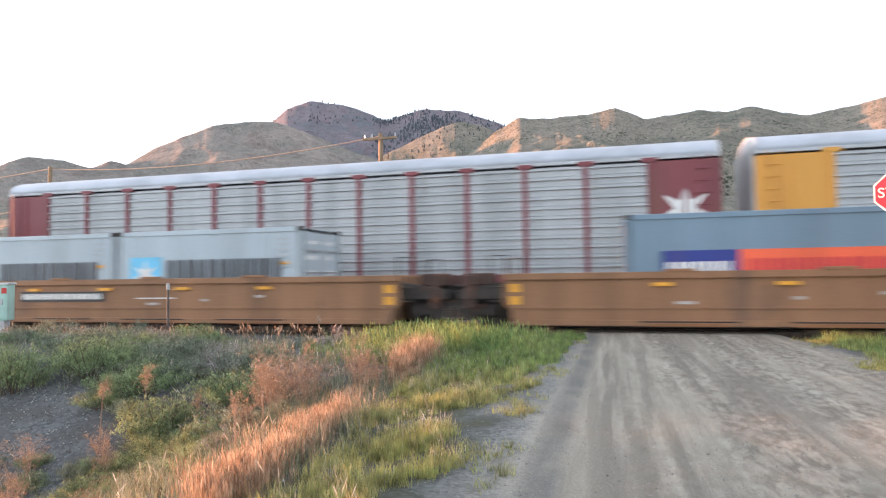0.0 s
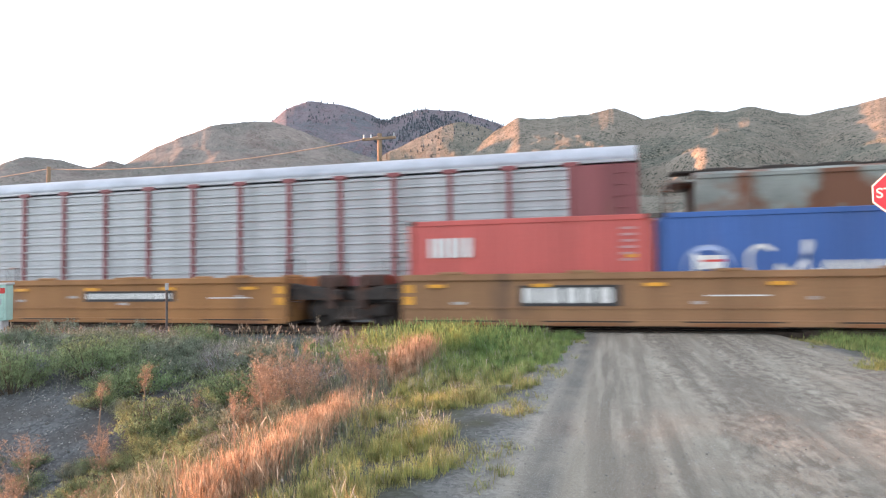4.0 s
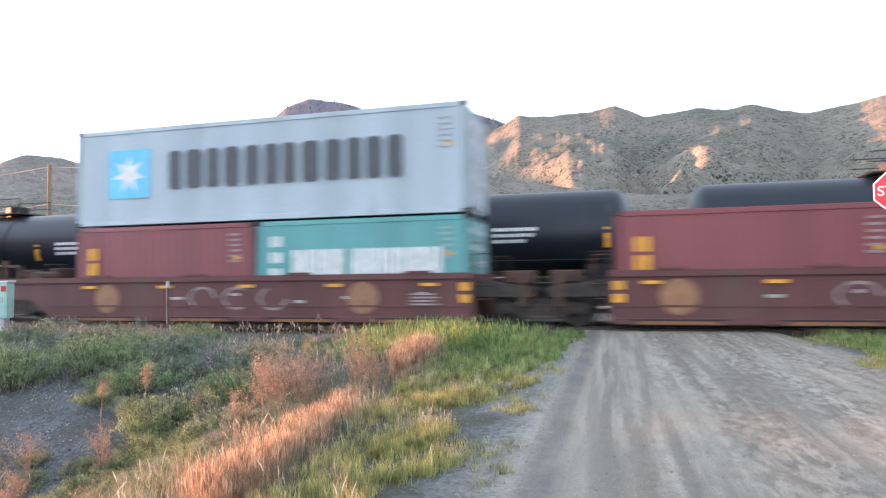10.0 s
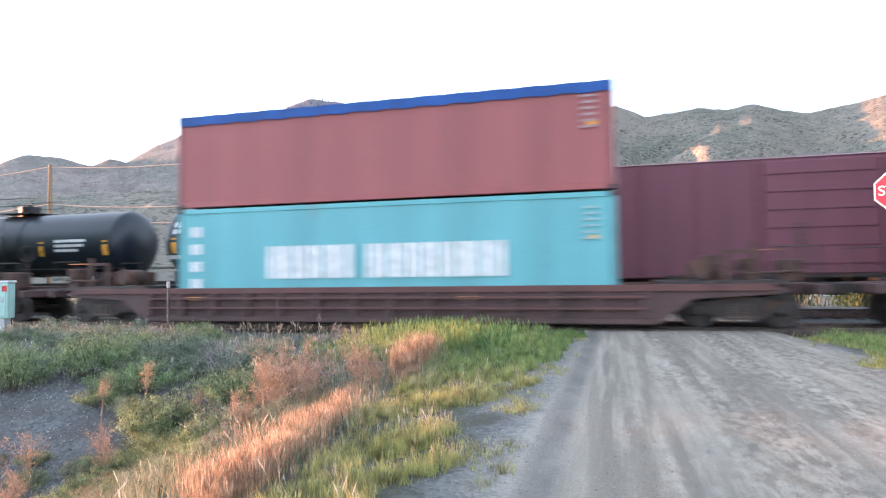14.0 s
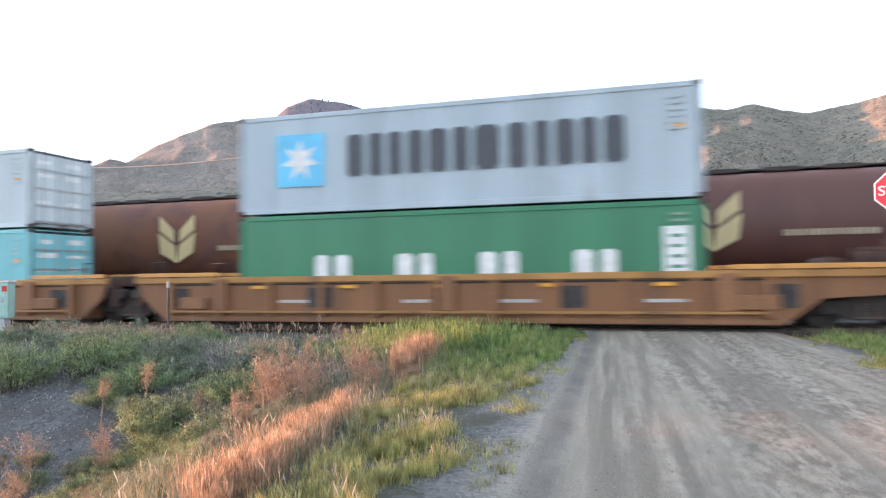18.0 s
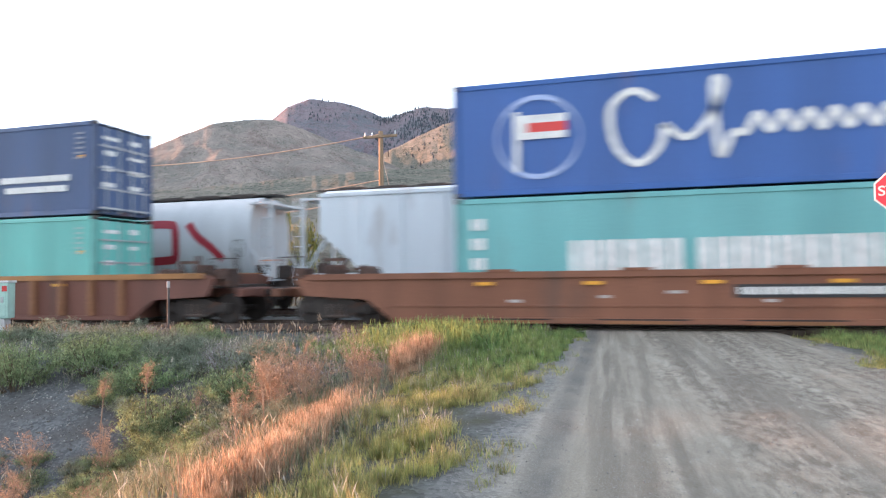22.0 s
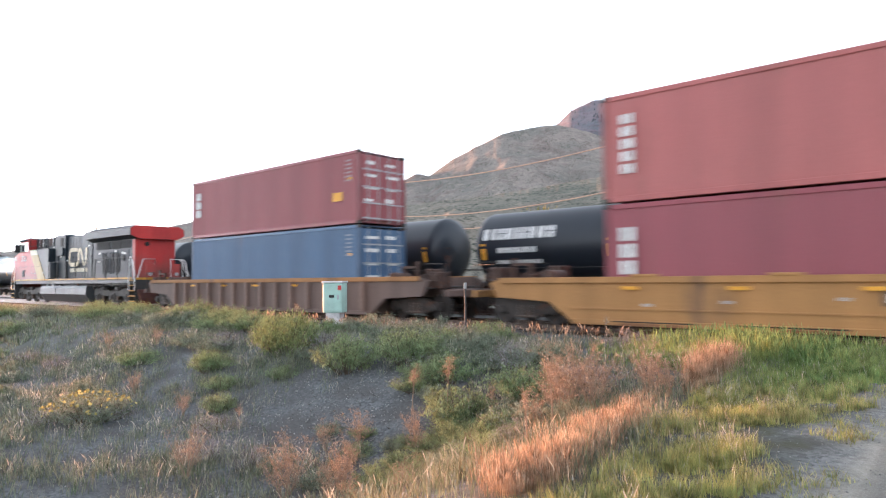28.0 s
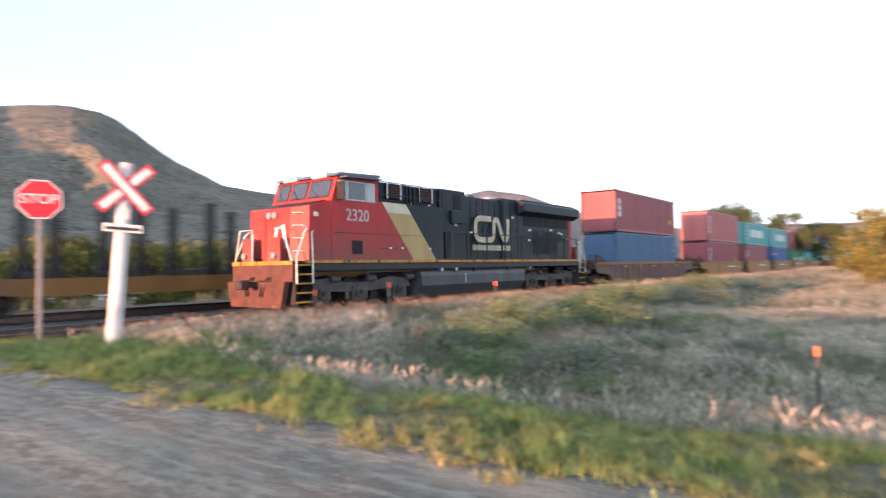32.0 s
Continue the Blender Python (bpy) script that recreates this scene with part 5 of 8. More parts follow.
def tank_car(L, label, word=False, r=1.5, seed=0):
    """A black tank car with domed heads, a manway platform, bands and marking plates."""
    c = thing("tank_car", label, "freight car")
    zc = 4.2 - r
    e, d = 0.9, 0.55
    prof = [(e, 0.15), (e + 0.06, r * 0.55), (e + 0.2, r * 0.82), (e + d * 0.75, r * 0.975), (e + d, r), (e + d + 0.06, r), (L / 2 - 0.95, r), (L / 2 - 0.9, r), (L / 2 - 0.88, r + 0.025), (L / 2 - 0.83, r + 0.025), (L / 2 + 0.83, r + 0.025), (L / 2 + 0.88, r + 0.025), (L / 2 + 0.9, r), (L / 2 + 0.95, r), (L - e - d - 0.06, r), (L - e - d, r), (L - e - d * 0.75, r * 0.975), (L - e - 0.2, r * 0.82), (L - e - 0.06, r * 0.55), (L - e, 0.15)]
    part("tank_shell", Mesh().tube([(x, 0, zc) for x, _ in prof], [q for _, q in prof], 36), TANKBLACK, c)
    part("side_sill", Mesh().box(0.4, 3.2, -1.4, 1.4, 1.05, 1.2), BLACK, c)
    part("side_sill", Mesh().box(L - 3.2, L - 0.4, -1.4, 1.4, 1.05, 1.2), BLACK, c)
    for x in (2.0, L - 2.0):
        part("saddle", Mesh().prism([(x - 0.45, 1.1), (x + 0.45, 1.1), (x + 0.45, 1.6), (x - 0.45, 1.6)], -1.15, 1.15), BLACK, c)
    part("manway", Mesh().tube([(L / 2, 0, zc + r - 0.1), (L / 2, 0, zc + r + 0.42)], 0.42, 14).disc(L / 2, -0.05, 0.05, zc + r + 0.44, 0.1, 8), BLACK, c)
    plat = Mesh().box(L / 2 - 0.95, L / 2 + 0.95, -0.8, 0.8, zc + r + 0.05, zc + r + 0.1)
    part("platform", plat, BLACK, c)
    for yy in (-0.8, 0.8):
        rail = Mesh()
        for zz in (0.4, 0.72):
            rail.tube([(L / 2 - 0.95, yy, zc + r + zz), (L / 2 + 0.95, yy, zc + r + zz)], 0.018, 5)
        for xx in (-0.95, 0.0, 0.95):
            rail.tube([(L / 2 + xx, yy, zc + r + 0.1), (L / 2 + xx, yy, zc + r + 0.72)], 0.018, 5)
        part("platform_rail", rail, BLACK, c)
    ladder(c, L / 2, -r - 0.12, 1.0, zc + r + 0.1, 0.45, "x", BLACK)
    for yy in (-1.5, 1.5):
        part("hand_rail", Mesh().tube([(0.5, yy, 1.3), (0.5, yy, 1.75), (L - 0.5, yy, 1.75), (L - 0.5, yy, 1.3)], 0.018, 5), BLACK, c)
    for x in (e + d + 0.1, L * 0.32, L * 0.64, L - e - d - 0.35):
        p = [(-r * math.cos(a) * 1.004, zc + r * math.sin(a) * 1.004) for a in (radians(q) for q in (-22, -10, 4))]
        part("reflector_plate", Mesh().add([(x, y, z) for y, z in p] + [(x + 0.24, y, z) for y, z in p], [(0, 1, 4, 3), (1, 2, 5, 4)]), YELLOW, c)
    yf = -r - 0.004

    def on_shell(m, x, z, w, h, n, s):
        q = Mesh()
        letters(q, x, z, w, h, n, 0.12, s, y=0)
        m.add([(a, -math.sqrt(max(0.01, (r * 1.003) ** 2 - (zz - zc) ** 2)) + b, zz) for a, b, zz in q.v], q.f)
        return m
    rows = [(L * 0.70, zc + 0.05, 1.6, 0.12, 9), (L * 0.70, zc - 0.15, 1.5, 0.12, 9), (L * 0.70, zc - 0.35, 1.2, 0.12, 7), (L * 0.10, zc - 0.75, 2.2, 0.16, 12)]
    if word:
        rows += [(e + 0.75, zc + 0.25, 3.5, 0.48, 6), (e + 1.5, zc - 0.3, 1.9, 0.22, 9)]
    for k, row in enumerate(rows):
        part("lettering", on_shell(Mesh(), *row, seed + k), WHITE, c)
    underframe(c, L, BLACK, z=0.85)
    return c


def box_car(L, hexcol, label):
    """A boxcar with ribbed sides, a sliding door and corrugated ends."""
    c = thing("box_car", label, "freight car")
    col, w, top = paint(hexcol, 0.6), 1.52, 4.9
    part("body", Mesh().box(0.7, L - 0.7, -w, w, 1.1, top - 0.15, 0.03), col, c)
    part("roof", Mesh().prism([(-w - 0.04, top - 0.16), (-w * 0.5, top), (w * 0.5, top), (w + 0.04, top - 0.16)], 0.65, L - 0.65, "x"), col, c)
    rib = shared("side_rib", lambda: Mesh().box(-0.06, 0.06, -0.06, 0, 1.25, top - 0.25, 0.01), col)
    for i in range(13):
        x = 0.8 + (L - 1.6) * i / 12
        if not L / 2 - 1.7 < x < L / 2 + 1.7:
            put("side_rib", rib, c, (x, -w, 0))
    door = part("sliding_door", Mesh().box(L / 2 - 1.55, L / 2 + 1.55, -w - 0.09, -w, 1.2, top - 0.25, 0.02), col, c)
    for k in range(6):
        part("door_rib", Mesh().box(L / 2 - 1.5, L / 2 + 1.5, -w - 0.13, -w - 0.09, 1.5 + k * 0.55, 1.58 + k * 0.55), col, door)
    part("door_track", Mesh().box(L / 2 - 4.5, L / 2 + 2, -w - 0.1, -w, 1.08, 1.18), STEEL, c)
    for xe, s in ((0.7, -1), (L - 0.7, 1)):
        m = Mesh()
        for k in range(8):
            m.box(min(xe, xe + s * 0.06), max(xe, xe + s * 0.06), -w + 0.1, w - 0.1, 1.3 + k * 0.42, 1.52 + k * 0.42, 0.02)
        part("end_ribs", m, col, c)
        ladder(c, xe - s * 0.4, -w - 0.08, 1.0, top - 0.3, 0.42)
    yf = -w - 0.065
    m = Mesh()
    for x, z, ww, n in ((1.2, 2.3, 1.0, 4), (1.2, 1.9, 2.0, 7), (2.9, 2.1, 0.5, 2), (L * 0.70, 3.9, 1.6, 8), (L * 0.70, 3.6, 1.7, 9), (L * 0.66, 2.5, 0.8, 4)):
        letters(m, x, z, ww, 0.22, n, 0.15, int(x * 7), y=yf)
    part("lettering", m, WHITE, c)
    ribbon(c, L - 3.4, 3.3, 2.2, 0.75, 0.14, yf - 0.012, WHITE)
    underframe(c, L, col)
    return c


def stake_flat(L, label):
    """A flat car with a yellow deck edge and tall steel stakes along both sides."""
    c = thing("flat_car", label, "freight car")
    col = car_paint("84602e")
    part("deck", Mesh().box(0.3, L - 0.3, -1.45, 1.45, 1.0, 1.16, 0.02), mat("worn_deck", (0.10, 0.085, 0.07, 1), 0.9, 0, 0.5, 3, 40, 0.3), c)
    for y0 in (-1.5, 1.42):
        part("side_sill", Mesh().prism([(0.3, 1.18), (L - 0.3, 1.18), (L - 0.3, 0.85), (L - 3.6, 0.62), (3.6, 0.62), (0.3, 0.85)], y0, y0 + 0.08), col, c)
    st = shared("stake", lambda: Mesh().box(-0.16, 0.16, -0.1, 0.1, 1.1, 3.9, 0.02).prism([(-0.4, 1.16), (0.4, 1.16), (0.16, 1.7), (-0.16, 1.7)], -0.08, 0.08), BLACK)
    n = 7
    for i in range(n):
        for yy in (-1.32, 1.32):
            put("stake", st, c, (1.4 + (L - 2.8) * i / (n - 1), yy, 0))
    bunk = shared("bunk", lambda: Mesh().box(-0.14, 0.14, -1.4, 1.4, 1.16, 1.4, 0.02), BLACK)
    for i in range(n):
        put("bunk", bunk, c, (1.4 + (L - 2.8) * i / (n - 1), 0, 0))
    underframe(c, L, col, z=0.75, h=0.2)
    return c


def text_mesh(name, words, size, material, parent, m, label=""):
    """Raised lettering in the built-in font, turned to face -y."""
    cu = bpy.data.curves.new(name, "FONT")
    cu.body, cu.size, cu.extrude, cu.align_x, cu.align_y = words, size, 0.004, "CENTER", "CENTER"
    cu.offset = size * 0.012
    tmp = bpy.data.objects.new(name, cu)
    scene.collection.objects.link(tmp)
    me = bpy.data.meshes.new_from_object(tmp.evaluated_get(bpy.context.evaluated_depsgraph_get()))
    bpy.data.objects.remove(tmp)
    bpy.data.curves.remove(cu)
    me.name = name
    me.materials.clear()
    me.materials.append(material)
    ob = part(name, me, None, parent, label)
    ob.matrix_basis = m @ pose(0, 0, 0, 90, 0, 0)
    return ob


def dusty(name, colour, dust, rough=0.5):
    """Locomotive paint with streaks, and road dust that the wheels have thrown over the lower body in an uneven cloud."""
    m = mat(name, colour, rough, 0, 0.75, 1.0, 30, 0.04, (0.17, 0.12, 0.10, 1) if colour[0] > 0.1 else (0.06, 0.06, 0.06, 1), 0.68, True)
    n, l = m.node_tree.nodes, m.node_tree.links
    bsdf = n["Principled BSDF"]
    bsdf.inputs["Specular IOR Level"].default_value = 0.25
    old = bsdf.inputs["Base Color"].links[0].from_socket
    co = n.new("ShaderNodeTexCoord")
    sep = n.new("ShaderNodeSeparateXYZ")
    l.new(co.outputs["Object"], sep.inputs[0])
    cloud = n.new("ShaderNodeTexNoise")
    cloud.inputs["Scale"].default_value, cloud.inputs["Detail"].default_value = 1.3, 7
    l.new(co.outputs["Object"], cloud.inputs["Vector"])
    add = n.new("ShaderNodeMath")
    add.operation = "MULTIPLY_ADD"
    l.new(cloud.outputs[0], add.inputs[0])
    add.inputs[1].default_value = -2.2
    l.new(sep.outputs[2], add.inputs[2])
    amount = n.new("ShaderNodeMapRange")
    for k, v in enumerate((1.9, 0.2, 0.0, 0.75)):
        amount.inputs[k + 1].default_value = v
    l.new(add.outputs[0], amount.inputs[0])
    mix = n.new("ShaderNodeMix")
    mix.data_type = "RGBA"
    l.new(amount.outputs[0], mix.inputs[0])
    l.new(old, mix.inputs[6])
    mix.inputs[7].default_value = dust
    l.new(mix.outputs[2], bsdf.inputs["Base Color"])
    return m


def locomotive():
    """A six-axle road diesel, nose towards -x: nose, cab, auxiliary cab, engine hood, overhanging radiator, walkways, steps, fuel tank, trucks."""
    c = thing("locomotive", "dusty red and black six-axle diesel locomotive with a yellow band", "locomotive")
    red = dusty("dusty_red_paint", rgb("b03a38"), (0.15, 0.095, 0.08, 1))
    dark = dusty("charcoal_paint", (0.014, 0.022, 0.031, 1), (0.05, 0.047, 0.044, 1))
    gold = mat("faded_yellow_band", rgb("b59a63"), 0.55, 0, 0.7, 1.2, 30, 0.03, (0.13, 0.085, 0.05, 1), 0.64, True)
    cream = mat("cream_paint", rgb("cfc6ac"), 0.55, 0, 0.8, 1.2, 30, 0.03)
    grill = mat("dark_louvre", (0.012, 0.012, 0.013, 1), 0.8, 0, 0.6, 5, 60, 0.2)
    sill = mat("yellow_sill_stripe", rgb("c8922e"), 0.55, 0, 0.5, 3, 40, 0.03, (0.06, 0.045, 0.03, 1), 0.6)
    rusty = mat("rusty_plow", rgb("5c3a33"), 0.75, 0, 0.6, 3, 40, 0.2, RUST, 0.55)
    roofblue = mat("bluish_roof", (0.13, 0.16, 0.22, 1), 0.5, 0, 0.8, 2, 30, 0.03)
    seam = mat("panel_seam_shadow", (0.006, 0.007, 0.008, 1), 0.8)
    w = 1.52
    END = 20.75
    part("frame", Mesh().box(0.45, END - 0.2, -w + 0.04, w - 0.04, 1.28, 1.52, 0.02), dark, c)
    part("deck", Mesh().box(0.05, END, -w, w, 1.52, 1.60, 0.01), dark, c)
    for s in (-1, 1):
        y = s * w
        for k in range(12):
            x0 = 0.2 + k * 1.68
            part("sill_stripe", Mesh().box(x0, x0 + 1.6, min(y, y + s * 0.012), max(y, y + s * 0.012), 1.52, 1.62), sill, c)
    # nose with cut-off front corners and a sloping top
    lo = [(0.02, -0.95), (0.32, -w + 0.02), (1.6, -w + 0.02), (1.6, w - 0.02), (0.32, w - 0.02), (0.02, 0.95)]
    v = [(x, y, 1.60) for x, y in lo] + [(x + 0.04, y, 3.30 if i in (0, 5) else (3.36 if i in (1, 4) else 3.66)) for i, (x, y) in enumerate(lo)]
    part("nose", Mesh().add(v, [(0, 1, 7, 6), (1, 2, 8, 7), (2, 3, 9, 8), (3, 4, 10, 9), (4, 5, 11, 10), (5, 0, 6, 11), (0, 5, 4, 3, 2, 1), (6, 7, 8, 9, 10, 11)]), red, c, "sunlit red nose")
    part("nose_top", Mesh().add([(0.35, -1.2, 3.375), (1.5, -1.3, 3.665), (1.5, 1.3, 3.665), (0.35, 1.2, 3.375)], [(0, 1, 2, 3)]), dark, c, "dark anti-glare panel")
    nd = part("nose_door", Mesh().box(0.0, 0.05, 0.25, 0.88, 1.7, 3.05, 0.01), red, c)
    part("door_handle", Mesh().tube([(-0.03, 0.8, 2.2), (-0.03, 0.8, 2.5)], 0.02, 6), GALV, nd)
    zig = Mesh().add([(-0.01, a, b) for a, b in ((-0.92, 2.0), (-0.76, 2.0), (-0.6, 2.65), (-0.75, 2.78), (-0.45, 2.7), (-0.30, 2.7), (-0.12, 2.0), (-0.28, 2.0))], [(0, 1, 2, 3), (3, 2, 5, 4), (4, 5, 6, 7)])
    part("nose_emblem", zig, WHITE, c)
    for y in (-0.28, 0.0):
        part("headlight", Mesh().tube([(-0.06, y, 3.08), (0.05, y, 3.08)], 0.11, 14), GALV, c)
    for z in (1.9, 2.3, 2.7, 3.1):
        part("grab_iron", Mesh().tube([(0.08, -1.10, z), (0.0, -1.14, z + 0.02), (0.14, -1.38, z + 0.02), (0.24, -1.40, z)], 0.016, 5), WHITE, c)
    # cab
    cab = [(1.30, 3.60), (1.56, 4.36), (1.72, 4.50), (3.54, 4.56), (3.54, 1.60), (1.30, 1.60)]
    part("cab", Mesh().prism(cab, -w, w, "y"), red, c)
    part("cab_roof", Mesh().prism([(1.42, 4.40), (1.66, 4.54), (3.6, 4.62), (3.6, 4.54), (1.75, 4.46)], -w - 0.04, w + 0.04, "y"), roofblue, c)
    part("sun_visor", Mesh().prism([(1.70, 4.36), (3.45, 4.42), (3.45, 4.46), (1.70, 4.40)], -w - 0.30, -w, "y"), roofblue, c)
    gl, pale = glass("cab_glass", (0.05, 0.06, 0.065, 1), 0.05), glass("pale_cab_glass", (0.38, 0.40, 0.39, 1), 0.1)
    for k, (x0, x1) in enumerate(((1.58, 2.02), (2.02, 2.90), (2.92, 3.36))):
        win = part("cab_window", Mesh().box(x0, x1, -w - 0.014, -w + 0.01, 3.62, 4.30, 0.008), GALV, c, "metal-framed side window")
        part("pane", Mesh().box(x0 + 0.05, x1 - 0.05, -w - 0.022, -w - 0.014, 3.68, 4.25), gl if k == 1 else pale, win)
    for y0, y1 in ((-1.36, -0.30), (-0.22, 0.62), (0.70, 1.36)):
        fr = [(1.30 + 0.26 * k - 0.012, y, 3.60 + 0.76 * k) for k in (0.14, 0.96) for y in (y0, y1)]
        f = part("windshield", Mesh().add(fr, [(0, 1, 3, 2)]), BLACK, c)
        v = [(1.30 + 0.26 * k - 0.022, y, 3.60 + 0.76 * k) for k in (0.20, 0.90) for y in (y0 + 0.05, y1 - 0.05)]
        part("pane", Mesh().add(v, [(0, 1, 3, 2)]), glass("windshield_glass", (0.045, 0.06, 0.09, 1), 0.12), f)
        part("wiper", Mesh().tube([(1.32, (y0 + y1) / 2, 3.74), (1.42, y1 - 0.12, 4.05)], 0.012, 4), BLACK, f)
    for y in (-1.15, 0.35):
        part("number_box", Mesh().box(1.42, 1.62, y, y + 0.72, 4.38, 4.56, 0.01), mat("lit_number_box", (0.8, 0.8, 0.75, 1), 0.4), c)
    part("cab_antenna", Mesh().tube([(2.6, 0, 4.6), (2.6, 0, 4.9)], 0.02, 6).box(2.3, 2.9, -0.3, 0.3, 4.6, 4.68, 0.01), GALV, c)
    text_mesh("fleet_number", "2320", 0.56, mat("worn_white_number", (0.55, 0.50, 0.48, 1), 0.6, 0, 0.7, 6, 40, 0), c, pose(2.49, -w - 0.010, 3.12))
    part("small_sign", Mesh().box(0.55, 0.72, -w - 0.0, -w + 0.02, 3.02, 3.16), WHITE, c)
    part("side_hatch", Mesh().box(2.20, 2.70, -w - 0.015, -w, 1.82, 2.28, 0.01), grill, c)
    part("door_seam", Mesh().box(1.4, 3.45, -w - 0.006, -w, 2.52, 2.535), seam, c)
    part("mirror", Mesh().box(1.52, 1.58, -w - 0.35, -w, 3.6, 4.2, 0.01), BLACK, c)
    # auxiliary cab with the slanted bands
    part("auxiliary_cab", Mesh().box(3.54, 7.40, -w + 0.02, w - 0.02, 1.60, 3.70, 0.02), dark, c)
    part("equipment_cabinet", Mesh().box(3.54, 7.6, -1.05, 1.05, 1.6, 4.50, 0.03), dark, c)
    y0, y1 = -w - 0.002, -w + 0.03
    part("red_panel", Mesh().prism([(3.54, 1.62), (5.45, 1.62), (3.72, 3.68), (3.54, 3.68)], y0, y1), red, c)
    part("yellow_band", Mesh().prism([(5.45, 1.62), (6.85, 1.62), (5.36, 3.32), (4.02, 3.32)], y0, y1), gold, c)
    part("cream_band", Mesh().prism([(4.02, 3.325), (5.36, 3.325), (5.02, 3.69), (3.72, 3.69)], y0, y1), cream, c)
    for x in (4.1, 4.75, 6.4):
        part("stencil_mark", Mesh().box(x, x + 0.13, y0 - 0.006, y0, 2.02, 2.08), WHITE, c)
    for x0, x1, z in ((3.6, 6.2, 2.52), (3.6, 5.3, 2.02)):
        part("panel_seam", Mesh().box(x0, x1, y0 - 0.004, y0, z, z + 0.012), seam, c)
    part("panel_seam", Mesh().box(3.54, 7.38, -w + 0.012, -w + 0.02, 3.70, 3.72), seam, c)
    for x in (4.4, 6.33):
        v = part("louvred_vent", Mesh().box(x, x + 0.86, -1.12, -1.05, 3.90, 4.48, 0.01), grill, c)
        for q in (x, x + 0.76):
            part("vent_frame", Mesh().box(q, q + 0.1, -1.14, -1.12, 3.90, 4.48), GALV, v)
        for k in range(5):
            part("louvre", Mesh().box(x + 0.1, x + 0.76, -1.15, -1.12, 3.94 + k * 0.1, 3.99 + k * 0.1), rusty, v)
    for z in (3.98, 4.44):
        part("roof_railing", Mesh().tube([(3.6, -w + 0.06, z), (7.6, -w + 0.06, z)], 0.018, 5), BLACK, c)
    for x in (3.65, 5.0, 6.0, 7.35):
        part("grab_post", Mesh().tube([(x, -w + 0.06, 3.7), (x, -w + 0.06, 4.46)], 0.022, 5), BLACK, c)
    for x in (5.55, 5.75, 6.0):
        part("cabinet_rib", Mesh().box(x, x + 0.08, -1.12, -1.05, 3.7, 4.45, 0.01), dark, c)
    for x in (5.75, 6.95):
        part("notice", Mesh().box(x, x + 0.18, -1.07, -1.05, 3.76, 3.84), WHITE, c)
    # blower housing and engine hood
    part("blower_housing", Mesh().box(7.6, 9.45, -1.15, 1.15, 1.6, 4.56, 0.03), dark, c)
    part("housing_window", Mesh().box(8.58, 9.08, -1.17, -1.15, 3.76, 4.36, 0.01), grill, c)
    part("housing_box", Mesh().box(8.3, 9.3, -1.28, -1.15, 3.15, 3.68, 0.02), dark, c)
    part("narrow_door", Mesh().box(7.75, 8.25, -1.19, -1.15, 1.75, 3.3, 0.01), dark, c)
    part("filter_drum", Mesh().tube([(7.85, -1.32, 1.7), (7.85, -1.32, 2.75)], 0.26, 14), dark, c)
    part("engine_hood", Mesh().box(9.45, 12.5, -0.98, 0.98, 1.6, 4.42, 0.04), dark, c)
    for k in range(6):
        x = 9.52 + k * 0.5
        d = part("hood_door", Mesh().box(x, x + 0.46, -1.02, -0.98, 1.75, 4.28, 0.01), dark, c)
        part("door_latch", Mesh().box(x + 0.38, x + 0.43, -1.05, -1.02, 2.9, 3.05), BLACK, d)
    part("exhaust_housing", Mesh().box(12.5, 13.95, -1.10, 1.10, 1.6, 4.54, 0.03), dark, c)
    for x in (12.58, 13.25):
        d = part("hood_door", Mesh().box(x, x + 0.62, -1.14, -1.10, 1.75, 4.40, 0.01), dark, c)
        part("door_latch", Mesh().box(x + 0.52, x + 0.58, -1.17, -1.14, 2.9, 3.05), BLACK, d)
    part("exhaust_stack", Mesh().box(12.75, 13.35, -0.3, 0.3, 4.54, 4.68, 0.03), GALV, c)
    part("horn", Mesh().tube([(10.8, -0.3, 4.58), (11.3, -0.3, 4.58)], [0.10, 0.03], 10).box(10.7, 11.4, -0.5, 0.2, 4.42, 4.5), mat("blue_grey_horn", (0.10, 0.14, 0.22, 1), 0.5), c)
    # winding band emblem
    em = script(Mesh(), [(11.5, 3.47), (11.0, 3.48), (10.55, 3.47), (10.3, 3.36), (10.22, 3.1), (10.22, 2.85), (10.3, 2.62), (10.55, 2.53), (11.0, 2.52), (11.45, 2.53), (11.66, 2.64), (11.72, 2.9), (11.74, 3.3), (11.86, 3.46), (12.08, 3.40), (12.3, 3.0), (12.48, 2.66), (12.72, 2.53), (12.9, 2.68), (12.96, 3.05), (12.96, 3.55)], 0.25, -1.155)
    part("ribbon_emblem", em, mat("cream_emblem", rgb("cdbfa0"), 0.55, 0, 0.7, 3, 40, 0), c, "cream winding band emblem")
    for k in range(9):
        part("web_line_bar", letters(Mesh(), 10.12 + 0.34 * k, 2.04, 0.29, 0.25, 1, 0.0, 12 + k, y=-1.055 if k < 7 else -1.15), cream, c)
    # radiator end
    part("radiator_cab", Mesh().box(13.95, 19.5, -1.12, 1.12, 1.6, 3.90, 0.02), dark, c)
    rad = [(-w - 0.02, 3.98), (-w - 0.02, 4.36), (-1.25, 4.52), (1.25, 4.52), (w + 0.02, 4.36), (w + 0.02, 3.98), (1.12, 3.78), (-1.12, 3.78)]
    part("radiator_wing", Mesh().prism(rad, 13.88, 20.12, "x"), dark, c, "overhanging radiator")
    part("radiator_top", Mesh().box(14.0, 16.7, -1.3, 1.3, 4.52, 4.57, 0.01), roofblue, c)
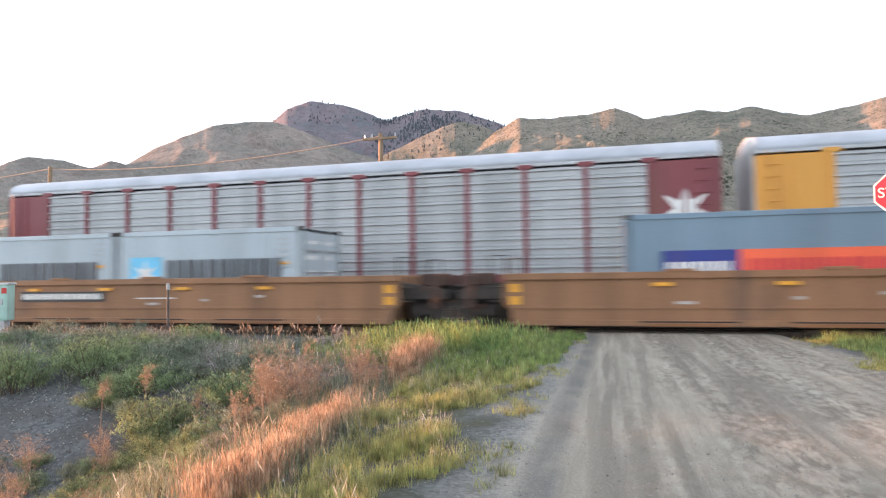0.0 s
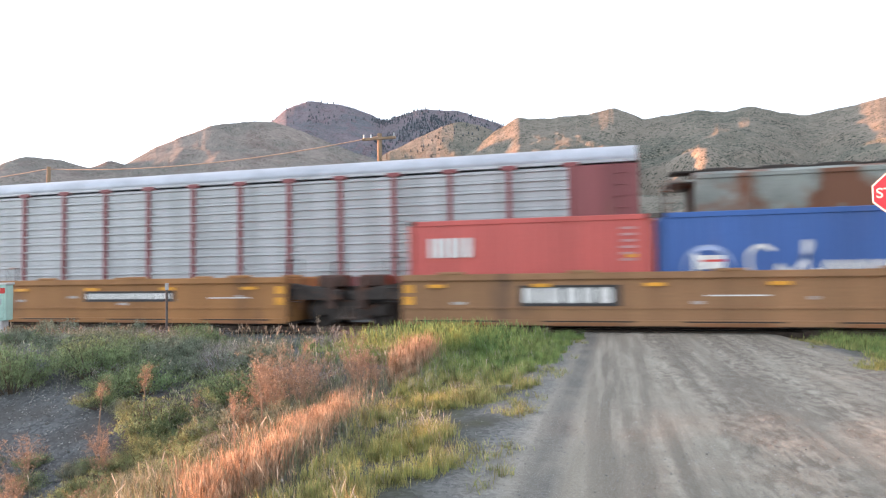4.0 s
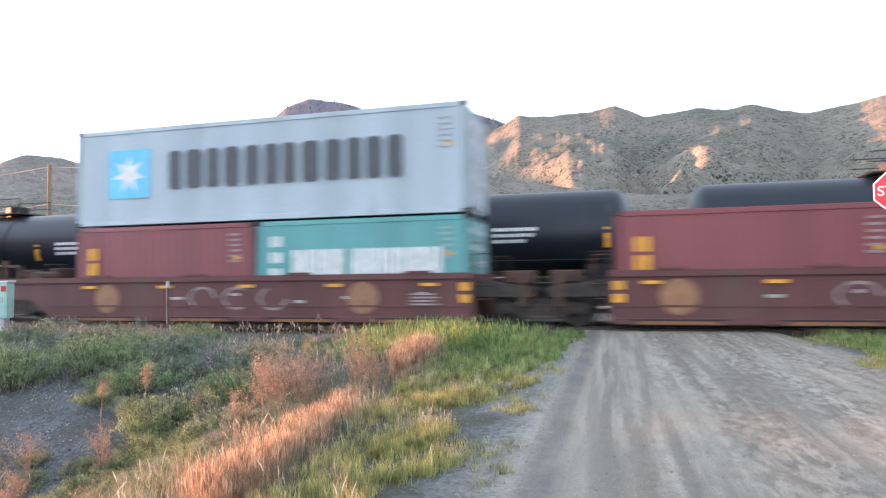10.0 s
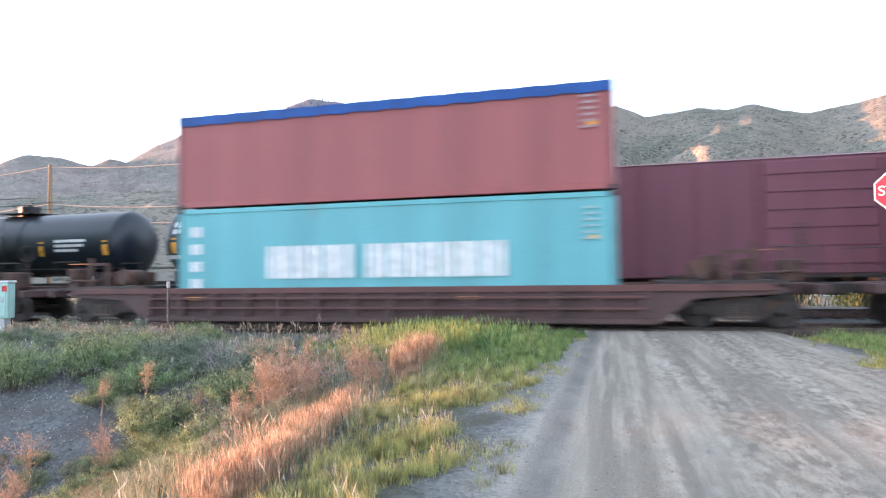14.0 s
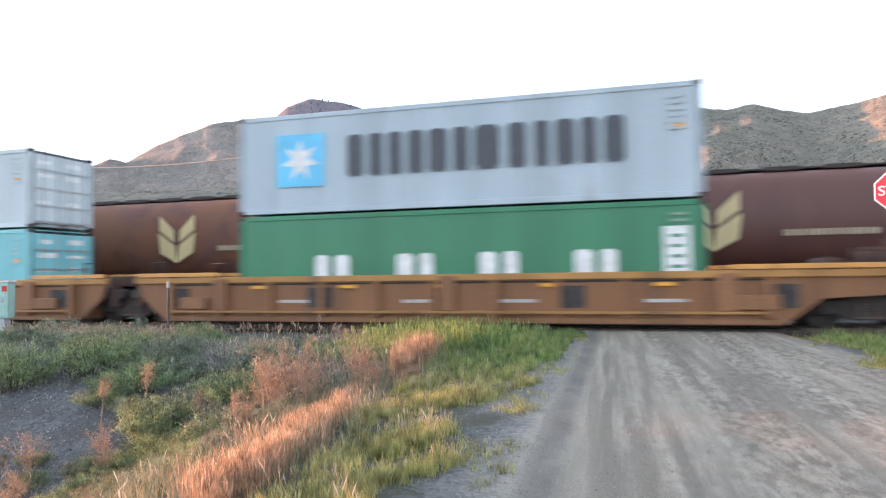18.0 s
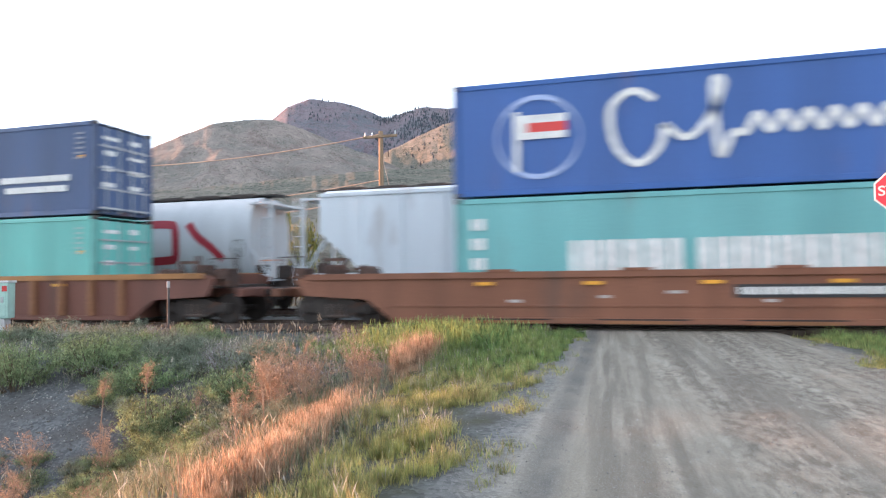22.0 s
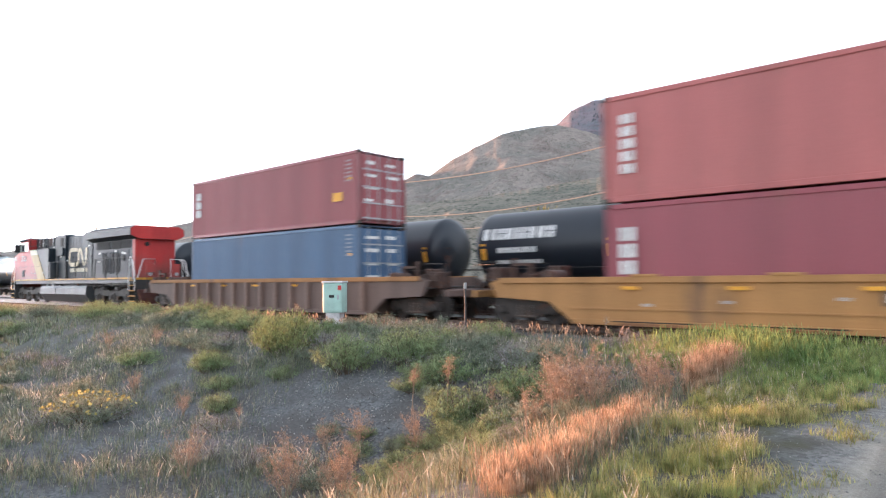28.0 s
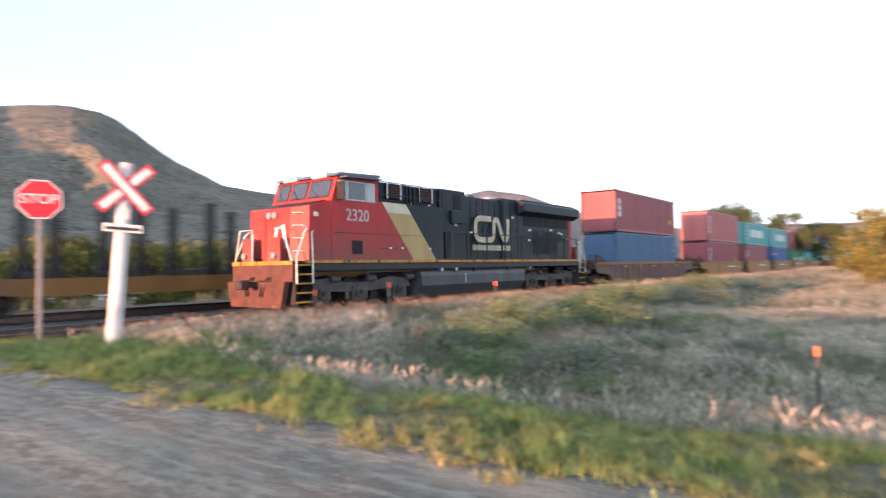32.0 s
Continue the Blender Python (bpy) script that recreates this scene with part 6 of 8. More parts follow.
    part("radiator_top", Mesh().box(16.8, 19.8, -1.3, 1.3, 4.50, 4.55, 0.01), dark, c)
    for x0, x1 in ((14.5, 16.5), (16.7, 17.95), (18.0, 19.3)):
        part("air_intake", Mesh().box(x0, x1, -1.15, -1.12, 3.30, 3.76, 0.01), grill, c)
    for k, x in enumerate((15.55, 15.98, 16.6, 17.05, 17.5)):
        part("louvre_door", Mesh().box(x, x + 0.34, -1.15, -1.12, 1.95, 3.05 - 0.12 * (k == 1), 0.01), grill, c)
        part("door_frame", Mesh().box(x - 0.05, x, -1.16, -1.12, 1.85, 3.12, 0.005), dark, c)
    dp = part("access_door", Mesh().box(18.0, 19.0, -1.15, -1.12, 1.75, 3.2, 0.01), dark, c)
    part("door_wheel", Mesh().disc(18.4, -1.18, -1.15, 2.75, 0.18, 16), grill, dp)
    for x, z in ((18.15, 3.0), (18.45, 2.95), (14.9, 2.55), (14.95, 3.05), (13.3, 3.6), (17.25, 3.12), (19.15, 2.7), (9.75, 2.75), (8.6, 3.05)):
        part("notice", Mesh().box(x, x + 0.2, -1.175, -1.15, z, z + 0.1), WHITE, c)
    part("rear_panel", Mesh().box(19.5, 19.85, -1.14, 1.14, 1.6, 3.79, 0.02), red, c, "red end panel")
    part("wing_end", Mesh().prism([(y * 0.98, z) for y, z in rad], 20.12, 20.15, "x"), red, c, "red radiator end")
    part("rear_light", Mesh().tube([(19.84, -0.5, 3.5), (19.96, -0.5, 3.5)], 0.12, 12), BLACK, c)
    # walkway handrails
    for s in (-1, 1):
        part("handrail", Mesh().tube([(7.5, s * 1.48, 2.74), (19.9, s * 1.48, 2.74)], 0.022, 6), BLACK, c)
        for k in range(9):
            x = 7.55 + k * 1.53
            part("stanchion", Mesh().box(x - 0.035, x + 0.035, s * 1.48 - 0.02, s * 1.48 + 0.02, 1.55, 2.76), BLACK, c)
    # end steps
    for x0, x1, way in ((-0.2, 0.45, -1), (20.0, 20.7, 1)):
        for s in (-1, 1):
            st = part("step_well", Mesh().box(x0 - 0.05, x0, min(s * 1.05, s * 1.52), max(s * 1.05, s * 1.52), 0.25, 1.6).box(x1, x1 + 0.05, min(s * 1.05, s * 1.52), max(s * 1.05, s * 1.52), 0.25, 1.6).box(x0, x1, min(s * 1.0, s * 1.05), max(s * 1.0, s * 1.05), 0.25, 1.6), dark, c)
            for k in range(5):
                part("step", Mesh().box(x0, x1, min(s * 1.06, s * 1.55), max(s * 1.06, s * 1.55), 0.28 + k * 0.29, 0.33 + k * 0.29, 0.008), sill, st)
            for x in (x0, x1):
                lean = 0.35 * way if (x == x1) == (way > 0) else 0.0
                part("step_rail", Mesh().tube([(x, s * 1.54, 0.9), (x, s * 1.54, 1.7), (x - lean, s * 1.5, 2.5), (x - lean - 0.15 * way, s * 1.46, 2.62)], 0.028, 6), WHITE, c)
        xe = -0.35 if way < 0 else END
        part("end_plate", Mesh().box(xe, xe + 0.07, -w, w, 0.95, 1.6, 0.01), rusty if way < 0 else dark, c)
        for s in (-1, 1):
            part("end_board", Mesh().box(xe + way * 0.02, xe + way * 0.02 + 0.05, min(s * 0.45, s * 0.95), max(s * 0.45, s * 0.95), 1.6, 2.35, 0.01), red, c)
            part("end_rail", Mesh().tube([(xe, s * 0.45, 1.6), (xe, s * 0.45, 2.62), (xe, s * 1.1, 2.62), (xe + 0.05, s * 1.42, 1.6)], 0.024, 6), WHITE, c)
        part("end_stripe", Mesh().box(xe + (0.07 if way > 0 else -0.012), xe + (0.082 if way > 0 else 0), -w, w, 1.48, 1.6), sill, c)
        part("plow", Mesh().prism([(-1.45, 0.95), (1.45, 0.95), (1.25, 0.15), (-1.25, 0.15)], xe + way * 0.05, xe + way * 0.25, "x"), rusty, c, "rusty red snow plow")
        coupler(c, xe + way * 0.1, way)
        for y in (-0.75, 0.75):
            part("ditch_light", Mesh().tube([(xe + way * 0.02, y, 1.78), (xe + way * 0.14, y, 1.78)], 0.10, 12), GALV, c)
        for y in (-0.5, -0.35, 0.35, 0.5):
            part("air_hose", Mesh().tube([(xe, y, 1.1), (xe + way * 0.25, y, 0.85), (xe + way * 0.3, y * 0.8, 0.5)], 0.025, 5), BLACK, c)
    # fuel tank and pipes
    tank = [(-1.42, 1.16), (-1.5, 1.0), (-1.5, 0.62), (-1.2, 0.14), (1.2, 0.14), (1.5, 0.62), (1.5, 1.0), (1.42, 1.16)]
    part("fuel_tank", Mesh().prism(tank, 5.95, 13.9, "x"), mat("grey_tank_paint", (0.06, 0.066, 0.072, 1), 0.5, 0, 0.75, 1.5, 30, 0.05, (0.10, 0.09, 0.08, 1), 0.6, True), c)
    part("sight_gauge", Mesh().box(8.85, 8.9, -1.53, -1.49, 0.68, 1.05), GALV, c)
    for z in (1.22, 1.30):
        part("air_pipe", Mesh().tube([(5.7, -1.35, z), (14.2, -1.35, z)], 0.035, 6), STEEL, c)
    for x in (7.2, 8.2, 9.6, 12.4):
        part("filler_cap", Mesh().box(x, x + 0.16, -1.5, -1.3, 1.16, 1.30, 0.01), GALV if x < 9 else STEEL, c)
    for x0 in (13.95, 14.7, 15.6, 17.3, 18.6):
        part("sand_pipe", Mesh().tube([(x0, -1.42, 1.28), (x0 + 0.2, -1.45, 1.12), (x0 + 0.7, -1.42, 1.18), (x0 + 0.95, -1.35, 0.9)], 0.03, 6), STEEL, c)
    # trucks
    grey = mat("dusty_truck_steel", (0.095, 0.085, 0.078, 1), 0.75, 0.1, 0.6, 3, 40, 0.25)
    for axles in ((1.02, 2.77, 4.87), (15.17, 17.2, 19.15)):
        t = part("truck", Mesh().box(axles[0] - 0.3, axles[2] + 0.3, -0.5, 0.5, 0.62, 0.95, 0.03), STEEL, c)
        a, b = axles[0] - 0.75, axles[2] + 0.75
        for s in (-1, 1):
            o = [(a, 0.62), (a + 0.2, 0.95), (axles[0] + 0.4, 1.02), (axles[1] - 0.6, 0.86), (axles[1] + 0.6, 0.86), (axles[2] - 0.4, 1.02), (b - 0.2, 0.95), (b, 0.62), (b - 0.4, 0.60), (axles[1] + 0.5, 0.55), (axles[1] - 0.5, 0.55), (a + 0.4, 0.60)]
            y = s * 1.12
            part("side_frame", Mesh().prism(o, y - 0.08, y + 0.08), grey, t)
            for x in axles:
                bit = Mesh().prism([(x - 0.34, 0.22), (x - 0.26, 0.72), (x + 0.26, 0.72), (x + 0.34, 0.22)], y + s * 0.06 - 0.08, y + s * 0.06 + 0.08)
                bit.disc(x, min(y + s * 0.1, y + s * 0.24), max(y + s * 0.1, y + s * 0.24), 0.52, 0.17, 14)
                part("axle_box", bit, grey, t)
                part("axle_cap", Mesh().disc(x, min(y + s * 0.24, y + s * 0.27), max(y + s * 0.24, y + s * 0.27), 0.52, 0.09, 10), BLACK, t)
                for q in (-0.45, 0.45):
                    part("coil_spring", Mesh().tube([(x + q, y, 0.28), (x + q, y, 0.62)], 0.09, 8), RAIL, t)
                part("brake_cylinder", Mesh().tube([(x + 0.45, y + s * 0.1, 0.98), (x + 0.85, y + s * 0.1, 0.98)], 0.11, 8), grey, t)
        for x in axles:
            put("wheelset", shared("drive_wheelset", lambda: wheelset(0.52), STEEL), t, (x, 0, 0.52))
    return c


loco = locomotive()


NEAR_V, FAR_V = 17.233, -15.73
MOVING = []
MAROON, TEAL, SKYG, GREEN, NAVY, ROYAL, RED = "8a4a4e", "619a98", "a9b4ba", "3f7a58", "3a4f76", "375c9c", "b5534e"
LIGHTTEAL, MINT, GREY, BLUEGREY = "69a6aa", "69b0a6", "b9c2c4", "6f8494"
# left end of each load at the clip's start, car kind, car paint, joined (front, back), lower loads, top of lower, upper load, top of upper
T2 = 6.058
STACKS = [
    (0.21, "smooth", "8f6a4c", 1, 0, [(12.19, BLUEGREY, "panels")], 2.73, None, 0),
    (-20.39, "smooth", "8f6a4c", 0, 1, [(T2, SKYG, "star"), (T2, SKYG, "star")], 2.75, None, 0),
    (-42.61, "smooth", "946e58", 1, 0, [(T2, NAVY, "yellowbar"), (T2, "b2bcc2", "star")], 2.82, ("6a9fa1", "wide"), 5.43),
    (-58.45, "smooth", "94704e", 0, 0, [(T2, "b0bac0", "star"), (T2, "b0bac0", "star")], 2.87, ("669b9c", "wide"), 5.41),
    (-74.06, "smooth", "94704e", 0, 0, [(T2, "b8564f", "cornerbox"), (T2, ROYAL, "script")], 2.75, None, 0),
    (-89.75, "smooth", "9a6e40", 0, 0, [], 0, None, 0),
    (-105.4, "smooth", "9a6e40", 0, 1, [], 0, None, 0),
    (-125.38, "smooth", "603d3b", 1, 0, [(T2, TEAL, "wide"), (T2, "93494f", "disc")], 2.79, None, 0),
    (-141.02, "smooth", "603d3b", 0, 0, [(T2, "93494f", "disc"), (T2, GREEN, "spaced")], 2.77, None, 0),
    (-156.57, "smooth", "603d3b", 0, 0, [(T2, "78a6b4", "wide"), (T2, GREEN, "spaced")], 2.78, None, 0),
    (-172.34, "smooth", "603d3b", 0, 0, [(T2, "7c4145", "yellowcol"), (T2, TEAL, "wide")], 2.78, None, 0),
    (-188.06, "smooth", "603d3b", 0, 1, [(T2, "7c4145", "yellowcol"), (T2, TEAL, "wide")], 2.86, (SKYG, "star"), 5.77),
    (-209.49, "low", "54403d", 1, 1, [(T2, LIGHTTEAL, "wide"), (T2, "3a639f", "redword")], 2.97, ("a0564d", "column"), 5.83),
    (-231.41, "low", "54403d", 1, 1, [(12.19, MAROON, "column3")], 3.34, ("9a5450", "tarp"), 5.94),
    (-253.41, "low", "54403d", 1, 1, [(12.19, LIGHTTEAL, "wide")], 3.28, ("92504e", "tarp"), 5.95),
    (-275.51, "low", "54403d", 1, 1, [(12.19, GREEN, "spaced")], 2.94, ("5f9a86", "cornerbox"), 5.88),
    (-297.13, "low", "54403d", 1, 1, [(12.19, LIGHTTEAL, "plate")], 3.30, ("a85457", "cornerbox"), 5.89),
    (-320.35, "flanged", "876040", 1, 0, [(12.19, GREEN, "spaced")], 3.0, (SKYG, "star"), 5.78),
    (-339.89, "flanged", "876040", 0, 0, [(12.19, "7fbcc0", "wide")], 2.93, (GREY, "star2"), 5.46),
    (-359.40, "flanged", "876040", 0, 1, [(12.19, GREEN, "spaced")], 3.13, (NAVY, "arcs"), 6.06),
    (-383.06, "smooth", "80553f", 1, 1, [(12.19, "6ca6a6", "wide")], 3.22, (ROYAL, "script"), 6.12),
    (-406.39, "ribbed", "70493c", 1, 1, [(12.19, MINT, "plate")], 3.25, (NAVY, "arcs"), 6.15),
    (-427.84, "smooth", "ac7e4a", 1, 0, [(12.19, MINT, "plate")], 2.90, ("455a7c", "corner"), 5.78),
    (-443.48, "smooth", "ac7e4a", 0, 0, [(12.19, GREEN, "spaced")], 3.05, (MAROON, "column3"), 5.96),
    (-458.92, "smooth", "a27646", 0, 0, [(12.19, "3b5588", "yellowbar")], 3.14, (TEAL, "wide"), 5.75),
    (-474.62, "smooth", "ac7e4a", 0, 0, [(12.19, MAROON, "column3")], 3.22, (TEAL, "wide"), 5.80),
    (-490.23, "smooth", "ac7e4a", 0, 1, [(12.19, "8c464e", "column3")], 3.28, ("a8605c", "column"), 6.17),
    (-512.11, "ribbed", "6d5a52", 1, 1, [(12.19, "45607f", "plain")], 3.40, ("8e494d", "column3"), 6.18),
]
COLOUR_WORDS = {MAROON: "maroon", "7c4145": "maroon", "93494f": "maroon", "8e494d": "maroon", "8c464e": "maroon", "92504e": "maroon", "9a5450": "brick red", TEAL: "teal", "6a9fa1": "teal", "669b9c": "teal", "6ca6a6": "teal", SKYG: "pale grey", "b2bcc2": "pale grey", "b0bac0": "pale grey", GREEN: "dark green", "5f9a86": "faded green", NAVY: "navy blue", "455a7c": "slate blue", "3b5588": "dark blue", ROYAL: "royal blue", "3a639f": "bright blue", "45607f": "steel blue",
                LIGHTTEAL: "light turquoise", "78a6b4": "pale blue", "7fbcc0": "light turquoise", MINT: "mint green", GREY: "weathered grey", BLUEGREY: "blue-grey", "b8564f": "red", "a85457": "faded red", "a0564d": "rust red", "a8605c": "faded red", "8e4a50": "maroon"}
STYLE_WORDS = {"star": "a white star panel", "star2": "a white star panel", "wide": "wide white letter blocks", "spaced": "spaced white letter blocks", "arcs": "white lettering and two swooshes", "script": "a white script line", "tarp": "a blue tarpaulin roof", "panels": "blue and orange panels",
               "column": "a white sign column", "column3": "three stacked white signs", "plate": "a tall white number panel", "corner": "a small white corner mark", "cornerbox": "a small white corner mark", "disc": "a round blue emblem", "yellowcol": "a yellow column mark", "yellowbar": "a yellow name bar", "redword": "a red and white name", "plain": "no large marking"}
CAR_WORDS = {"smooth": "smooth-sided", "ribbed": "ribbed", "flanged": "heavy-posted", "low": "low dark"}
for i, (x0, kind, carcol, front, back, lower, z_low, upper, z_up) in enumerate(STACKS):
    tone = {"8f6a4c": "tan", "946e58": "tan", "94704e": "tan", "9a6e40": "yellow-brown", "603d3b": "maroon", "54403d": "grey-brown", "876040": "rusty yellow", "80553f": "brown", "70493c": "rusty brown", "ac7e4a": "yellow", "a27646": "yellow", "6d5a52": "grey-brown"}[carcol]
    ahead = (STACKS[i - 1][0] - x0 - 12.19) / 2 if i else 5.0
    behind = (x0 - STACKS[i + 1][0] - 12.19) / 2 if i + 1 < len(STACKS) else 5.2
    car = well_car(kind, carcol, tone + " " + CAR_WORDS[kind] + " well car " + ("carrying containers" if lower else "running empty"), front, back, ahead, behind, seed=i * 3 + 1)
    tagged(car, group="well cars of the container train")
    MOVING.append((car, x0, NEAR_Y, 0.0, NEAR_V))
    x = x0
    for k, (L, hexcol, style) in enumerate(lower):
        H = 2.591 if (L < 8 or z_low < 3.1) else 2.896
        ob = container(L, H, hexcol, COLOUR_WORDS[hexcol] + (" twenty-foot" if L < 8 else " forty-foot") + " container with " + STYLE_WORDS[style], style, i * 11 + k)
        tagged(ob, group="containers on the train")
        MOVING.append((ob, x, NEAR_Y, z_low - H, NEAR_V))
        x += L + 0.074
    if upper:
        hexcol, style = upper
        ob = container(12.19, z_up - z_low - 0.03, hexcol, COLOUR_WORDS[hexcol] + " container on top with " + STYLE_WORDS[style], style, i * 11 + 5 + (1 if hexcol == NAVY and x0 < -400 else 0) * ((i * 11 + 5) % 2 == 0), tarp=style == "tarp")
        tagged(ob, group="containers on the train")
        MOVING.append((ob, x0, NEAR_Y, z_low + 0.03, NEAR_V))

FD = 21.4
PROC = "black tank car with white name blocks and yellow plates"
TANK = "plain black tank car with a manway platform"
RAKE = [
    (-1.19, 0.165, lambda L: autorack(L, "7a3f44", "silver autorack with maroon posts and ends", 12, "plate", 1)),
    (0.185, 1.56, lambda L: autorack(L, "c8913c", "silver autorack with yellow posts and a shield emblem", 10, "shield", 2)),
    (1.60, 2.99, lambda L: autorack(L, "80494a", "silver autorack with dull red posts and ends", 12, "none", 3)),
    (3.00, 3.92, lambda L: hopper(L, "8f938c", "grey covered hopper with large rust patches", "plain", 4.72, 5, rusty=True)),
    (3.91, 4.79, lambda L: hopper(L, "93b4c6", "pale blue covered hopper with a black name and sloped ends", "word", 4.8, 6)),
    (4.80, 5.69, lambda L: tank_car(L, TANK, seed=1)),
    (5.69, 6.55, lambda L: tank_car(L, TANK, seed=2)),
    (6.55, 7.42, lambda L: tank_car(L, TANK, seed=3)),
    (7.42, 8.08, lambda L: tank_car(L, TANK, r=1.38, seed=4)),
    (8.08, 8.76, lambda L: tank_car(L, TANK, r=1.38, seed=5)),
    (8.76, 9.42, lambda L: tank_car(L, PROC, True, r=1.38, seed=6)),
    (9.42, 10.05, lambda L: tank_car(L, PROC, True, r=1.38, seed=7)),
    (10.05, 11.09, lambda L: box_car(L, "6c3f4a", "long maroon boxcar with white markings")),
    (11.09, 12.0, lambda L: hopper(L, "b9bfc4", "pale grey covered hopper with sloped ends", "none", 4.65, 8)),
    (12.0, 12.87, lambda L: hopper(L, "6b4a40", "rust brown cylindrical hopper with a grain emblem", "wheat", 4.6, 9, rusty=True, round_side=True)),
    (12.88, 13.82, lambda L: hopper(L, "5d3d35", "dark brown cylindrical hopper with a grain emblem", "wheat", 4.6, 10, round_side=True)),
    (13.80, 14.72, lambda L: hopper(L, "87919f", "blue-grey covered hopper with a black ribbon emblem", "ribbon_black", 4.65, 11)),
    (14.70, 15.60, lambda L: hopper(L, "bfc5c9", "white covered hopper with a red ribbon emblem", "ribbon_red", 4.6, 12, round_side=True)),
    (15.62, 16.49, lambda L: hopper(L, "ccd3d8", "light grey covered hopper with sloped ends", "none", 4.65, 13)),
    (16.48, 17.56, lambda L: tank_car(L, PROC, True, seed=8)),
    (17.56, 18.63, lambda L: tank_car(L, TANK, seed=9)),
    (18.64, 19.75, lambda L: tank_car(L, TANK, seed=10)),
    (19.75, 20.82, lambda L: tank_car(L, PROC, True, seed=11)),
    (20.83, 21.88, lambda L: tank_car(L, TANK, seed=12)),
    (21.88, 22.80, lambda L: tank_car(L, PROC, True, seed=13)),
    (22.84, 23.72, lambda L: stake_flat(L, "yellow flat car with tall black stakes")),
    (23.73, 24.62, lambda L: stake_flat(L, "yellow flat car with tall black stakes")),
    (24.63, 25.52, lambda L: stake_flat(L, "yellow flat car with tall black stakes")),
]
for a, b, make in RAKE:
    car = tagged(make((b - a) * FD), group="cars of the far train")
    MOVING.append((car, a * FD, FAR_Y, 0.0, FAR_V))


MOVING.append((loco, -538.38, NEAR_Y, 0.0, NEAR_V))


def ground_at(x, y):
    return float(ground_z(np.array([x]), np.array([y]))[0])


def stop_sign(x, y, turn):
    """A red octagon with white rim and word on a square steel post."""
    c = thing("stop_sign", "red octagonal stop sign on a grey steel post", "road sign", at=(x, y, ground_at(x, y)), turn=turn)
    part("post", Mesh().box(-0.045, 0.045, -0.02, 0.05, -0.3, 3.1, 0.006), mat("galvanised_post", (0.26, 0.26, 0.27, 1), 0.5, 0.4, 0.8, 5, 50, 0.05), c)
    o = lambda r: [(r * math.cos(radians(22.5 + 45 * k)) / math.cos(radians(22.5)), 2.93 + r * math.sin(radians(22.5 + 45 * k)) / math.cos(radians(22.5))) for k in range(8)]
    plate = part("sign_plate", Mesh().prism(o(0.385), -0.045, -0.025), WHITE, c)
    part("red_face", Mesh().prism(o(0.355), -0.049, -0.045), mat("sign_red", rgb("c02a38"), 0.4, 0, 0.9, 5, 60, 0), plate)
    text_mesh("stop_word", "STOP", 0.27, WHITE, plate, pose(0, -0.055, 2.93))
    return c


def crossbuck(x, y, turn, h=3.6, back=False):
    """A white post with crossed boards edged in red and a small plate."""
    c = thing("crossing_sign", "white railway crossing sign with red-edged crossed boards" if not back else "railway crossing sign seen from its plain back", "road sign", at=(x, y, ground_at(x, y)), turn=turn)
    part("post", Mesh().tube([(0, 0, -0.4), (0, 0, 0.2), (0, 0, h)], [0.145, 0.14, 0.12], 16), mat("white_painted_post", (0.70, 0.68, 0.67, 1), 0.6, 0, 0.8, 2, 40, 0.05), c)
    red = mat("sign_red_edge", rgb("b8324a"), 0.5, 0, 0.9, 5, 60, 0)
    for a in (-45, 45):
        q = pose(0, -0.15 - (0.03 if a > 0 else 0), h - 0.5, 0, a, 0)
        b = part("crossed_board", Mesh().box(-0.62, 0.62, -0.012, 0.012, -0.115, 0.115), WHITE if back else red, c)
        b.matrix_basis = q
        if not back:
            part("white_face", Mesh().box(-0.56, 0.56, -0.017, -0.012, -0.07, 0.07), WHITE, b)
    part("small_plate", Mesh().box(-0.34, 0.34, -0.16, -0.14, h - 1.36, h - 1.2, 0.004), WHITE, c)
    bars = letters(Mesh(), -0.30, h - 1.32, 0.6, 0.06, 12, 0.3, 5, y=-0.162)
    part("writing_bars", bars, BLACK, c)
    part("track_count_plate", Mesh().box(-0.09, 0.09, -0.15, -0.13, h - 1.1, h - 0.9), WHITE, c)
    return c


stop_sign(5.22, 13.9, -18)
lean = crossbuck(5.95, 12.45, -22)
lean.matrix_basis = lean.matrix_basis @ pose(0, 0, 0, 0, 4.0, 0)
crossbuck(-3.6, 27.6, 180, 3.0, back=True)


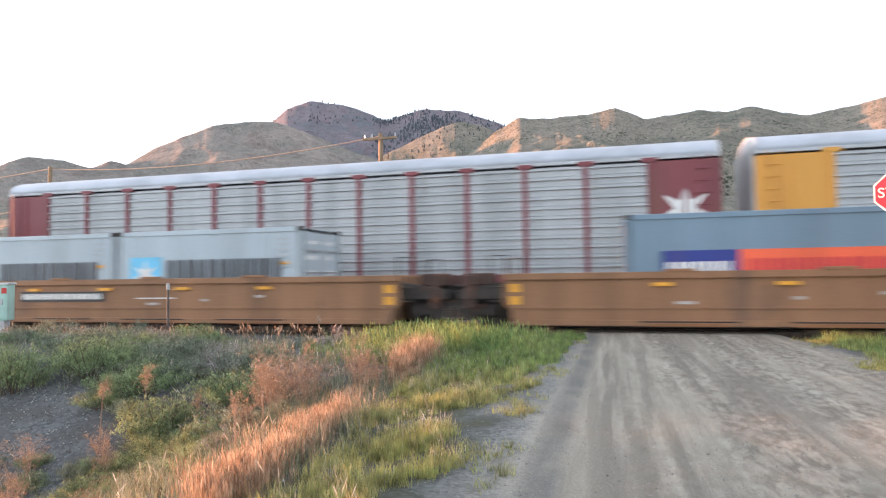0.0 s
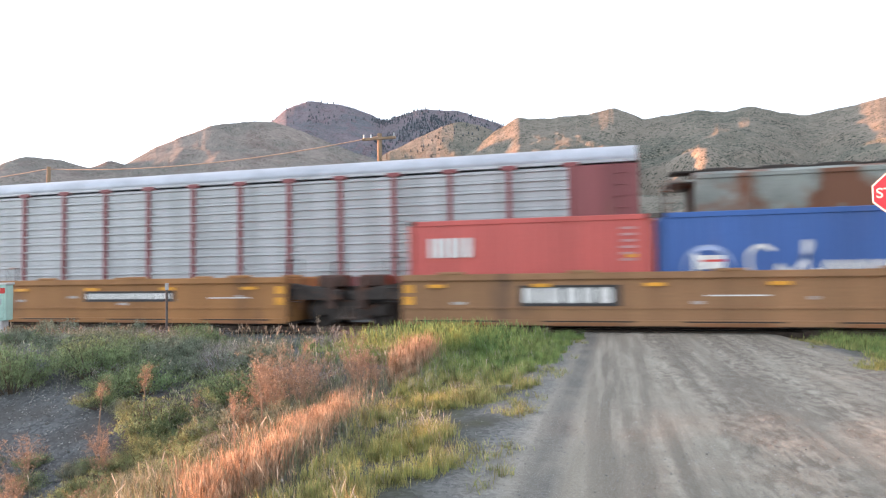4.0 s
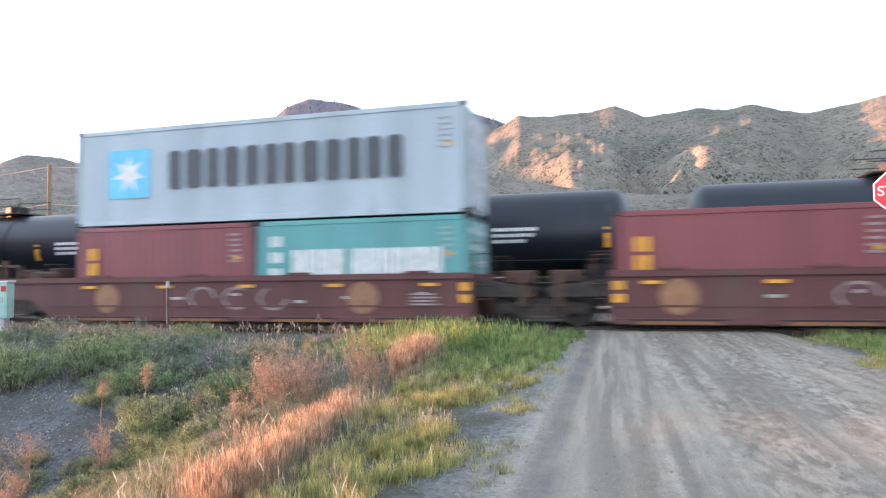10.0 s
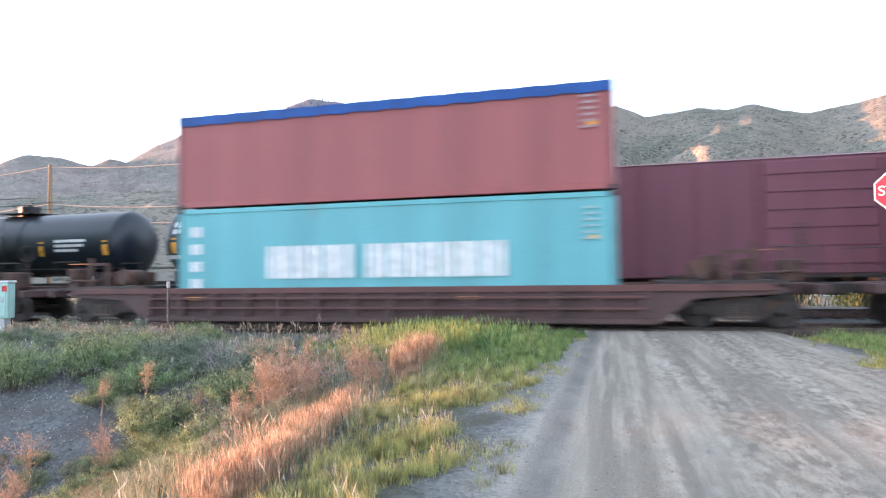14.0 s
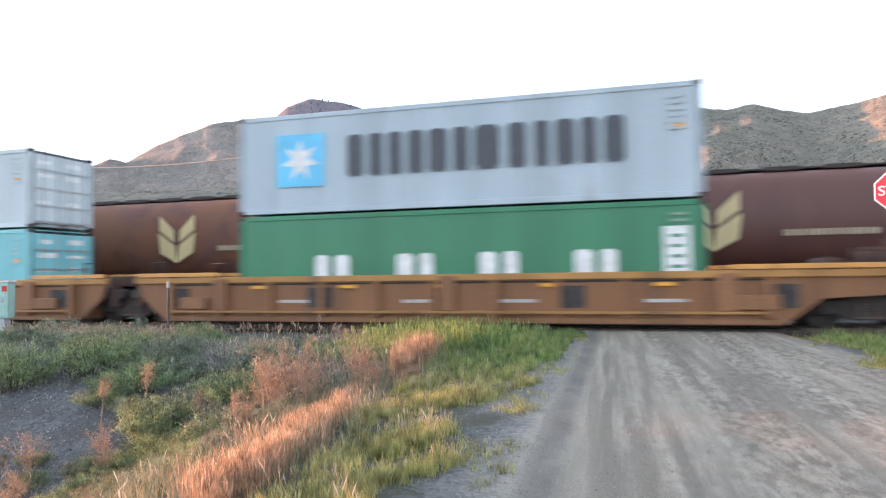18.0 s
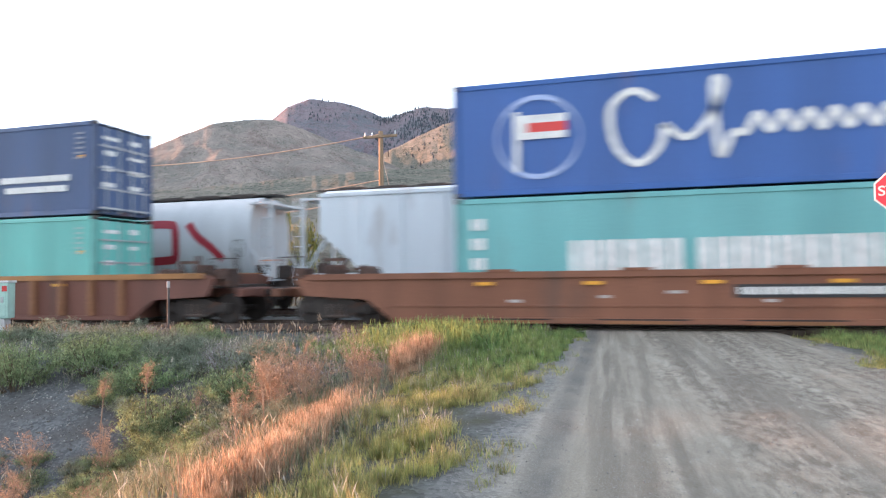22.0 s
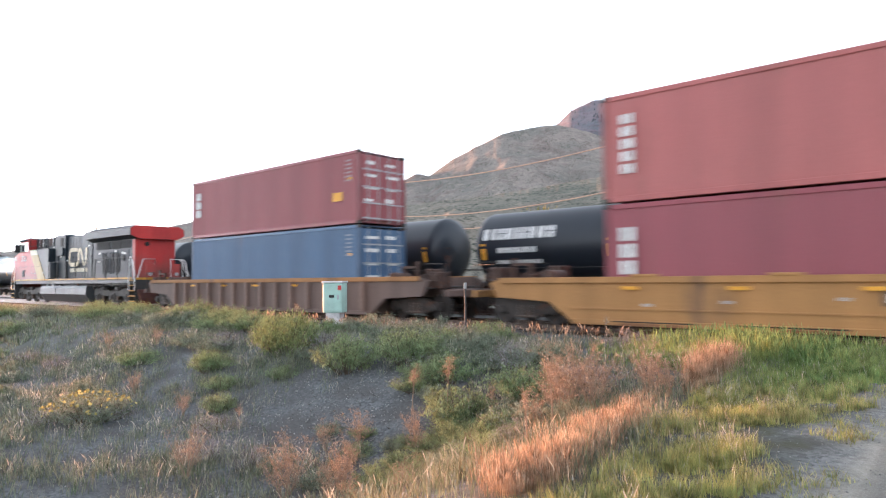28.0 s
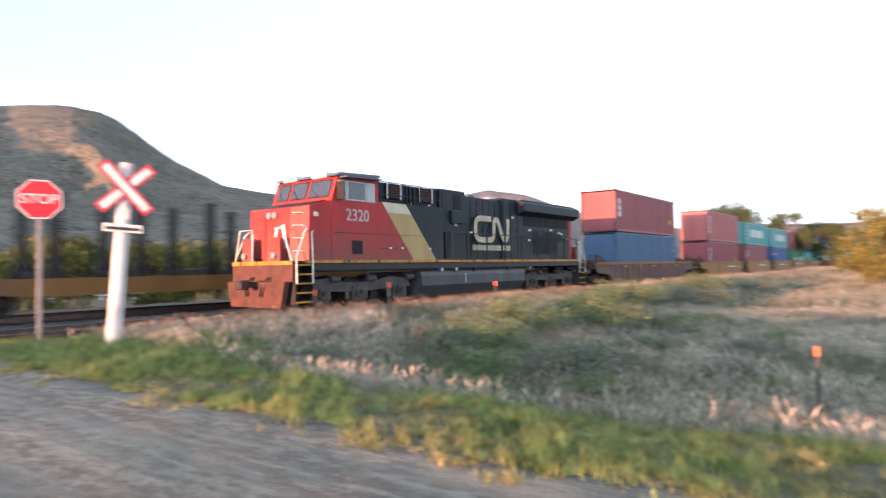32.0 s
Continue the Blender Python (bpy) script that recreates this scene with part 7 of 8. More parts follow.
def signal_box(x, y):
    c = thing("relay_cabinet", "pale green steel trackside cabinet on a white base", "cabinet", at=(x, y, ground_at(x, y)), turn=28)
    part("base", Mesh().box(-0.24, 0.24, -0.2, 0.2, -0.2, 0.42, 0.01), mat("white_concrete", (0.62, 0.61, 0.60, 1), 0.9, 0, 0.7, 5, 60, 0.2), c)
    green = mat("pale_green_enamel", rgb("a9c8bd"), 0.5, 0, 0.85, 2, 40, 0.03)
    part("body", Mesh().box(-0.33, 0.33, -0.24, 0.24, 0.42, 1.38, 0.015), green, c)
    part("lid", Mesh().box(-0.36, 0.36, -0.27, 0.27, 1.38, 1.44, 0.015), mat("white_enamel", (0.72, 0.73, 0.72, 1), 0.5), c)
    d = part("door", Mesh().box(-0.29, 0.29, -0.262, -0.24, 0.48, 1.33, 0.008), green, c)
    part("latch", Mesh().box(0.18, 0.24, -0.29, -0.262, 0.85, 1.0), GALV, d)
    part("red_sticker", Mesh().box(0.2, 0.32, -0.268, -0.262, 1.15, 1.30), paint("b5342f"), d)
    part("small_label", Mesh().box(-0.1, 0.08, -0.268, -0.262, 0.9, 1.0), BLACK, d)


signal_box(-16.2, 13.5)


def marker_post(x, y, h, label, tip):
    c = thing("marker_post", label, "post", at=(x, y, ground_at(x, y)))
    part("shaft", Mesh().tube([(0, 0, -0.2), (0, 0, h)], 0.028, 8), mat("weathered_post", (0.10, 0.09, 0.085, 1), 0.85, 0, 0.6, 8, 60, 0.2), c)
    part("cap", Mesh().box(-0.032, 0.032, -0.032, 0.032, h - 0.05, h + 0.10, 0.008), tip, c)


ORANGE = mat("orange_marker", rgb("e8683a"), 0.6, 0, 0.85, 5, 60, 0)
marker_post(-10.05, 12.6, 1.3, "thin dark steel post with a pale tip", mat("pale_tip", (0.4, 0.4, 0.4, 1), 0.6))
for x, y, h in ((10.6, 1.25, 1.15), (17.7, 11.2, 0.9), (13.6, 12.2, 0.95), (11.0, 12.4, 0.8)):
    marker_post(x, y, h, "wooden marker post with an orange tip", ORANGE)


def power_pole(x, y, top, arm):
    c = thing("power_pole", "wooden power pole with a crossarm and wires", "utility pole", at=(x, y, ground_at(x, y)))
    wood = mat("weathered_pole_wood", (0.30, 0.21, 0.13, 1), 0.9, 0, 0.6, 3, 50, 0.3, vertical=True)
    h = top - ground_at(x, y)
    part("shaft", Mesh().tube([(0, 0, -0.5), (0, 0, h * 0.5), (0, 0, h)], [0.17, 0.15, 0.12], 12), wood, c)
    if arm:
        part("crossarm", Mesh().box(-0.95, 0.95, -0.16, -0.05, h - 0.35, h - 0.22, 0.01), wood, c)
        for q in (-0.85, -0.45, 0.85):
            part("insulator", Mesh().tube([(q, -0.1, h - 0.22), (q, -0.1, h - 0.12), (q, -0.1, h - 0.02)], [0.03, 0.05, 0.03], 8), GALV, c)
        part("transformer_fuse", Mesh().tube([(0.45, -0.12, h - 1.4), (0.45, -0.12, h - 1.1)], 0.03, 8), STEEL, c)
    return c


def sagging(m, a, b, sag, r=0.028, n=16):
    a, b = Vector(a), Vector(b)
    return m.tube([a.lerp(b, i / n) - Vector((0, 0, sag * 4 * (i / n) * (1 - i / n))) for i in range(n + 1)], r, 4, False)


POLES = ((-12.0, 31.8, 9.0, True), (-36.0, 33.6, 8.9, False), (-66.0, 36.0, 9.2, False), (-100, 38, 9.5, False))
for p in POLES:
    power_pole(*p)
# the low sun's orange is put into the wire colour
WIRE = mat("sunlit_orange_wire", (0.55, 0.36, 0.25, 1), 0.5, 0.3, 0.8, 5, 50, 0)
for i in range(len(POLES) - 1):
    (xa, ya, za, _), (xb, yb, zb, _) = POLES[i], POLES[i + 1]
    for dz, dy, sag in ((-0.15, -0.8, 0.6), (-2.6, 0, 0.7), (-3.4, 0, 0.9)):
        tagged(new("overhead_wire", sagging(Mesh(), (xa, ya + dy * 0.1, za + dz), (xb, yb, zb + dz), sag).data("overhead_wire", WIRE)), "thin overhead wire between wooden poles", "wire")
tagged(new("guy_wire", sagging(Mesh(), (-12, 31.8, 7.9), (-9.6, 31.0, -1.0), 0.0, 0.012).data("guy_wire", WIRE)), "steel guy wire bracing a power pole", "wire")

fence = thing("paddock_fence", "white three-rail paddock fence beyond the tracks", "fence")
FW = mat("white_fence_paint", (0.74, 0.74, 0.73, 1), 0.6, 0, 0.85, 3, 40, 0.05)
fp = shared("fence_post", lambda: Mesh().box(-0.07, 0.07, -0.07, 0.07, -0.6, 1.45, 0.01), FW)
fr = shared("fence_rail", lambda: Mesh().box(-1.5, 1.5, -0.03, 0.03, -0.07, 0.07, 0.01), FW)
for i in range(50):
    x, y = -44 + i * 3.0, 62 - 0.05 * i
    z = ground_at(x, y)
    put("fence_post", fp, fence, (x, y, z))
    for k in range(3):
        put("fence_rail", fr, fence, (x + 1.5, y - 0.06, z + 0.45 + 0.42 * k))


rng_ = np.random.default_rng(7)


def leaf_material(name, colours, glow=0.35, rough=0.8):
    """Leaves and blades: colour varies from piece to piece, clump noise paints shade between tufts, some light passes
    through.
    """
    m = bpy.data.materials.new(name)
    m.use_nodes = True
    n, l = m.node_tree.nodes, m.node_tree.links
    b = n["Principled BSDF"]
    geo = n.new("ShaderNodeNewGeometry")
    ramp_ = n.new("ShaderNodeValToRGB")
    e = ramp_.color_ramp.elements
    while len(e) < len(colours):
        e.new(0.5)
    for i, c in enumerate(colours):
        e[i].position, e[i].color = i / (len(colours) - 1), (*c, 1)
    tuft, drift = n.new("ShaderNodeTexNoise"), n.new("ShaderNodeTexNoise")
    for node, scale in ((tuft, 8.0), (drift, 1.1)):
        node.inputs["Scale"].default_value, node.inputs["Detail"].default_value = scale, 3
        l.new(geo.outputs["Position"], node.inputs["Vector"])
    pick = n.new("ShaderNodeMapRange")
    for i, v in enumerate((0.25, 0.75, -0.25, 1.25)):
        pick.inputs[i + 1].default_value = v
    pick.clamp = False
    half = n.new("ShaderNodeMix")
    half.inputs[0].default_value = 0.55
    l.new(geo.outputs["Random Per Island"], half.inputs[2])
    l.new(drift.outputs[0], pick.inputs[0])
    l.new(pick.outputs[0], half.inputs[3])
    l.new(half.outputs[0], ramp_.inputs[0])
    # multiplies the colour in clumps: painted dark gaps and bright tips
    gap_shade = n.new("ShaderNodeMapRange")
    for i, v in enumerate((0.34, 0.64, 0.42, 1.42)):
        gap_shade.inputs[i + 1].default_value = v
    l.new(tuft.outputs[0], gap_shade.inputs[0])
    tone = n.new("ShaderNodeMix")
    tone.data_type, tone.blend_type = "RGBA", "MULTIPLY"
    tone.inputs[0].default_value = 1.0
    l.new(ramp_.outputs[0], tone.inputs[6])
    l.new(gap_shade.outputs[0], tone.inputs[7])
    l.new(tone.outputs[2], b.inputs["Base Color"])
    b.inputs["Roughness"].default_value = rough
    b.inputs["Specular IOR Level"].default_value = 0.2
    t = n.new("ShaderNodeBsdfTranslucent")
    l.new(tone.outputs[2], t.inputs[0])
    mix = n.new("ShaderNodeMixShader")
    mix.inputs[0].default_value = glow
    l.new(b.outputs[0], mix.inputs[1])
    l.new(t.outputs[0], mix.inputs[2])
    l.new(mix.outputs[0], n["Material Output"].inputs[0])
    return m


def raw_mesh(name, verts, tris, material):
    me = bpy.data.meshes.new(name)
    me.vertices.add(len(verts))
    me.vertices.foreach_set("co", verts.astype(np.float32).ravel())
    me.loops.add(tris.size)
    me.loops.foreach_set("vertex_index", tris.astype(np.int32).ravel())
    me.polygons.add(len(tris))
    me.polygons.foreach_set("loop_start", np.arange(0, tris.size, 3, dtype=np.int32))
    me.polygons.foreach_set("loop_total", np.full(len(tris), 3, np.int32))
    me.update()
    me.materials.append(material)
    return me


def blade_mesh(name, x, y, h, material, width=0.006, lean=0.35, head=0.0, z=None):
    """Grass blades that taper and bend; head: how much wider the seed head is than the stalk."""
    n = len(x)
    z = ground_z(x, y) if z is None else z
    a, d = rng_.uniform(0, 2 * np.pi, n), rng_.uniform(0, 2 * np.pi, n)
    bend = h * lean * rng_.uniform(0.2, 1.0, n)
    w = width * rng_.uniform(0.6, 1.4, n)
    ca, sa, cd, sd = np.cos(a), np.sin(a), np.cos(d), np.sin(d)
    base = np.stack([x, y, z - 0.02], -1)
    side = np.stack([ca, sa, np.zeros(n)], -1)
    out = np.stack([cd, sd, np.zeros(n)], -1)
    up = np.array([0, 0, 1.0])

    def at(f, k):
        c = base + up * (h * f)[:, None] + out * (bend * f * f)[:, None]
        return c - side * (w * k)[:, None], c + side * (w * k)[:, None]
    if head:
        rows = [at(np.full(n, 0.0), 0.5), at(np.full(n, 0.62), 0.4), at(np.full(n, 0.80), head), at(np.full(n, 0.92), head * 0.8)]
    else:
        rows = [at(np.full(n, 0.0), 1.0), at(np.full(n, 0.5), 0.8)]
    tip = base + up * h[:, None] + out * bend[:, None]
    k = 2 * len(rows) + 1
    v = np.stack([p for r in rows for p in r] + [tip], 1).reshape(-1, 3)
    t = []
    for i in range(len(rows) - 1):
        t += [(2 * i, 2 * i + 1, 2 * i + 3), (2 * i, 2 * i + 3, 2 * i + 2)]
    t.append((k - 3, k - 2, k - 1))
    tris = (np.array(t)[None] + (np.arange(n) * k)[:, None, None]).reshape(-1, 3)
    return raw_mesh(name, v, tris, material)


def scatter(n, x0, x1, y0, y1, keep, clump=0.0, per=1):
    """Random places in a rectangle where keep(x, y) is high, gathered in clumps."""
    m = n // per
    x, y = rng_.uniform(x0, x1, m * 4), rng_.uniform(y0, y1, m * 4)
    ok = rng_.uniform(0, 1, m * 4) < keep(x, y)
    x, y = x[ok][:m], y[ok][:m]
    if per > 1:
        x, y = np.repeat(x, per), np.repeat(y, per)
        x, y = x + rng_.normal(0, clump, len(x)), y + rng_.normal(0, clump, len(y))
    return x, y


def away(x, y):
    """Nothing grows close round the camera's stand or on the road."""
    return (np.hypot(x, y) > 2.6) * 1.0


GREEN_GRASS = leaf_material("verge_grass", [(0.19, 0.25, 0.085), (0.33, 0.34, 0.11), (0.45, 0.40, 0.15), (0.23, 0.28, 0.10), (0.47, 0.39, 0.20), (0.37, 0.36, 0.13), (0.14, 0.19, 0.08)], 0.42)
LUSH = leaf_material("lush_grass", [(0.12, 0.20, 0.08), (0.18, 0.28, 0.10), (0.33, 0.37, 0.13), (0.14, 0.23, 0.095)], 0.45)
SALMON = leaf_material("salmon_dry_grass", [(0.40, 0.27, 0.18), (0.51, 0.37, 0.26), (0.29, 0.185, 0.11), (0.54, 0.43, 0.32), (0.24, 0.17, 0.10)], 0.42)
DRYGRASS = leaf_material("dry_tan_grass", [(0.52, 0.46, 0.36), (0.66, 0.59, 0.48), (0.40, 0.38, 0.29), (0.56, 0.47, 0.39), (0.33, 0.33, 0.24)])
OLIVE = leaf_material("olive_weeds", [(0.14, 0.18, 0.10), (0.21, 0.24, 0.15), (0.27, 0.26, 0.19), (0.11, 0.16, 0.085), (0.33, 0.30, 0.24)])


def stuff(name, label, category, me):
    return tagged(new(name, me), label, category, kind="stuff")


def verge_l(x, y):
    left = -2.3 - 0.12 * np.sin(y * 1.3) - 0.55 * ramp(y, 5.0, 8.5) - 0.5 * ramp(y, 9.5, 12.5)
    right = np.interp(y, (3, 4, 5, 6, 6.6, 7.2, 8, 9, 11, 14), (-1.3, -1.35, -1.4, -1.55, -1.55, -1.35, -1.2, -1.1, -1.0, -0.9)) - 0.14 * np.sin(y * 2.1 + 1) - 0.12 * np.sin(y * 5.3)
    return ((x > left) & (x < right) & (y < 15.1)) * away(x, y) * np.clip(0.5 + 0.9 * wave(x, y, 3.4, 1.0), 0.04, 1)


def tuft_height(x, y, lo, hi):
    """Heights that rise and fall from tuft to tuft."""
    return rng_.uniform(lo, hi, len(x)) * np.clip(0.75 + 0.35 * wave(x, y, 3.3, 0.6) + 0.3 * wave(y, x, 7.9, 1.6) + 0.35 * wave(x, y, 17.0, 2.6), 0.35, 1.6)


x, y = scatter(150000, -6.2, -0.5, 2.4, 15.1, verge_l, 0.035, 26)
# beyond y 9 the darker green stands in for shade on the verge
far = y + rng_.normal(0, 0.5, len(y)) > 9.0
stuff("verge_grass", "green and yellow verge grass beside the dirt road", "grass", blade_mesh("verge_grass", x[~far], y[~far], tuft_height(x[~far], y[~far], 0.05, 0.20), GREEN_GRASS, 0.0026, 0.45))
stuff("verge_grass", "verge grass near the crossing in a darker, shaded green", "grass", blade_mesh("verge_grass", x[far], y[far], tuft_height(x[far], y[far], 0.06, 0.26), LUSH, 0.003, 0.45))
x, y = scatter(1500, -3.2, -1.0, 2.6, 14.0, verge_l, 0.04, 4)
stuff("seed_stalks", "thin straw-coloured seed stalks in the verge", "grass", blade_mesh("seed_stalks", x, y, tuft_height(x, y, 0.14, 0.32), DRYGRASS, 0.0014, 0.4, 1.5))


def lush_spot(x, y):
    """Lush growth by the track, thickest where the verge meets the bank."""
    return (x + 0.3 * np.sin(y * 3) < -0.95) * np.clip(np.exp(-((x + 3.2) / 1.5) ** 2) + 0.45 * (x > -3.2), 0, 1) * np.clip(0.5 + 0.8 * wave(x, y, 2.2, 4.0), 0.03, 1)


x, y = scatter(52000, -6.5, -0.9, 9.8, 15.0, lush_spot, 0.05, 18)
stuff("tall_grass", "lush tall green grass by the track crossing", "grass", blade_mesh("tall_grass", x, y, tuft_height(x, y, 0.12, 0.40) * (1 - 0.45 * ramp(x, -3.0, -1.2)), LUSH, 0.0045, 0.45))
# seeding stalks take the same darker green, shade given as colour
x, y = scatter(3000, -4.8, -1.4, 10.6, 13.6, lush_spot, 0.05, 5)
stuff("seeding_grass", "tall seeding grass stalks by the track in a shaded green", "grass", blade_mesh("seeding_grass", x, y, rng_.uniform(0.3, 0.62, len(x)) * (1 - 0.35 * ramp(x, -3.0, -1.2)), LUSH, 0.003, 0.35, 1.8))
for n_, x0, x1, y0, y1 in ((2600, -1.6, -0.75, 3.6, 8.2), (1200, -1.1, -0.6, 8.0, 13.5), (700, 3.2, 3.9, 4.0, 13.0)):
    x, y = scatter(n_, x0, x1, y0, y1, lambda x, y: np.clip(wave(x, y, 2.6, 4.4), 0, 1), 0.035, 20)
    stuff("roadside_tufts", "small green tufts on the gravel shoulder", "grass", blade_mesh("roadside_tufts", x, y, rng_.uniform(0.03, 0.13, len(x)), GREEN_GRASS, 0.0028, 0.8))

# feathery dry grass: dense along the verge, thinning into the ditch
SALMON_SPOTS = [(-2.55, 3.7, 0.22, 1.0), (-2.58, 4.1, 0.23, 1.1), (-2.65, 4.6, 0.23, 1.1), (-2.74, 5.1, 0.23, 1.1), (-2.84, 5.6, 0.23, 1.0), (-2.9, 6.1, 0.24, 0.9), (-3.0, 6.7, 0.2, 0.6), (-2.85, 4.3, 0.28, 0.35), (-3.2, 4.4, 0.3, 0.12), (-3.2, 5.3, 0.35, 0.08), (-3.5, 5.9, 0.4, 0.06),
                (-2.95, 8.4, 0.16, 0.8), (-3.0, 9.0, 0.18, 1.2), (-3.05, 9.7, 0.2, 1.3), (-3.05, 10.3, 0.2, 1.0), (-3.2, 7.5, 0.3, 0.2)]
xs, ys, hs = [], [], []
for cx, cy, r, dense in SALMON_SPOTS:
    k = int(6000 * r * dense)
    mx, my = rng_.normal(cx, r * 0.55, k // 9 + 1), rng_.normal(cy, r * 0.55, k // 9 + 1)
    hh = np.repeat(rng_.uniform(0.12, 0.31 if cy < 8 else 0.6, len(mx)), 9)
    xs.append(np.repeat(mx, 9) + rng_.normal(0, 0.03, len(hh)))
    ys.append(np.repeat(my, 9) + rng_.normal(0, 0.03, len(hh)))
    hs.append(hh * rng_.uniform(0.6, 1.1, len(hh)))
stuff("salmon_grass", "dry salmon-pink grass with feathery heads, lit by low sun", "grass", blade_mesh("salmon_grass", np.concatenate(xs), np.concatenate(ys), np.concatenate(hs), SALMON, 0.0014, 0.26, 1.4))


def left_field(x, y):
    bare = np.exp(-(((x + 9.0) / 2.5) ** 2 + ((y - 7.1) / 1.5) ** 2) ** 2) + np.exp(-(((x + 6.9) / 0.9) ** 2 + ((y - 7.6) / 1.2) ** 2) ** 2)
    return (x < -2.4) * away(x, y) * np.clip(0.45 + 0.75 * wave(x, y, 0.9, 3.0), 0.05, 1) * np.clip(1 - bare, 0.015, 1)


x, y = scatter(90000, -24, -2.4, -1.5, 12.8, left_field, 0.07, 10)
stuff("field_weeds", "grey-green weeds on the gravelly slope", "weeds", blade_mesh("field_weeds", x, y, rng_.uniform(0.06, 0.34, len(x)), OLIVE, 0.004, 0.7))
x, y = scatter(15000, -24, -3.4, -1.5, 11.5, lambda x, y: left_field(x, y) * np.clip(0.4 + wave(x, y, 0.7, 5.0), 0, 1), 0.06, 6)
stuff("dry_grass", "dry tan grass on the ditch slope", "grass", blade_mesh("dry_grass", x, y, rng_.uniform(0.1, 0.34, len(x)), DRYGRASS, 0.003, 0.6, 1.5))
x, y = scatter(26000, -60, -22, -6, 12.5, lambda x, y: np.clip(0.5 + 0.7 * wave(x, y, 0.5, 3.0), 0.1, 1), 0.1, 6)
stuff("far_weeds", "grey-green weeds along the embankment further off", "weeds", blade_mesh("far_weeds", x, y, rng_.uniform(0.12, 0.4, len(x)), OLIVE, 0.014, 0.5))


def verge_r(x, y):
    left = 3.75 + 0.3 * np.sin(y * 1.7) + 0.2 * np.sin(y * 4.7)
    return ((x > left) & (x < 5.9 + 0.5 * np.sin(y) + 0.2 * np.sin(y * 3.1)) & (y < 14.7)) * away(x, y) * np.clip(0.5 + 0.7 * wave(x, y, 2.0, 2.0), 0.06, 1)


x, y = scatter(80000, 3.3, 7.4, -3.0, 14.7, verge_r, 0.04, 24)
stuff("verge_grass", "green and yellow verge grass beside the dirt road", "grass", blade_mesh("verge_grass", x, y, tuft_height(x, y, 0.04, 0.15), GREEN_GRASS, 0.0028, 0.6))
x, y = scatter(52000, 3.8, 7.6, -3.0, 9.5, lambda x, y: np.clip(0.35 + wave(x, y, 1.6, 4.0), 0, 1) * away(x, y), 0.06, 24)
stuff("lush_tufts", "dark green tufts among the verge grass", "grass", blade_mesh("lush_tufts", x, y, tuft_height(x, y, 0.06, 0.22), LUSH, 0.0036, 0.6))
x, y = scatter(30000, 3.6, 8.0, 8.5, 15.0, lambda x, y: (x > 3.9) * (0.5 + 0.5 * wave(x, y, 1.7, 1.0)), 0.07, 10)
stuff("tall_grass", "lush green grass round the crossing signs", "grass", blade_mesh("tall_grass", x, y, tuft_height(x, y, 0.1, 0.32), LUSH, 0.005, 0.5))
x, y = scatter(80000, 6.0, 34, -6, 14.6, lambda x, y: np.clip(0.45 + 0.8 * wave(x, y, 0.5, 6.0), 0.03, 1), 0.10, 10)
stuff("dry_grass", "pale dry grass in the shallow ditch", "grass", blade_mesh("dry_grass", x, y, rng_.uniform(0.1, 0.42, len(x)), DRYGRASS, 0.0065, 0.6, 1.4))
x, y = scatter(38000, 6.0, 34, -4, 14.0, lambda x, y: np.clip(0.4 - 0.8 * wave(x, y, 0.5, 6.0), 0.03, 1), 0.12, 10)
stuff("field_weeds", "grey-green weeds among the dry grass", "weeds", blade_mesh("field_weeds", x, y, rng_.uniform(0.1, 0.42, len(x)), OLIVE, 0.007, 0.7))
x, y = scatter(40000, 34, 130, -14, 14.2, lambda x, y: np.clip(0.6 + 0.6 * wave(x, y, 0.3, 3.0), 0.1, 1), 0.15, 6)
x2, y2 = scatter(30000, 34, 130, -14, 14.2, lambda x, y: np.clip(0.6 - 0.6 * wave(x, y, 0.3, 3.0), 0.1, 1), 0.2, 8)
stuff("far_weeds", "grey-green weeds along the embankment further off", "weeds", blade_mesh("far_weeds", x2, y2, rng_.uniform(0.2, 0.6, len(x2)), OLIVE, 0.03, 0.6))
stuff("far_grass", "pale dry grass along the embankment further off", "grass", blade_mesh("far_grass", x, y, rng_.uniform(0.2, 0.6, len(x)), DRYGRASS, 0.025, 0.5))
x, y = scatter(2400, 7, 30, 11.8, 14.6, lambda x, y: x * 0 + 0.6, 0.06, 5)
stuff("salmon_grass", "orange sunlit dry grass along the track bank", "grass", blade_mesh("salmon_grass", x, y, rng_.uniform(0.2, 0.55, len(x)), SALMON, 0.005, 0.5, 2.0))
x, y = scatter(1500, -30, -6, 12.2, 14.6, lambda x, y: x * 0 + 0.6, 0.06, 5)
stuff("salmon_grass", "orange sunlit dry grass along the track bank", "grass", blade_mesh("salmon_grass", x, y, rng_.uniform(0.15, 0.4, len(x)), SALMON, 0.006, 0.5, 2.0))
x, y = scatter(14000, -60, 90, 26.5, 42, lambda x, y: ((x < ROAD_L) | (x > ROAD_R)) * np.clip(0.5 + 0.8 * wave(x, y, 0.4, 2.0), 0, 1), 0.2, 6)
stuff("back_weeds", "rough green weeds beyond the far track", "weeds", blade_mesh("back_weeds", x, y, rng_.uniform(0.3, 0.9, len(x)), OLIVE, 0.03, 0.5))

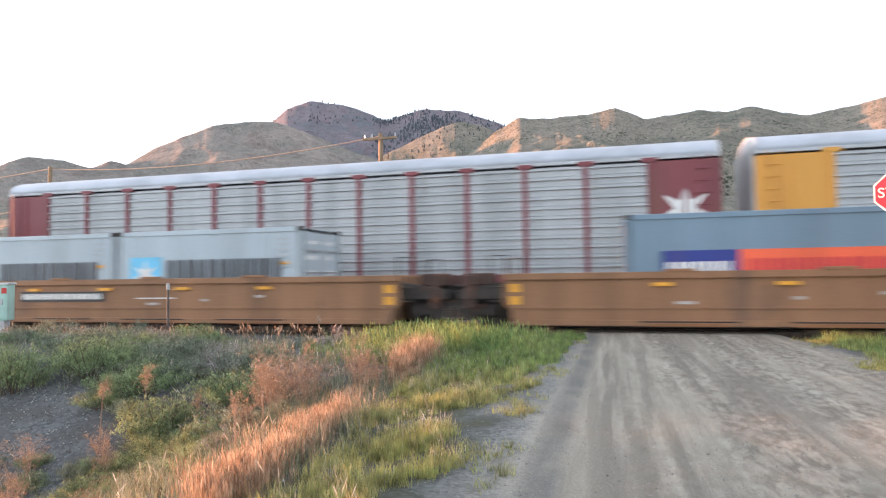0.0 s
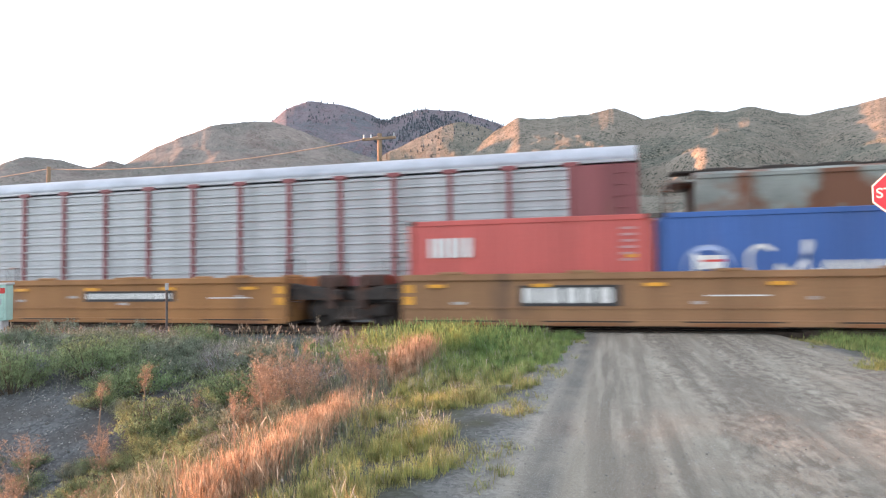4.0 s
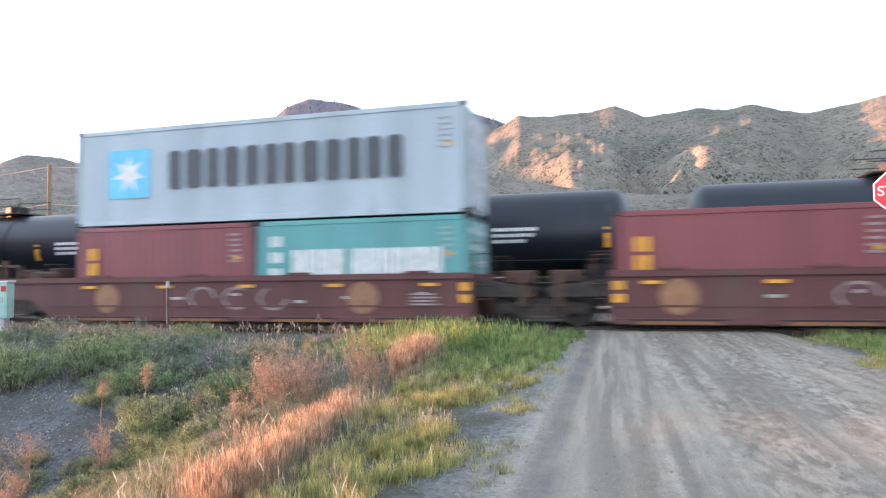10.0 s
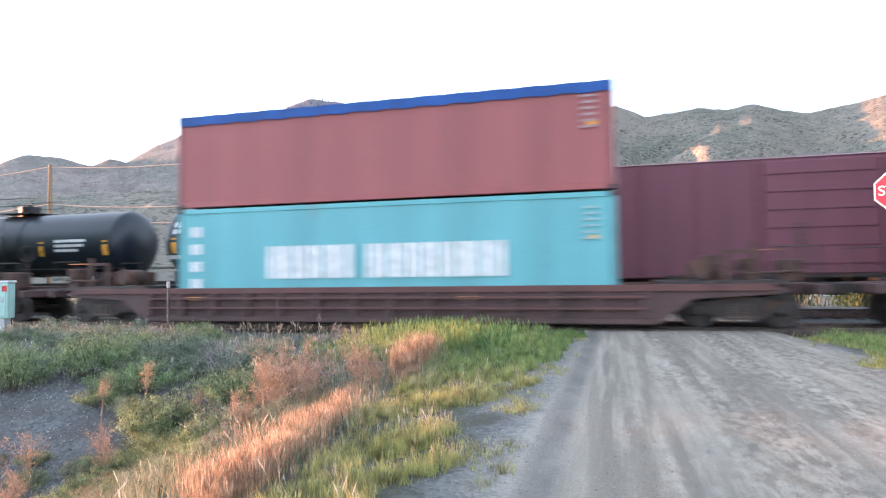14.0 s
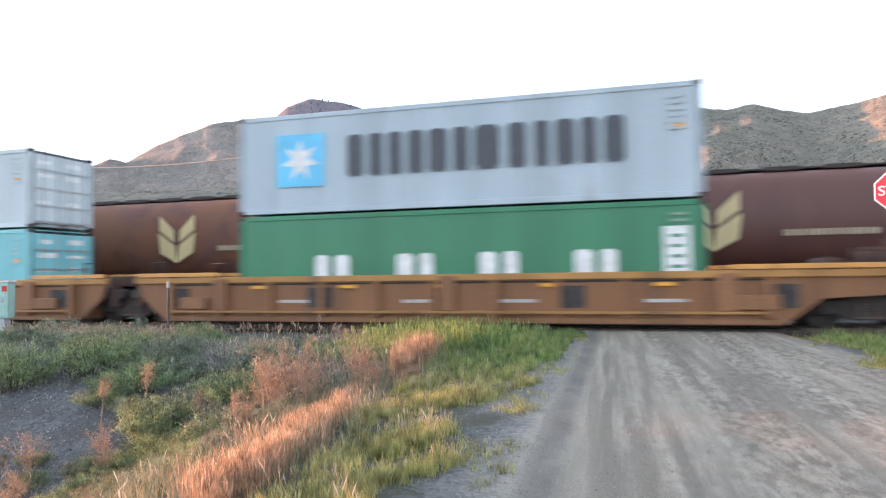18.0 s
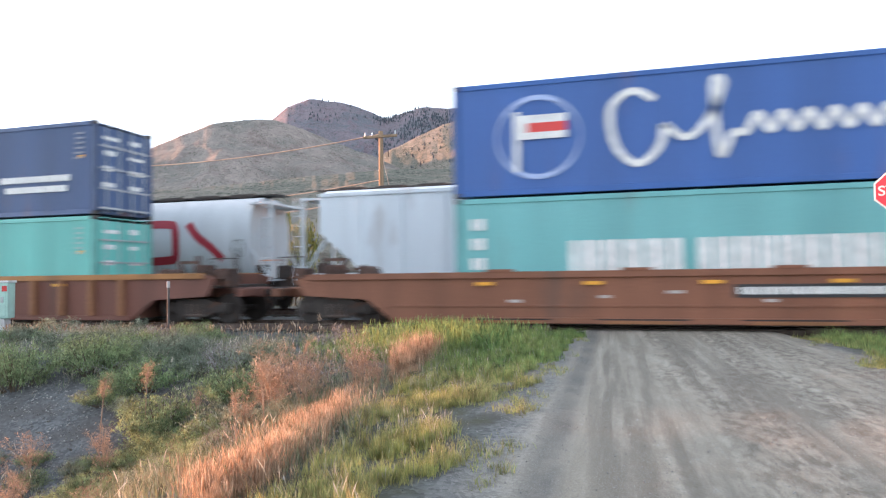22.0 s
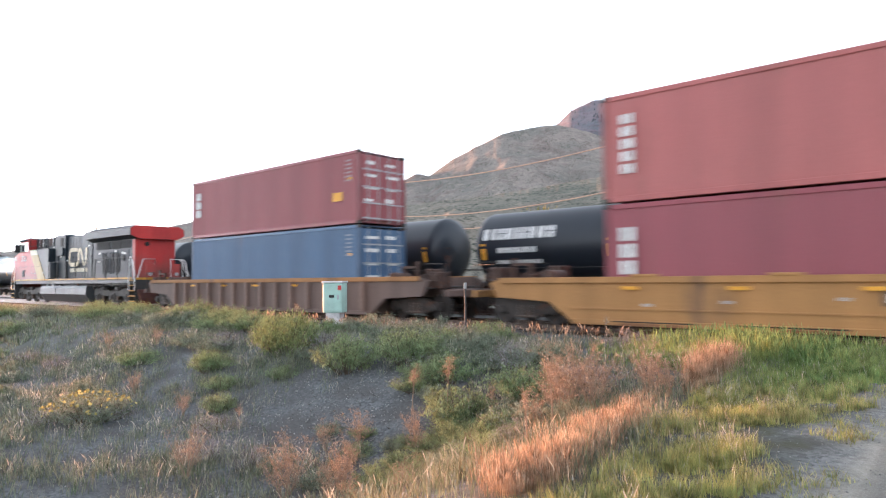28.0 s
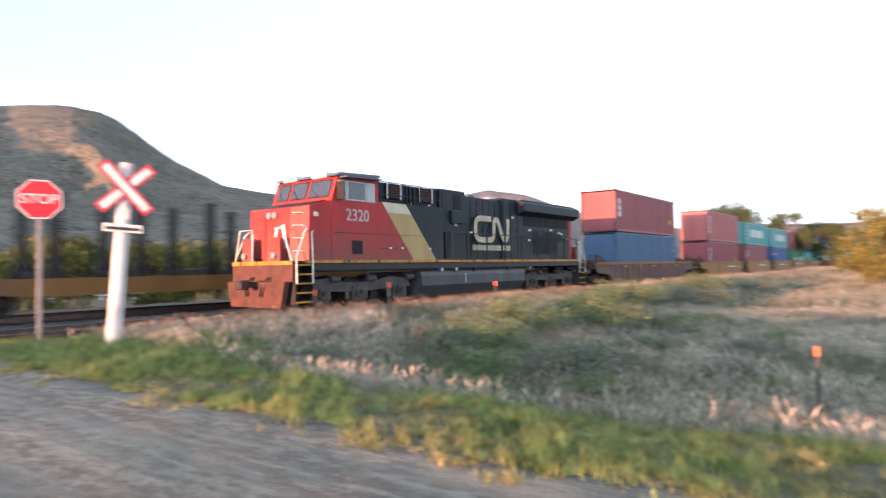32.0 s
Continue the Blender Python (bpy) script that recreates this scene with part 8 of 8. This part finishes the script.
# loose stones on the gravel
n = 9000
sx = np.concatenate([rng_.normal(-8.6, 2.6, n // 2), rng_.uniform(-1.6, 3.8, n // 2)])
sy = np.concatenate([rng_.normal(7.2, 1.7, n // 2), rng_.uniform(2.5, 13.5, n // 2)])
sr = rng_.uniform(0.006, 0.022, n) * np.where(np.arange(n) < n // 2, 1.2, 0.45)
oct_ = np.array([(1, 0, 0), (0, 1, 0), (-1, 0, 0), (0, -1, 0), (0, 0, 0.8), (0, 0, -0.4)], float)
v = oct_[None] * sr[:, None, None] * rng_.uniform(0.6, 1.3, (n, 6, 1))
v[..., 0] += sx[:, None]
v[..., 1] += sy[:, None]
v[..., 2] += ground_z(sx, sy)[:, None] + 0.002
tri = np.array([(0, 1, 4), (1, 2, 4), (2, 3, 4), (3, 0, 4), (1, 0, 5), (2, 1, 5), (3, 2, 5), (0, 3, 5)])
PEBBLE = leaf_material("pebble_stone", [(0.13, 0.128, 0.125), (0.22, 0.215, 0.205), (0.31, 0.30, 0.285), (0.17, 0.16, 0.15)], 0.0, 0.9)
stuff("loose_stones", "loose grey stones on gravel and road", "stones", raw_mesh("loose_stones", v.reshape(-1, 3), (tri[None] + (np.arange(n) * 6)[:, None, None]).reshape(-1, 3), PEBBLE))


def leaf_cloud(places, size, seed, up=0.5, slim=0.35):
    """Many small pointed leaves at given places."""
    r = np.random.default_rng(seed)
    n = len(places)
    d = r.normal(0, 1, (n, 3)) + np.array([0, 0, up])
    d /= np.linalg.norm(d, axis=1)[:, None]
    e = np.cross(d, r.normal(0, 1, (n, 3)))
    e /= np.linalg.norm(e, axis=1)[:, None]
    s = size * r.uniform(0.6, 1.4, n)[:, None]
    v = np.stack([places - d * s * 0.5, places + e * s * slim, places + d * s * 0.6, places - e * s * slim], 1).reshape(-1, 3)
    t = (np.array([(0, 1, 2), (0, 2, 3)])[None] + (np.arange(n) * 4)[:, None, None]).reshape(-1, 3)
    return v, t


STEM = mat("grey_brown_stem", (0.13, 0.10, 0.07, 1), 0.9, 0, 0.6, 8, 50, 0.1)
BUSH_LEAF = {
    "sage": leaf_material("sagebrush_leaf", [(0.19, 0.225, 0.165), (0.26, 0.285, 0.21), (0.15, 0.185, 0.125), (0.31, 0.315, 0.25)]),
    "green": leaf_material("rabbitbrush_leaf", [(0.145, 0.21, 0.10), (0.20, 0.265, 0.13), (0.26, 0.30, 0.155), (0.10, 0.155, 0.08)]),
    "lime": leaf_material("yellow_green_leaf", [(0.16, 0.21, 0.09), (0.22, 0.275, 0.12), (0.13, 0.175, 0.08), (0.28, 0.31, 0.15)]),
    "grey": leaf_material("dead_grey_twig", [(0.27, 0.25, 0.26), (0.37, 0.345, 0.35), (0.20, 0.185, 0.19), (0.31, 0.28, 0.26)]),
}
FLOWER = leaf_material("yellow_bloom", [(0.32, 0.30, 0.10), (0.37, 0.34, 0.14), (0.27, 0.27, 0.10)])
BUSH_MESH = {}


def bush_mesh(kind, seed):
    """A bush of unit spread: many upright sprigs of slim leaves, uneven outline."""
    if (kind, seed) not in BUSH_MESH:
        r = np.random.default_rng(seed)
        pts, stems = [], Mesh()
        for i in range(60):
            a, q = r.uniform(0, 2 * np.pi), math.sqrt(r.uniform(0, 1))
            top = np.array([q * math.cos(a) * 0.95, q * math.sin(a) * 0.95, (0.98 - 0.55 * q * q) * r.uniform(0.72, 1.12)])
            root = np.array([top[0] * 0.25, top[1] * 0.25, -0.08])
            if i % 3 == 0:
                stems.tube([root, root * 0.5 + top * 0.5 + np.array([0, 0, 0.05]), top * 0.9], [0.02, 0.012, 0.005], 4, False)
            k = 84 if kind != "grey" else 40
            f = r.uniform(0.35, 1.05, k)[:, None]
            pts.append(root + (top - root) * f + r.normal(0, 0.075, (k, 3)))
        v, t = leaf_cloud(np.concatenate(pts), 0.075, seed, 1.8, 0.12 if kind != "grey" else 0.06)
        BUSH_MESH[kind, seed] = (stems.data("woody_base", STEM), raw_mesh("foliage", v, t, BUSH_LEAF[kind]))
    return BUSH_MESH[kind, seed]


BUSH_WORDS = {"sage": "grey-green sagebrush on the gravel bank", "green": "rounded green rabbitbrush on the bank", "lime": "large yellow-green bush by the trackside cabinet", "grey": "leafless grey weed clump on the slope"}


def bush(x, y, r, h, kind, seed):
    ob = tagged(new("bush"), BUSH_WORDS[kind], "bush", "bushes along the track")
    ob.matrix_basis = pose(x, y, ground_at(x, y), 0, 0, seed * 47.0) @ Matrix.Diagonal((r, r, h, 1))
    st, fo = bush_mesh(kind, seed % 4)
    part("woody_base", st, None, ob)
    part("foliage", fo, None, ob)
    return ob


BUSHES = [(-12.3, 8.8, 0.85, 1.15, "lime"), (-9.8, 8.5, 0.7, 0.8, "green"), (-8.8, 9.1, 0.8, 0.7, "green"), (-13.8, 7.7, 0.45, 0.5, "green"), (-11.4, 6.6, 0.4, 0.4, "green"), (-16.0, 10.2, 1.0, 0.6, "green"), (-14.3, 10.2, 0.85, 0.6, "green"), (-18.2, 10.4, 1.1, 0.55, "green"), (-20.5, 10.4, 1.2, 0.6, "sage"), (-23.4, 10.2, 1.1, 0.5, "sage"), (-26.6, 10.3, 1.2, 0.55, "green"),
          (-13.6, 7.9, 0.5, 0.38, "green"), (-12.5, 7.3, 0.5, 0.34, "green"), (-14.9, 8.6, 0.75, 0.36, "sage"), (-16.4, 8.8, 0.8, 0.4, "sage"), (-17.2, 7.6, 0.9, 0.4, "green"), (-11.3, 8.0, 0.4, 0.3, "green"), (-6.2, 7.6, 0.7, 0.55, "green"), (-5.4, 8.3, 0.75, 0.55, "green"), (-7.2, 8.6, 0.7, 0.5, "green"), (-4.9, 7.3, 0.6, 0.45, "sage"), (-9.0, 5.0, 0.4, 0.45, "grey"), (-8.2, 5.2, 0.35, 0.4, "grey")]
r_ = random.Random(11)
for i in range(64):
    BUSHES.append((r_.uniform(-16, -4.2), r_.uniform(8.8, 13.2), r_.uniform(0.4, 0.9), r_.uniform(0.24, 0.5), r_.choice(("sage", "green", "grey", "grey", "sage"))))
for i in range(12):
    BUSHES.append((-18 - i * 1.25 + r_.uniform(-0.4, 0.4), r_.uniform(10.6, 12.6), r_.uniform(0.6, 0.95), r_.uniform(0.5, 0.8), "green"))
for i in range(14):
    BUSHES.append((r_.uniform(-7.0, -3.7), r_.uniform(4.6, 7.4), r_.uniform(0.22, 0.42), r_.uniform(0.15, 0.28), r_.choice(("green", "sage", "green"))))
for i in range(10):
    BUSHES.append((r_.uniform(-6.4, -3.8), r_.uniform(5.6, 8.6), r_.uniform(0.3, 0.5), r_.uniform(0.2, 0.36), r_.choice(("sage", "green", "green", "grey"))))
for i in range(26):
    BUSHES.append((r_.uniform(-27, -10), r_.uniform(0.5, 7.2), r_.uniform(0.4, 0.9), r_.uniform(0.25, 0.5), r_.choice(("sage", "green", "sage", "grey"))))
for x, y, r, h, kind in ((13.3, 8.9, 1.5, 0.95, "green"), (9.1, 6.7, 0.9, 0.6, "green"), (12.7, 6.1, 1.5, 0.85, "sage"), (9.2, 3.1, 0.6, 0.4, "sage"), (9.2, 1.9, 0.7, 0.4, "grey"), (20, 8.8, 2.0, 1.15, "green"), (16.5, 9.6, 1.7, 1.0, "green"), (11.2, 7.6, 1.1, 0.7, "green"), (26, 10.0, 2.0, 1.1, "green"), (31, 9.0, 2.2, 1.1, "sage"), (38, 10.5, 2.2, 1.0, "green"), (46, 9.0, 2.4, 1.1, "sage"), (14.5, 6.8, 1.0, 0.5, "grey"), (17.5, 6.4, 1.2, 0.5, "sage"), (22.5, 10.2, 1.5, 0.7, "green")):
    BUSHES.append((x, y, r, h, kind))
for i in range(46):
    BUSHES.append((r_.uniform(7.5, 30), r_.uniform(1.0, 13.0), r_.uniform(0.5, 1.1), r_.uniform(0.25, 0.55), r_.choice(("sage", "green", "sage", "grey"))))
for i in range(16):
    BUSHES.append((r_.uniform(-60, -27), r_.uniform(2, 11.5), r_.uniform(0.7, 1.4), r_.uniform(0.4, 0.7), r_.choice(("sage", "green"))))
for i, (x, y, r, h, kind) in enumerate(BUSHES):
    bush(x, y, r, h, kind, i)
for i, (x, y, r, h) in enumerate(((-7.6, 8.1, 0.45, 0.34), (-7.0, 8.0, 0.4, 0.3), (-7.1, 6.4, 0.3, 0.2), (-7.5, 6.8, 0.26, 0.18), (-6.2, 6.3, 0.3, 0.22), (-8.2, 6.7, 0.3, 0.2), (-6.0, 7.2, 0.4, 0.45), (-5.5, 6.9, 0.42, 0.4), (-5.0, 6.9, 0.36, 0.38), (-4.9, 6.2, 0.3, 0.26), (-5.6, 6.2, 0.3, 0.24), (-7.9, 8.6, 0.5, 0.3), (-4.3, 6.0, 0.3, 0.25), (-3.9, 6.9, 0.35, 0.3))):
    bush(x, y, r, h, ("green", "sage", "green", "green")[i % 4], i + 1)
bloom = bush(-13.4, 5.0, 0.85, 0.6, "sage", 2)
tagged(bloom, "grey bush with yellow blooms on top")
rr = np.random.default_rng(5)
q = np.sqrt(rr.uniform(0, 1, 130))
a = rr.uniform(0, 2 * np.pi, 130)
v, t = leaf_cloud(np.stack([q * np.cos(a), q * np.sin(a), 1.02 - 0.55 * q * q + rr.normal(0, 0.05, 130)], -1), 0.09, 3, 1.5, 0.4)
part("bloom", raw_mesh("blooms", v, t, FLOWER), None, bloom, "yellow flowers")

WEED_MESH = {}


def weed_mesh(kind, seed):
    """A dry weed: upright branching stalks with loose seed heads; kind: spike or spray."""
    if (kind, seed) not in WEED_MESH:
        r = np.random.default_rng(seed + 90)
        stalks, pts = Mesh(), []
        n = 2 if kind == "spike" else 7
        for i in range(n):
            a = r.uniform(0, 2 * np.pi)
            spread = r.uniform(0.02, 0.08) if kind == "spike" else r.uniform(0.05, 0.34)
            h = r.uniform(0.7, 1.0) if kind == "spike" else r.uniform(0.5, 1.0)
            root, top = np.array([0, 0, -0.05]), np.array([spread * math.cos(a), spread * math.sin(a), h])
            mid = (root + top) / 2 + np.array([0, 0, 0.06])
            stalks.tube([root, mid, top], [0.007, 0.005, 0.002], 4, False)
            for k in range(14 if kind == "spike" else 13):
                f = r.uniform(0.72 if kind == "spike" else 0.35, 1.0)
                b = root + (top - root) * f
                reach = (0.13 if kind == "spike" else 0.2) * (1.15 - f * 0.6)
                c = b + np.array([r.normal(0, reach * 0.6), r.normal(0, reach * 0.6), r.uniform(0.03, 0.15)])
                stalks.tube([b, c], [0.0028, 0.0012], 3, False)
                for m in range(3):
                    d = b + (c - b) * r.uniform(0.4, 1.0)
                    e = d + r.normal(0, 0.035, 3) + np.array([0, 0, 0.03])
                    stalks.tube([d, e], [0.0016, 0.0008], 3, False)
                    pts.append(e + r.normal(0, 0.013, (7, 3)))
        v, t = leaf_cloud(np.concatenate(pts), 0.015, seed, 0.6, 0.2)
        WEED_MESH[kind, seed] = (stalks.data("stalk", mat("dry_stalk", (0.33, 0.24, 0.17, 1), 0.9, 0, 0.7, 8, 50, 0.05)), raw_mesh("plume", v, t, SALMON))
    return WEED_MESH[kind, seed]


WEEDS = [(-7.35, 6.6, 0.6, "spray"), (-7.0, 6.1, 0.5, "spray"), (-7.8, 6.3, 0.5, "spray"), (-6.5, 6.9, 0.5, "spray"), (-6.95, 7.32, 0.86, "spike"), (-6.39, 7.53, 0.98, "spike"), (-5.44, 7.39, 0.66, "spike"), (-6.2, 6.6, 0.45, "spray"), (-5.2, 6.6, 0.4, "spray"), (-4.35, 7.45, 1.12, "spray"), (-4.15, 7.2, 0.95, "spray"), (-4.0, 7.6, 0.9, "spray"), (-3.75, 7.3, 0.7, "spray"), (-4.45, 7.0, 0.55, "spray"), (-3.25, 7.75, 0.72, "spray"), (-3.45, 8.1, 0.75, "spray"), (-3.1, 8.0, 0.55, "spray"), (-3.95, 6.6, 0.8, "spike"), (-4.75, 7.9, 0.6, "spray"), (-6.9, 5.0, 0.8, "spray"), (-6.6, 4.7, 0.6, "spray"), (-3.01, 4.6, 0.62, "spike"), (-6.3, 5.3, 0.7, "spray"), (-6.5, 5.55, 0.6, "spray"), (-6.1, 4.95, 0.5, "spray"), (-4.9, 5.0, 0.45, "spray"), (-5.3, 4.6, 0.4, "spray"),
         (-8.4, 4.4, 0.7, "spray"), (-9.7, 6.0, 0.5, "spike"), (-14.8, 6.5, 0.6, "spray"), (-12.0, 6.2, 0.5, "spray"), (-18, 8.5, 0.6, "spray"), (-20, 8.0, 0.6, "spray"), (-17.0, 12.6, 0.7, "spike"), (-6.6, 13.4, 0.6, "spike"),
         (8.1, 3.4, 0.5, "spray"), (9.0, 4.4, 0.55, "spray"), (6.9, 1.6, 0.5, "spray"), (12.5, 6.0, 0.6, "spray"), (11.5, 9.4, 0.6, "spray"), (15.5, 8.0, 0.7, "spray"), (8.8, 8.6, 0.6, "spike"), (7.6, 6.6, 0.5, "spike")]
for i, (x, y, h, kind) in enumerate(WEEDS):
    ob = tagged(new("dry_weed"), "tall dry salmon-coloured weed with seed heads" if kind == "spike" else "bushy dry salmon-coloured weed with feathery sprays", "weed", "dry weeds on the slope")
    ob.matrix_basis = pose(x, y, ground_at(x, y), 0, 0, i * 71.0) @ Matrix.Diagonal((h, h, h, 1) if kind == "spike" else (h * 1.4, h * 1.4, h, 1))
    st, he = weed_mesh(kind, i % 4)
    part("stalk", st, None, ob)
    tagged(part("plume", he, None, ob), kind="stuff")

TREE_LEAF = {"green": leaf_material("dull_green_tree_leaf", [(0.055, 0.085, 0.03), (0.09, 0.12, 0.045), (0.13, 0.15, 0.06)]), "yellow": leaf_material("yellow_sunlit_tree_leaf", [(0.20, 0.19, 0.05), (0.30, 0.26, 0.06), (0.13, 0.15, 0.05), (0.10, 0.12, 0.04)])}
BARK = mat("tree_bark", (0.11, 0.085, 0.065, 1), 0.95, 0, 0.6, 6, 40, 0.4)
TREE_MESH = {}


def tree(x, y, h, kind, spread, seed):
    """A trunk with limbs and a crown of loose clumps of leaves."""
    ob = tagged(new("tree"), "small roadside tree with yellow leaves" if kind == "yellow" else "dull green roadside tree with a loose crown", "tree", "trees beyond the track")
    ob.matrix_basis = pose(x, y, ground_at(x, y) - 0.1, 0, 0, seed * 61.0) @ Matrix.Diagonal((spread, spread, h, 1))
    key = (kind, seed % 3)
    if key not in TREE_MESH:
        r = np.random.default_rng(seed + 300)
        wood, pts = Mesh().tube([(0, 0, 0), (0.03, 0.02, 0.35), (0, 0, 0.8)], [0.05, 0.035, 0.012], 8), []
        for i in range(26):
            a, z = r.uniform(0, 2 * np.pi), r.uniform(0.22, 0.95)
            q = r.uniform(0.35, 1.0) * math.sqrt(max(0.05, 1 - ((z - 0.52) / 0.52) ** 2))
            tip = np.array([q * math.cos(a), q * math.sin(a), z])
            wood.tube([(0, 0, z * 0.65), tip * 0.6 + np.array([0, 0, z * 0.3]), tip], [0.016, 0.01, 0.004], 5, False)
            pts.append(tip + r.normal(0, 1, (95, 3)) * np.array([0.17, 0.17, 0.055]))
        v, t = leaf_cloud(np.concatenate(pts), 0.07, seed, 0.2, 0.45)
        TREE_MESH[key] = (wood.data("trunk", BARK), raw_mesh("crown", v, t, TREE_LEAF[kind]))
    tr, cr = TREE_MESH[key]
    part("trunk", tr, None, ob)
    part("crown", cr, None, ob)


TREES = [(-25, 40, 7.5, "yellow", 1.6), (-22.6, 42, 7.2, "yellow", 1.5), (-28.0, 44, 6.5, "green", 2.0), (-1, 72, 5.5, "green", 2.4), (3.5, 78, 6.0, "green", 2.6), (7.5, 80, 5.0, "green", 2.4), (-9, 76, 5.0, "green", 2.5), (13, 74, 5.5, "green", 2.6),
         # yellow trees at x 62 to 70: leaf colour stands in for orange sunlight
         (108, 24, 11.0, "green", 3.6), (113, 17, 9.0, "green", 3.4), (122, 25, 10.0, "green", 4.0), (130, 14, 8.5, "green", 3.8), (66, 2.6, 7.0, "yellow", 2.6), (70, 0.8, 6.2, "yellow", 2.6), (62, 3.6, 5.2, "yellow", 2.0), (-95, 34, 7.0, "green", 4.0), (-110, 38, 8.0, "green", 4.5)]
for i in range(16):
    TREES.append((8 + i * 2.7 + r_.uniform(-0.6, 0.6), r_.uniform(31, 38), r_.uniform(3.0, 5.0), r_.choice(("yellow", "yellow", "green")), r_.uniform(1.3, 2.0)))
for i in range(18):
    TREES.append((-8 + i * 5.4 + r_.uniform(-1, 1), r_.uniform(66, 95), r_.uniform(3.5, 6.5), "green", r_.uniform(2.0, 3.4)))
for i, (x, y, h, kind, s) in enumerate(TREES):
    tree(x, y, h, kind, s, i)

# conifers on the mountain crest, distance haze mixed into their blue-grey
cone = Mesh()
for name, lo, hi, k, smin, rise in (("mountain_back", -21.5, -9.5, 1500, 0.60, 1.0), ("mountain_back", -32, -22, 60, 0.8, 1.0), ("mountain_back", -24, -17.5, 420, 0.18, 0.55), ("hill_middle", -21, -11, 110, 0.3, 1.0)):
    X, Y, Z = HILL_GRID[name]
    az = np.degrees(np.arctan2(X, Y))
    rows, last = int(X.shape[0] * smin), int(X.shape[0] * rise) - 3
    ok = np.argwhere((az[rows:last] > lo) & (az[rows:last] < hi))
    done = 0
    while done < k:
        i0, i1 = ok[rng_.integers(len(ok))]
        i0 += rows
        if wave(X[i0, i1], Y[i0, i1], 0.012, 2.0) < rng_.uniform(-0.5, 0.5):
            continue
        done += 1
        p = Vector((X[i0, i1] + rng_.uniform(-4, 4), Y[i0, i1], Z[i0, i1]))
        h = rng_.uniform(5, 10) * (0.75 if name == "hill_middle" else 1.0)
        cone.tube([p - Vector((0, 0, 2)), p + Vector((0, 0, h * 0.2)), p + Vector((0, 0, h * 0.7)), p + Vector((0, 0, h))], [h * 0.16, h * 0.25, h * 0.14, 0.3], 5, False)
tagged(new("far_conifers", cone.data("far_conifers", mat("haze_tinted_conifer", (0.075, 0.092, 0.108, 1), 1.0, 0, 0.6, 0.2, 2, 0))), "dark conifers scattered on the mountain", "trees", kind="stuff")


def motions():
    """Both trains run at an even pace: the container train eastward, the far train westward; the wheels roll while their car is near the crossing."""
    for ob, x, y, z, v in MOVING:
        walk(ob, [(t, pose(x + v * t, y, z)) for t in (0.0, 16.0, 32.0)])
    for ob, x, y, z, v in MOVING:
        t0, t1 = sorted(((-100 - x) / v, (70 - x) / v))
        steps = [i / FPS for i in range(int(32 * FPS) + 1) if t0 <= i / FPS <= t1]
        if not steps:
            continue
        turns = [(0.0, steps[0])] * (steps[0] > 0) + [(t, t) for t in steps] + [(32.0, steps[-1])] * (steps[-1] < 32)
        for wheel in list(ob.children_recursive):
            if wheel.name.startswith("wheelset"):
                place, rate = wheel.location.copy(), math.degrees(v / (0.52 if ob is loco else 0.42))
                walk(wheel, [(t, Matrix.Translation(place) @ pose(0, 0, 0, 0, rate * q, 0)) for t, q in turns])


motions()
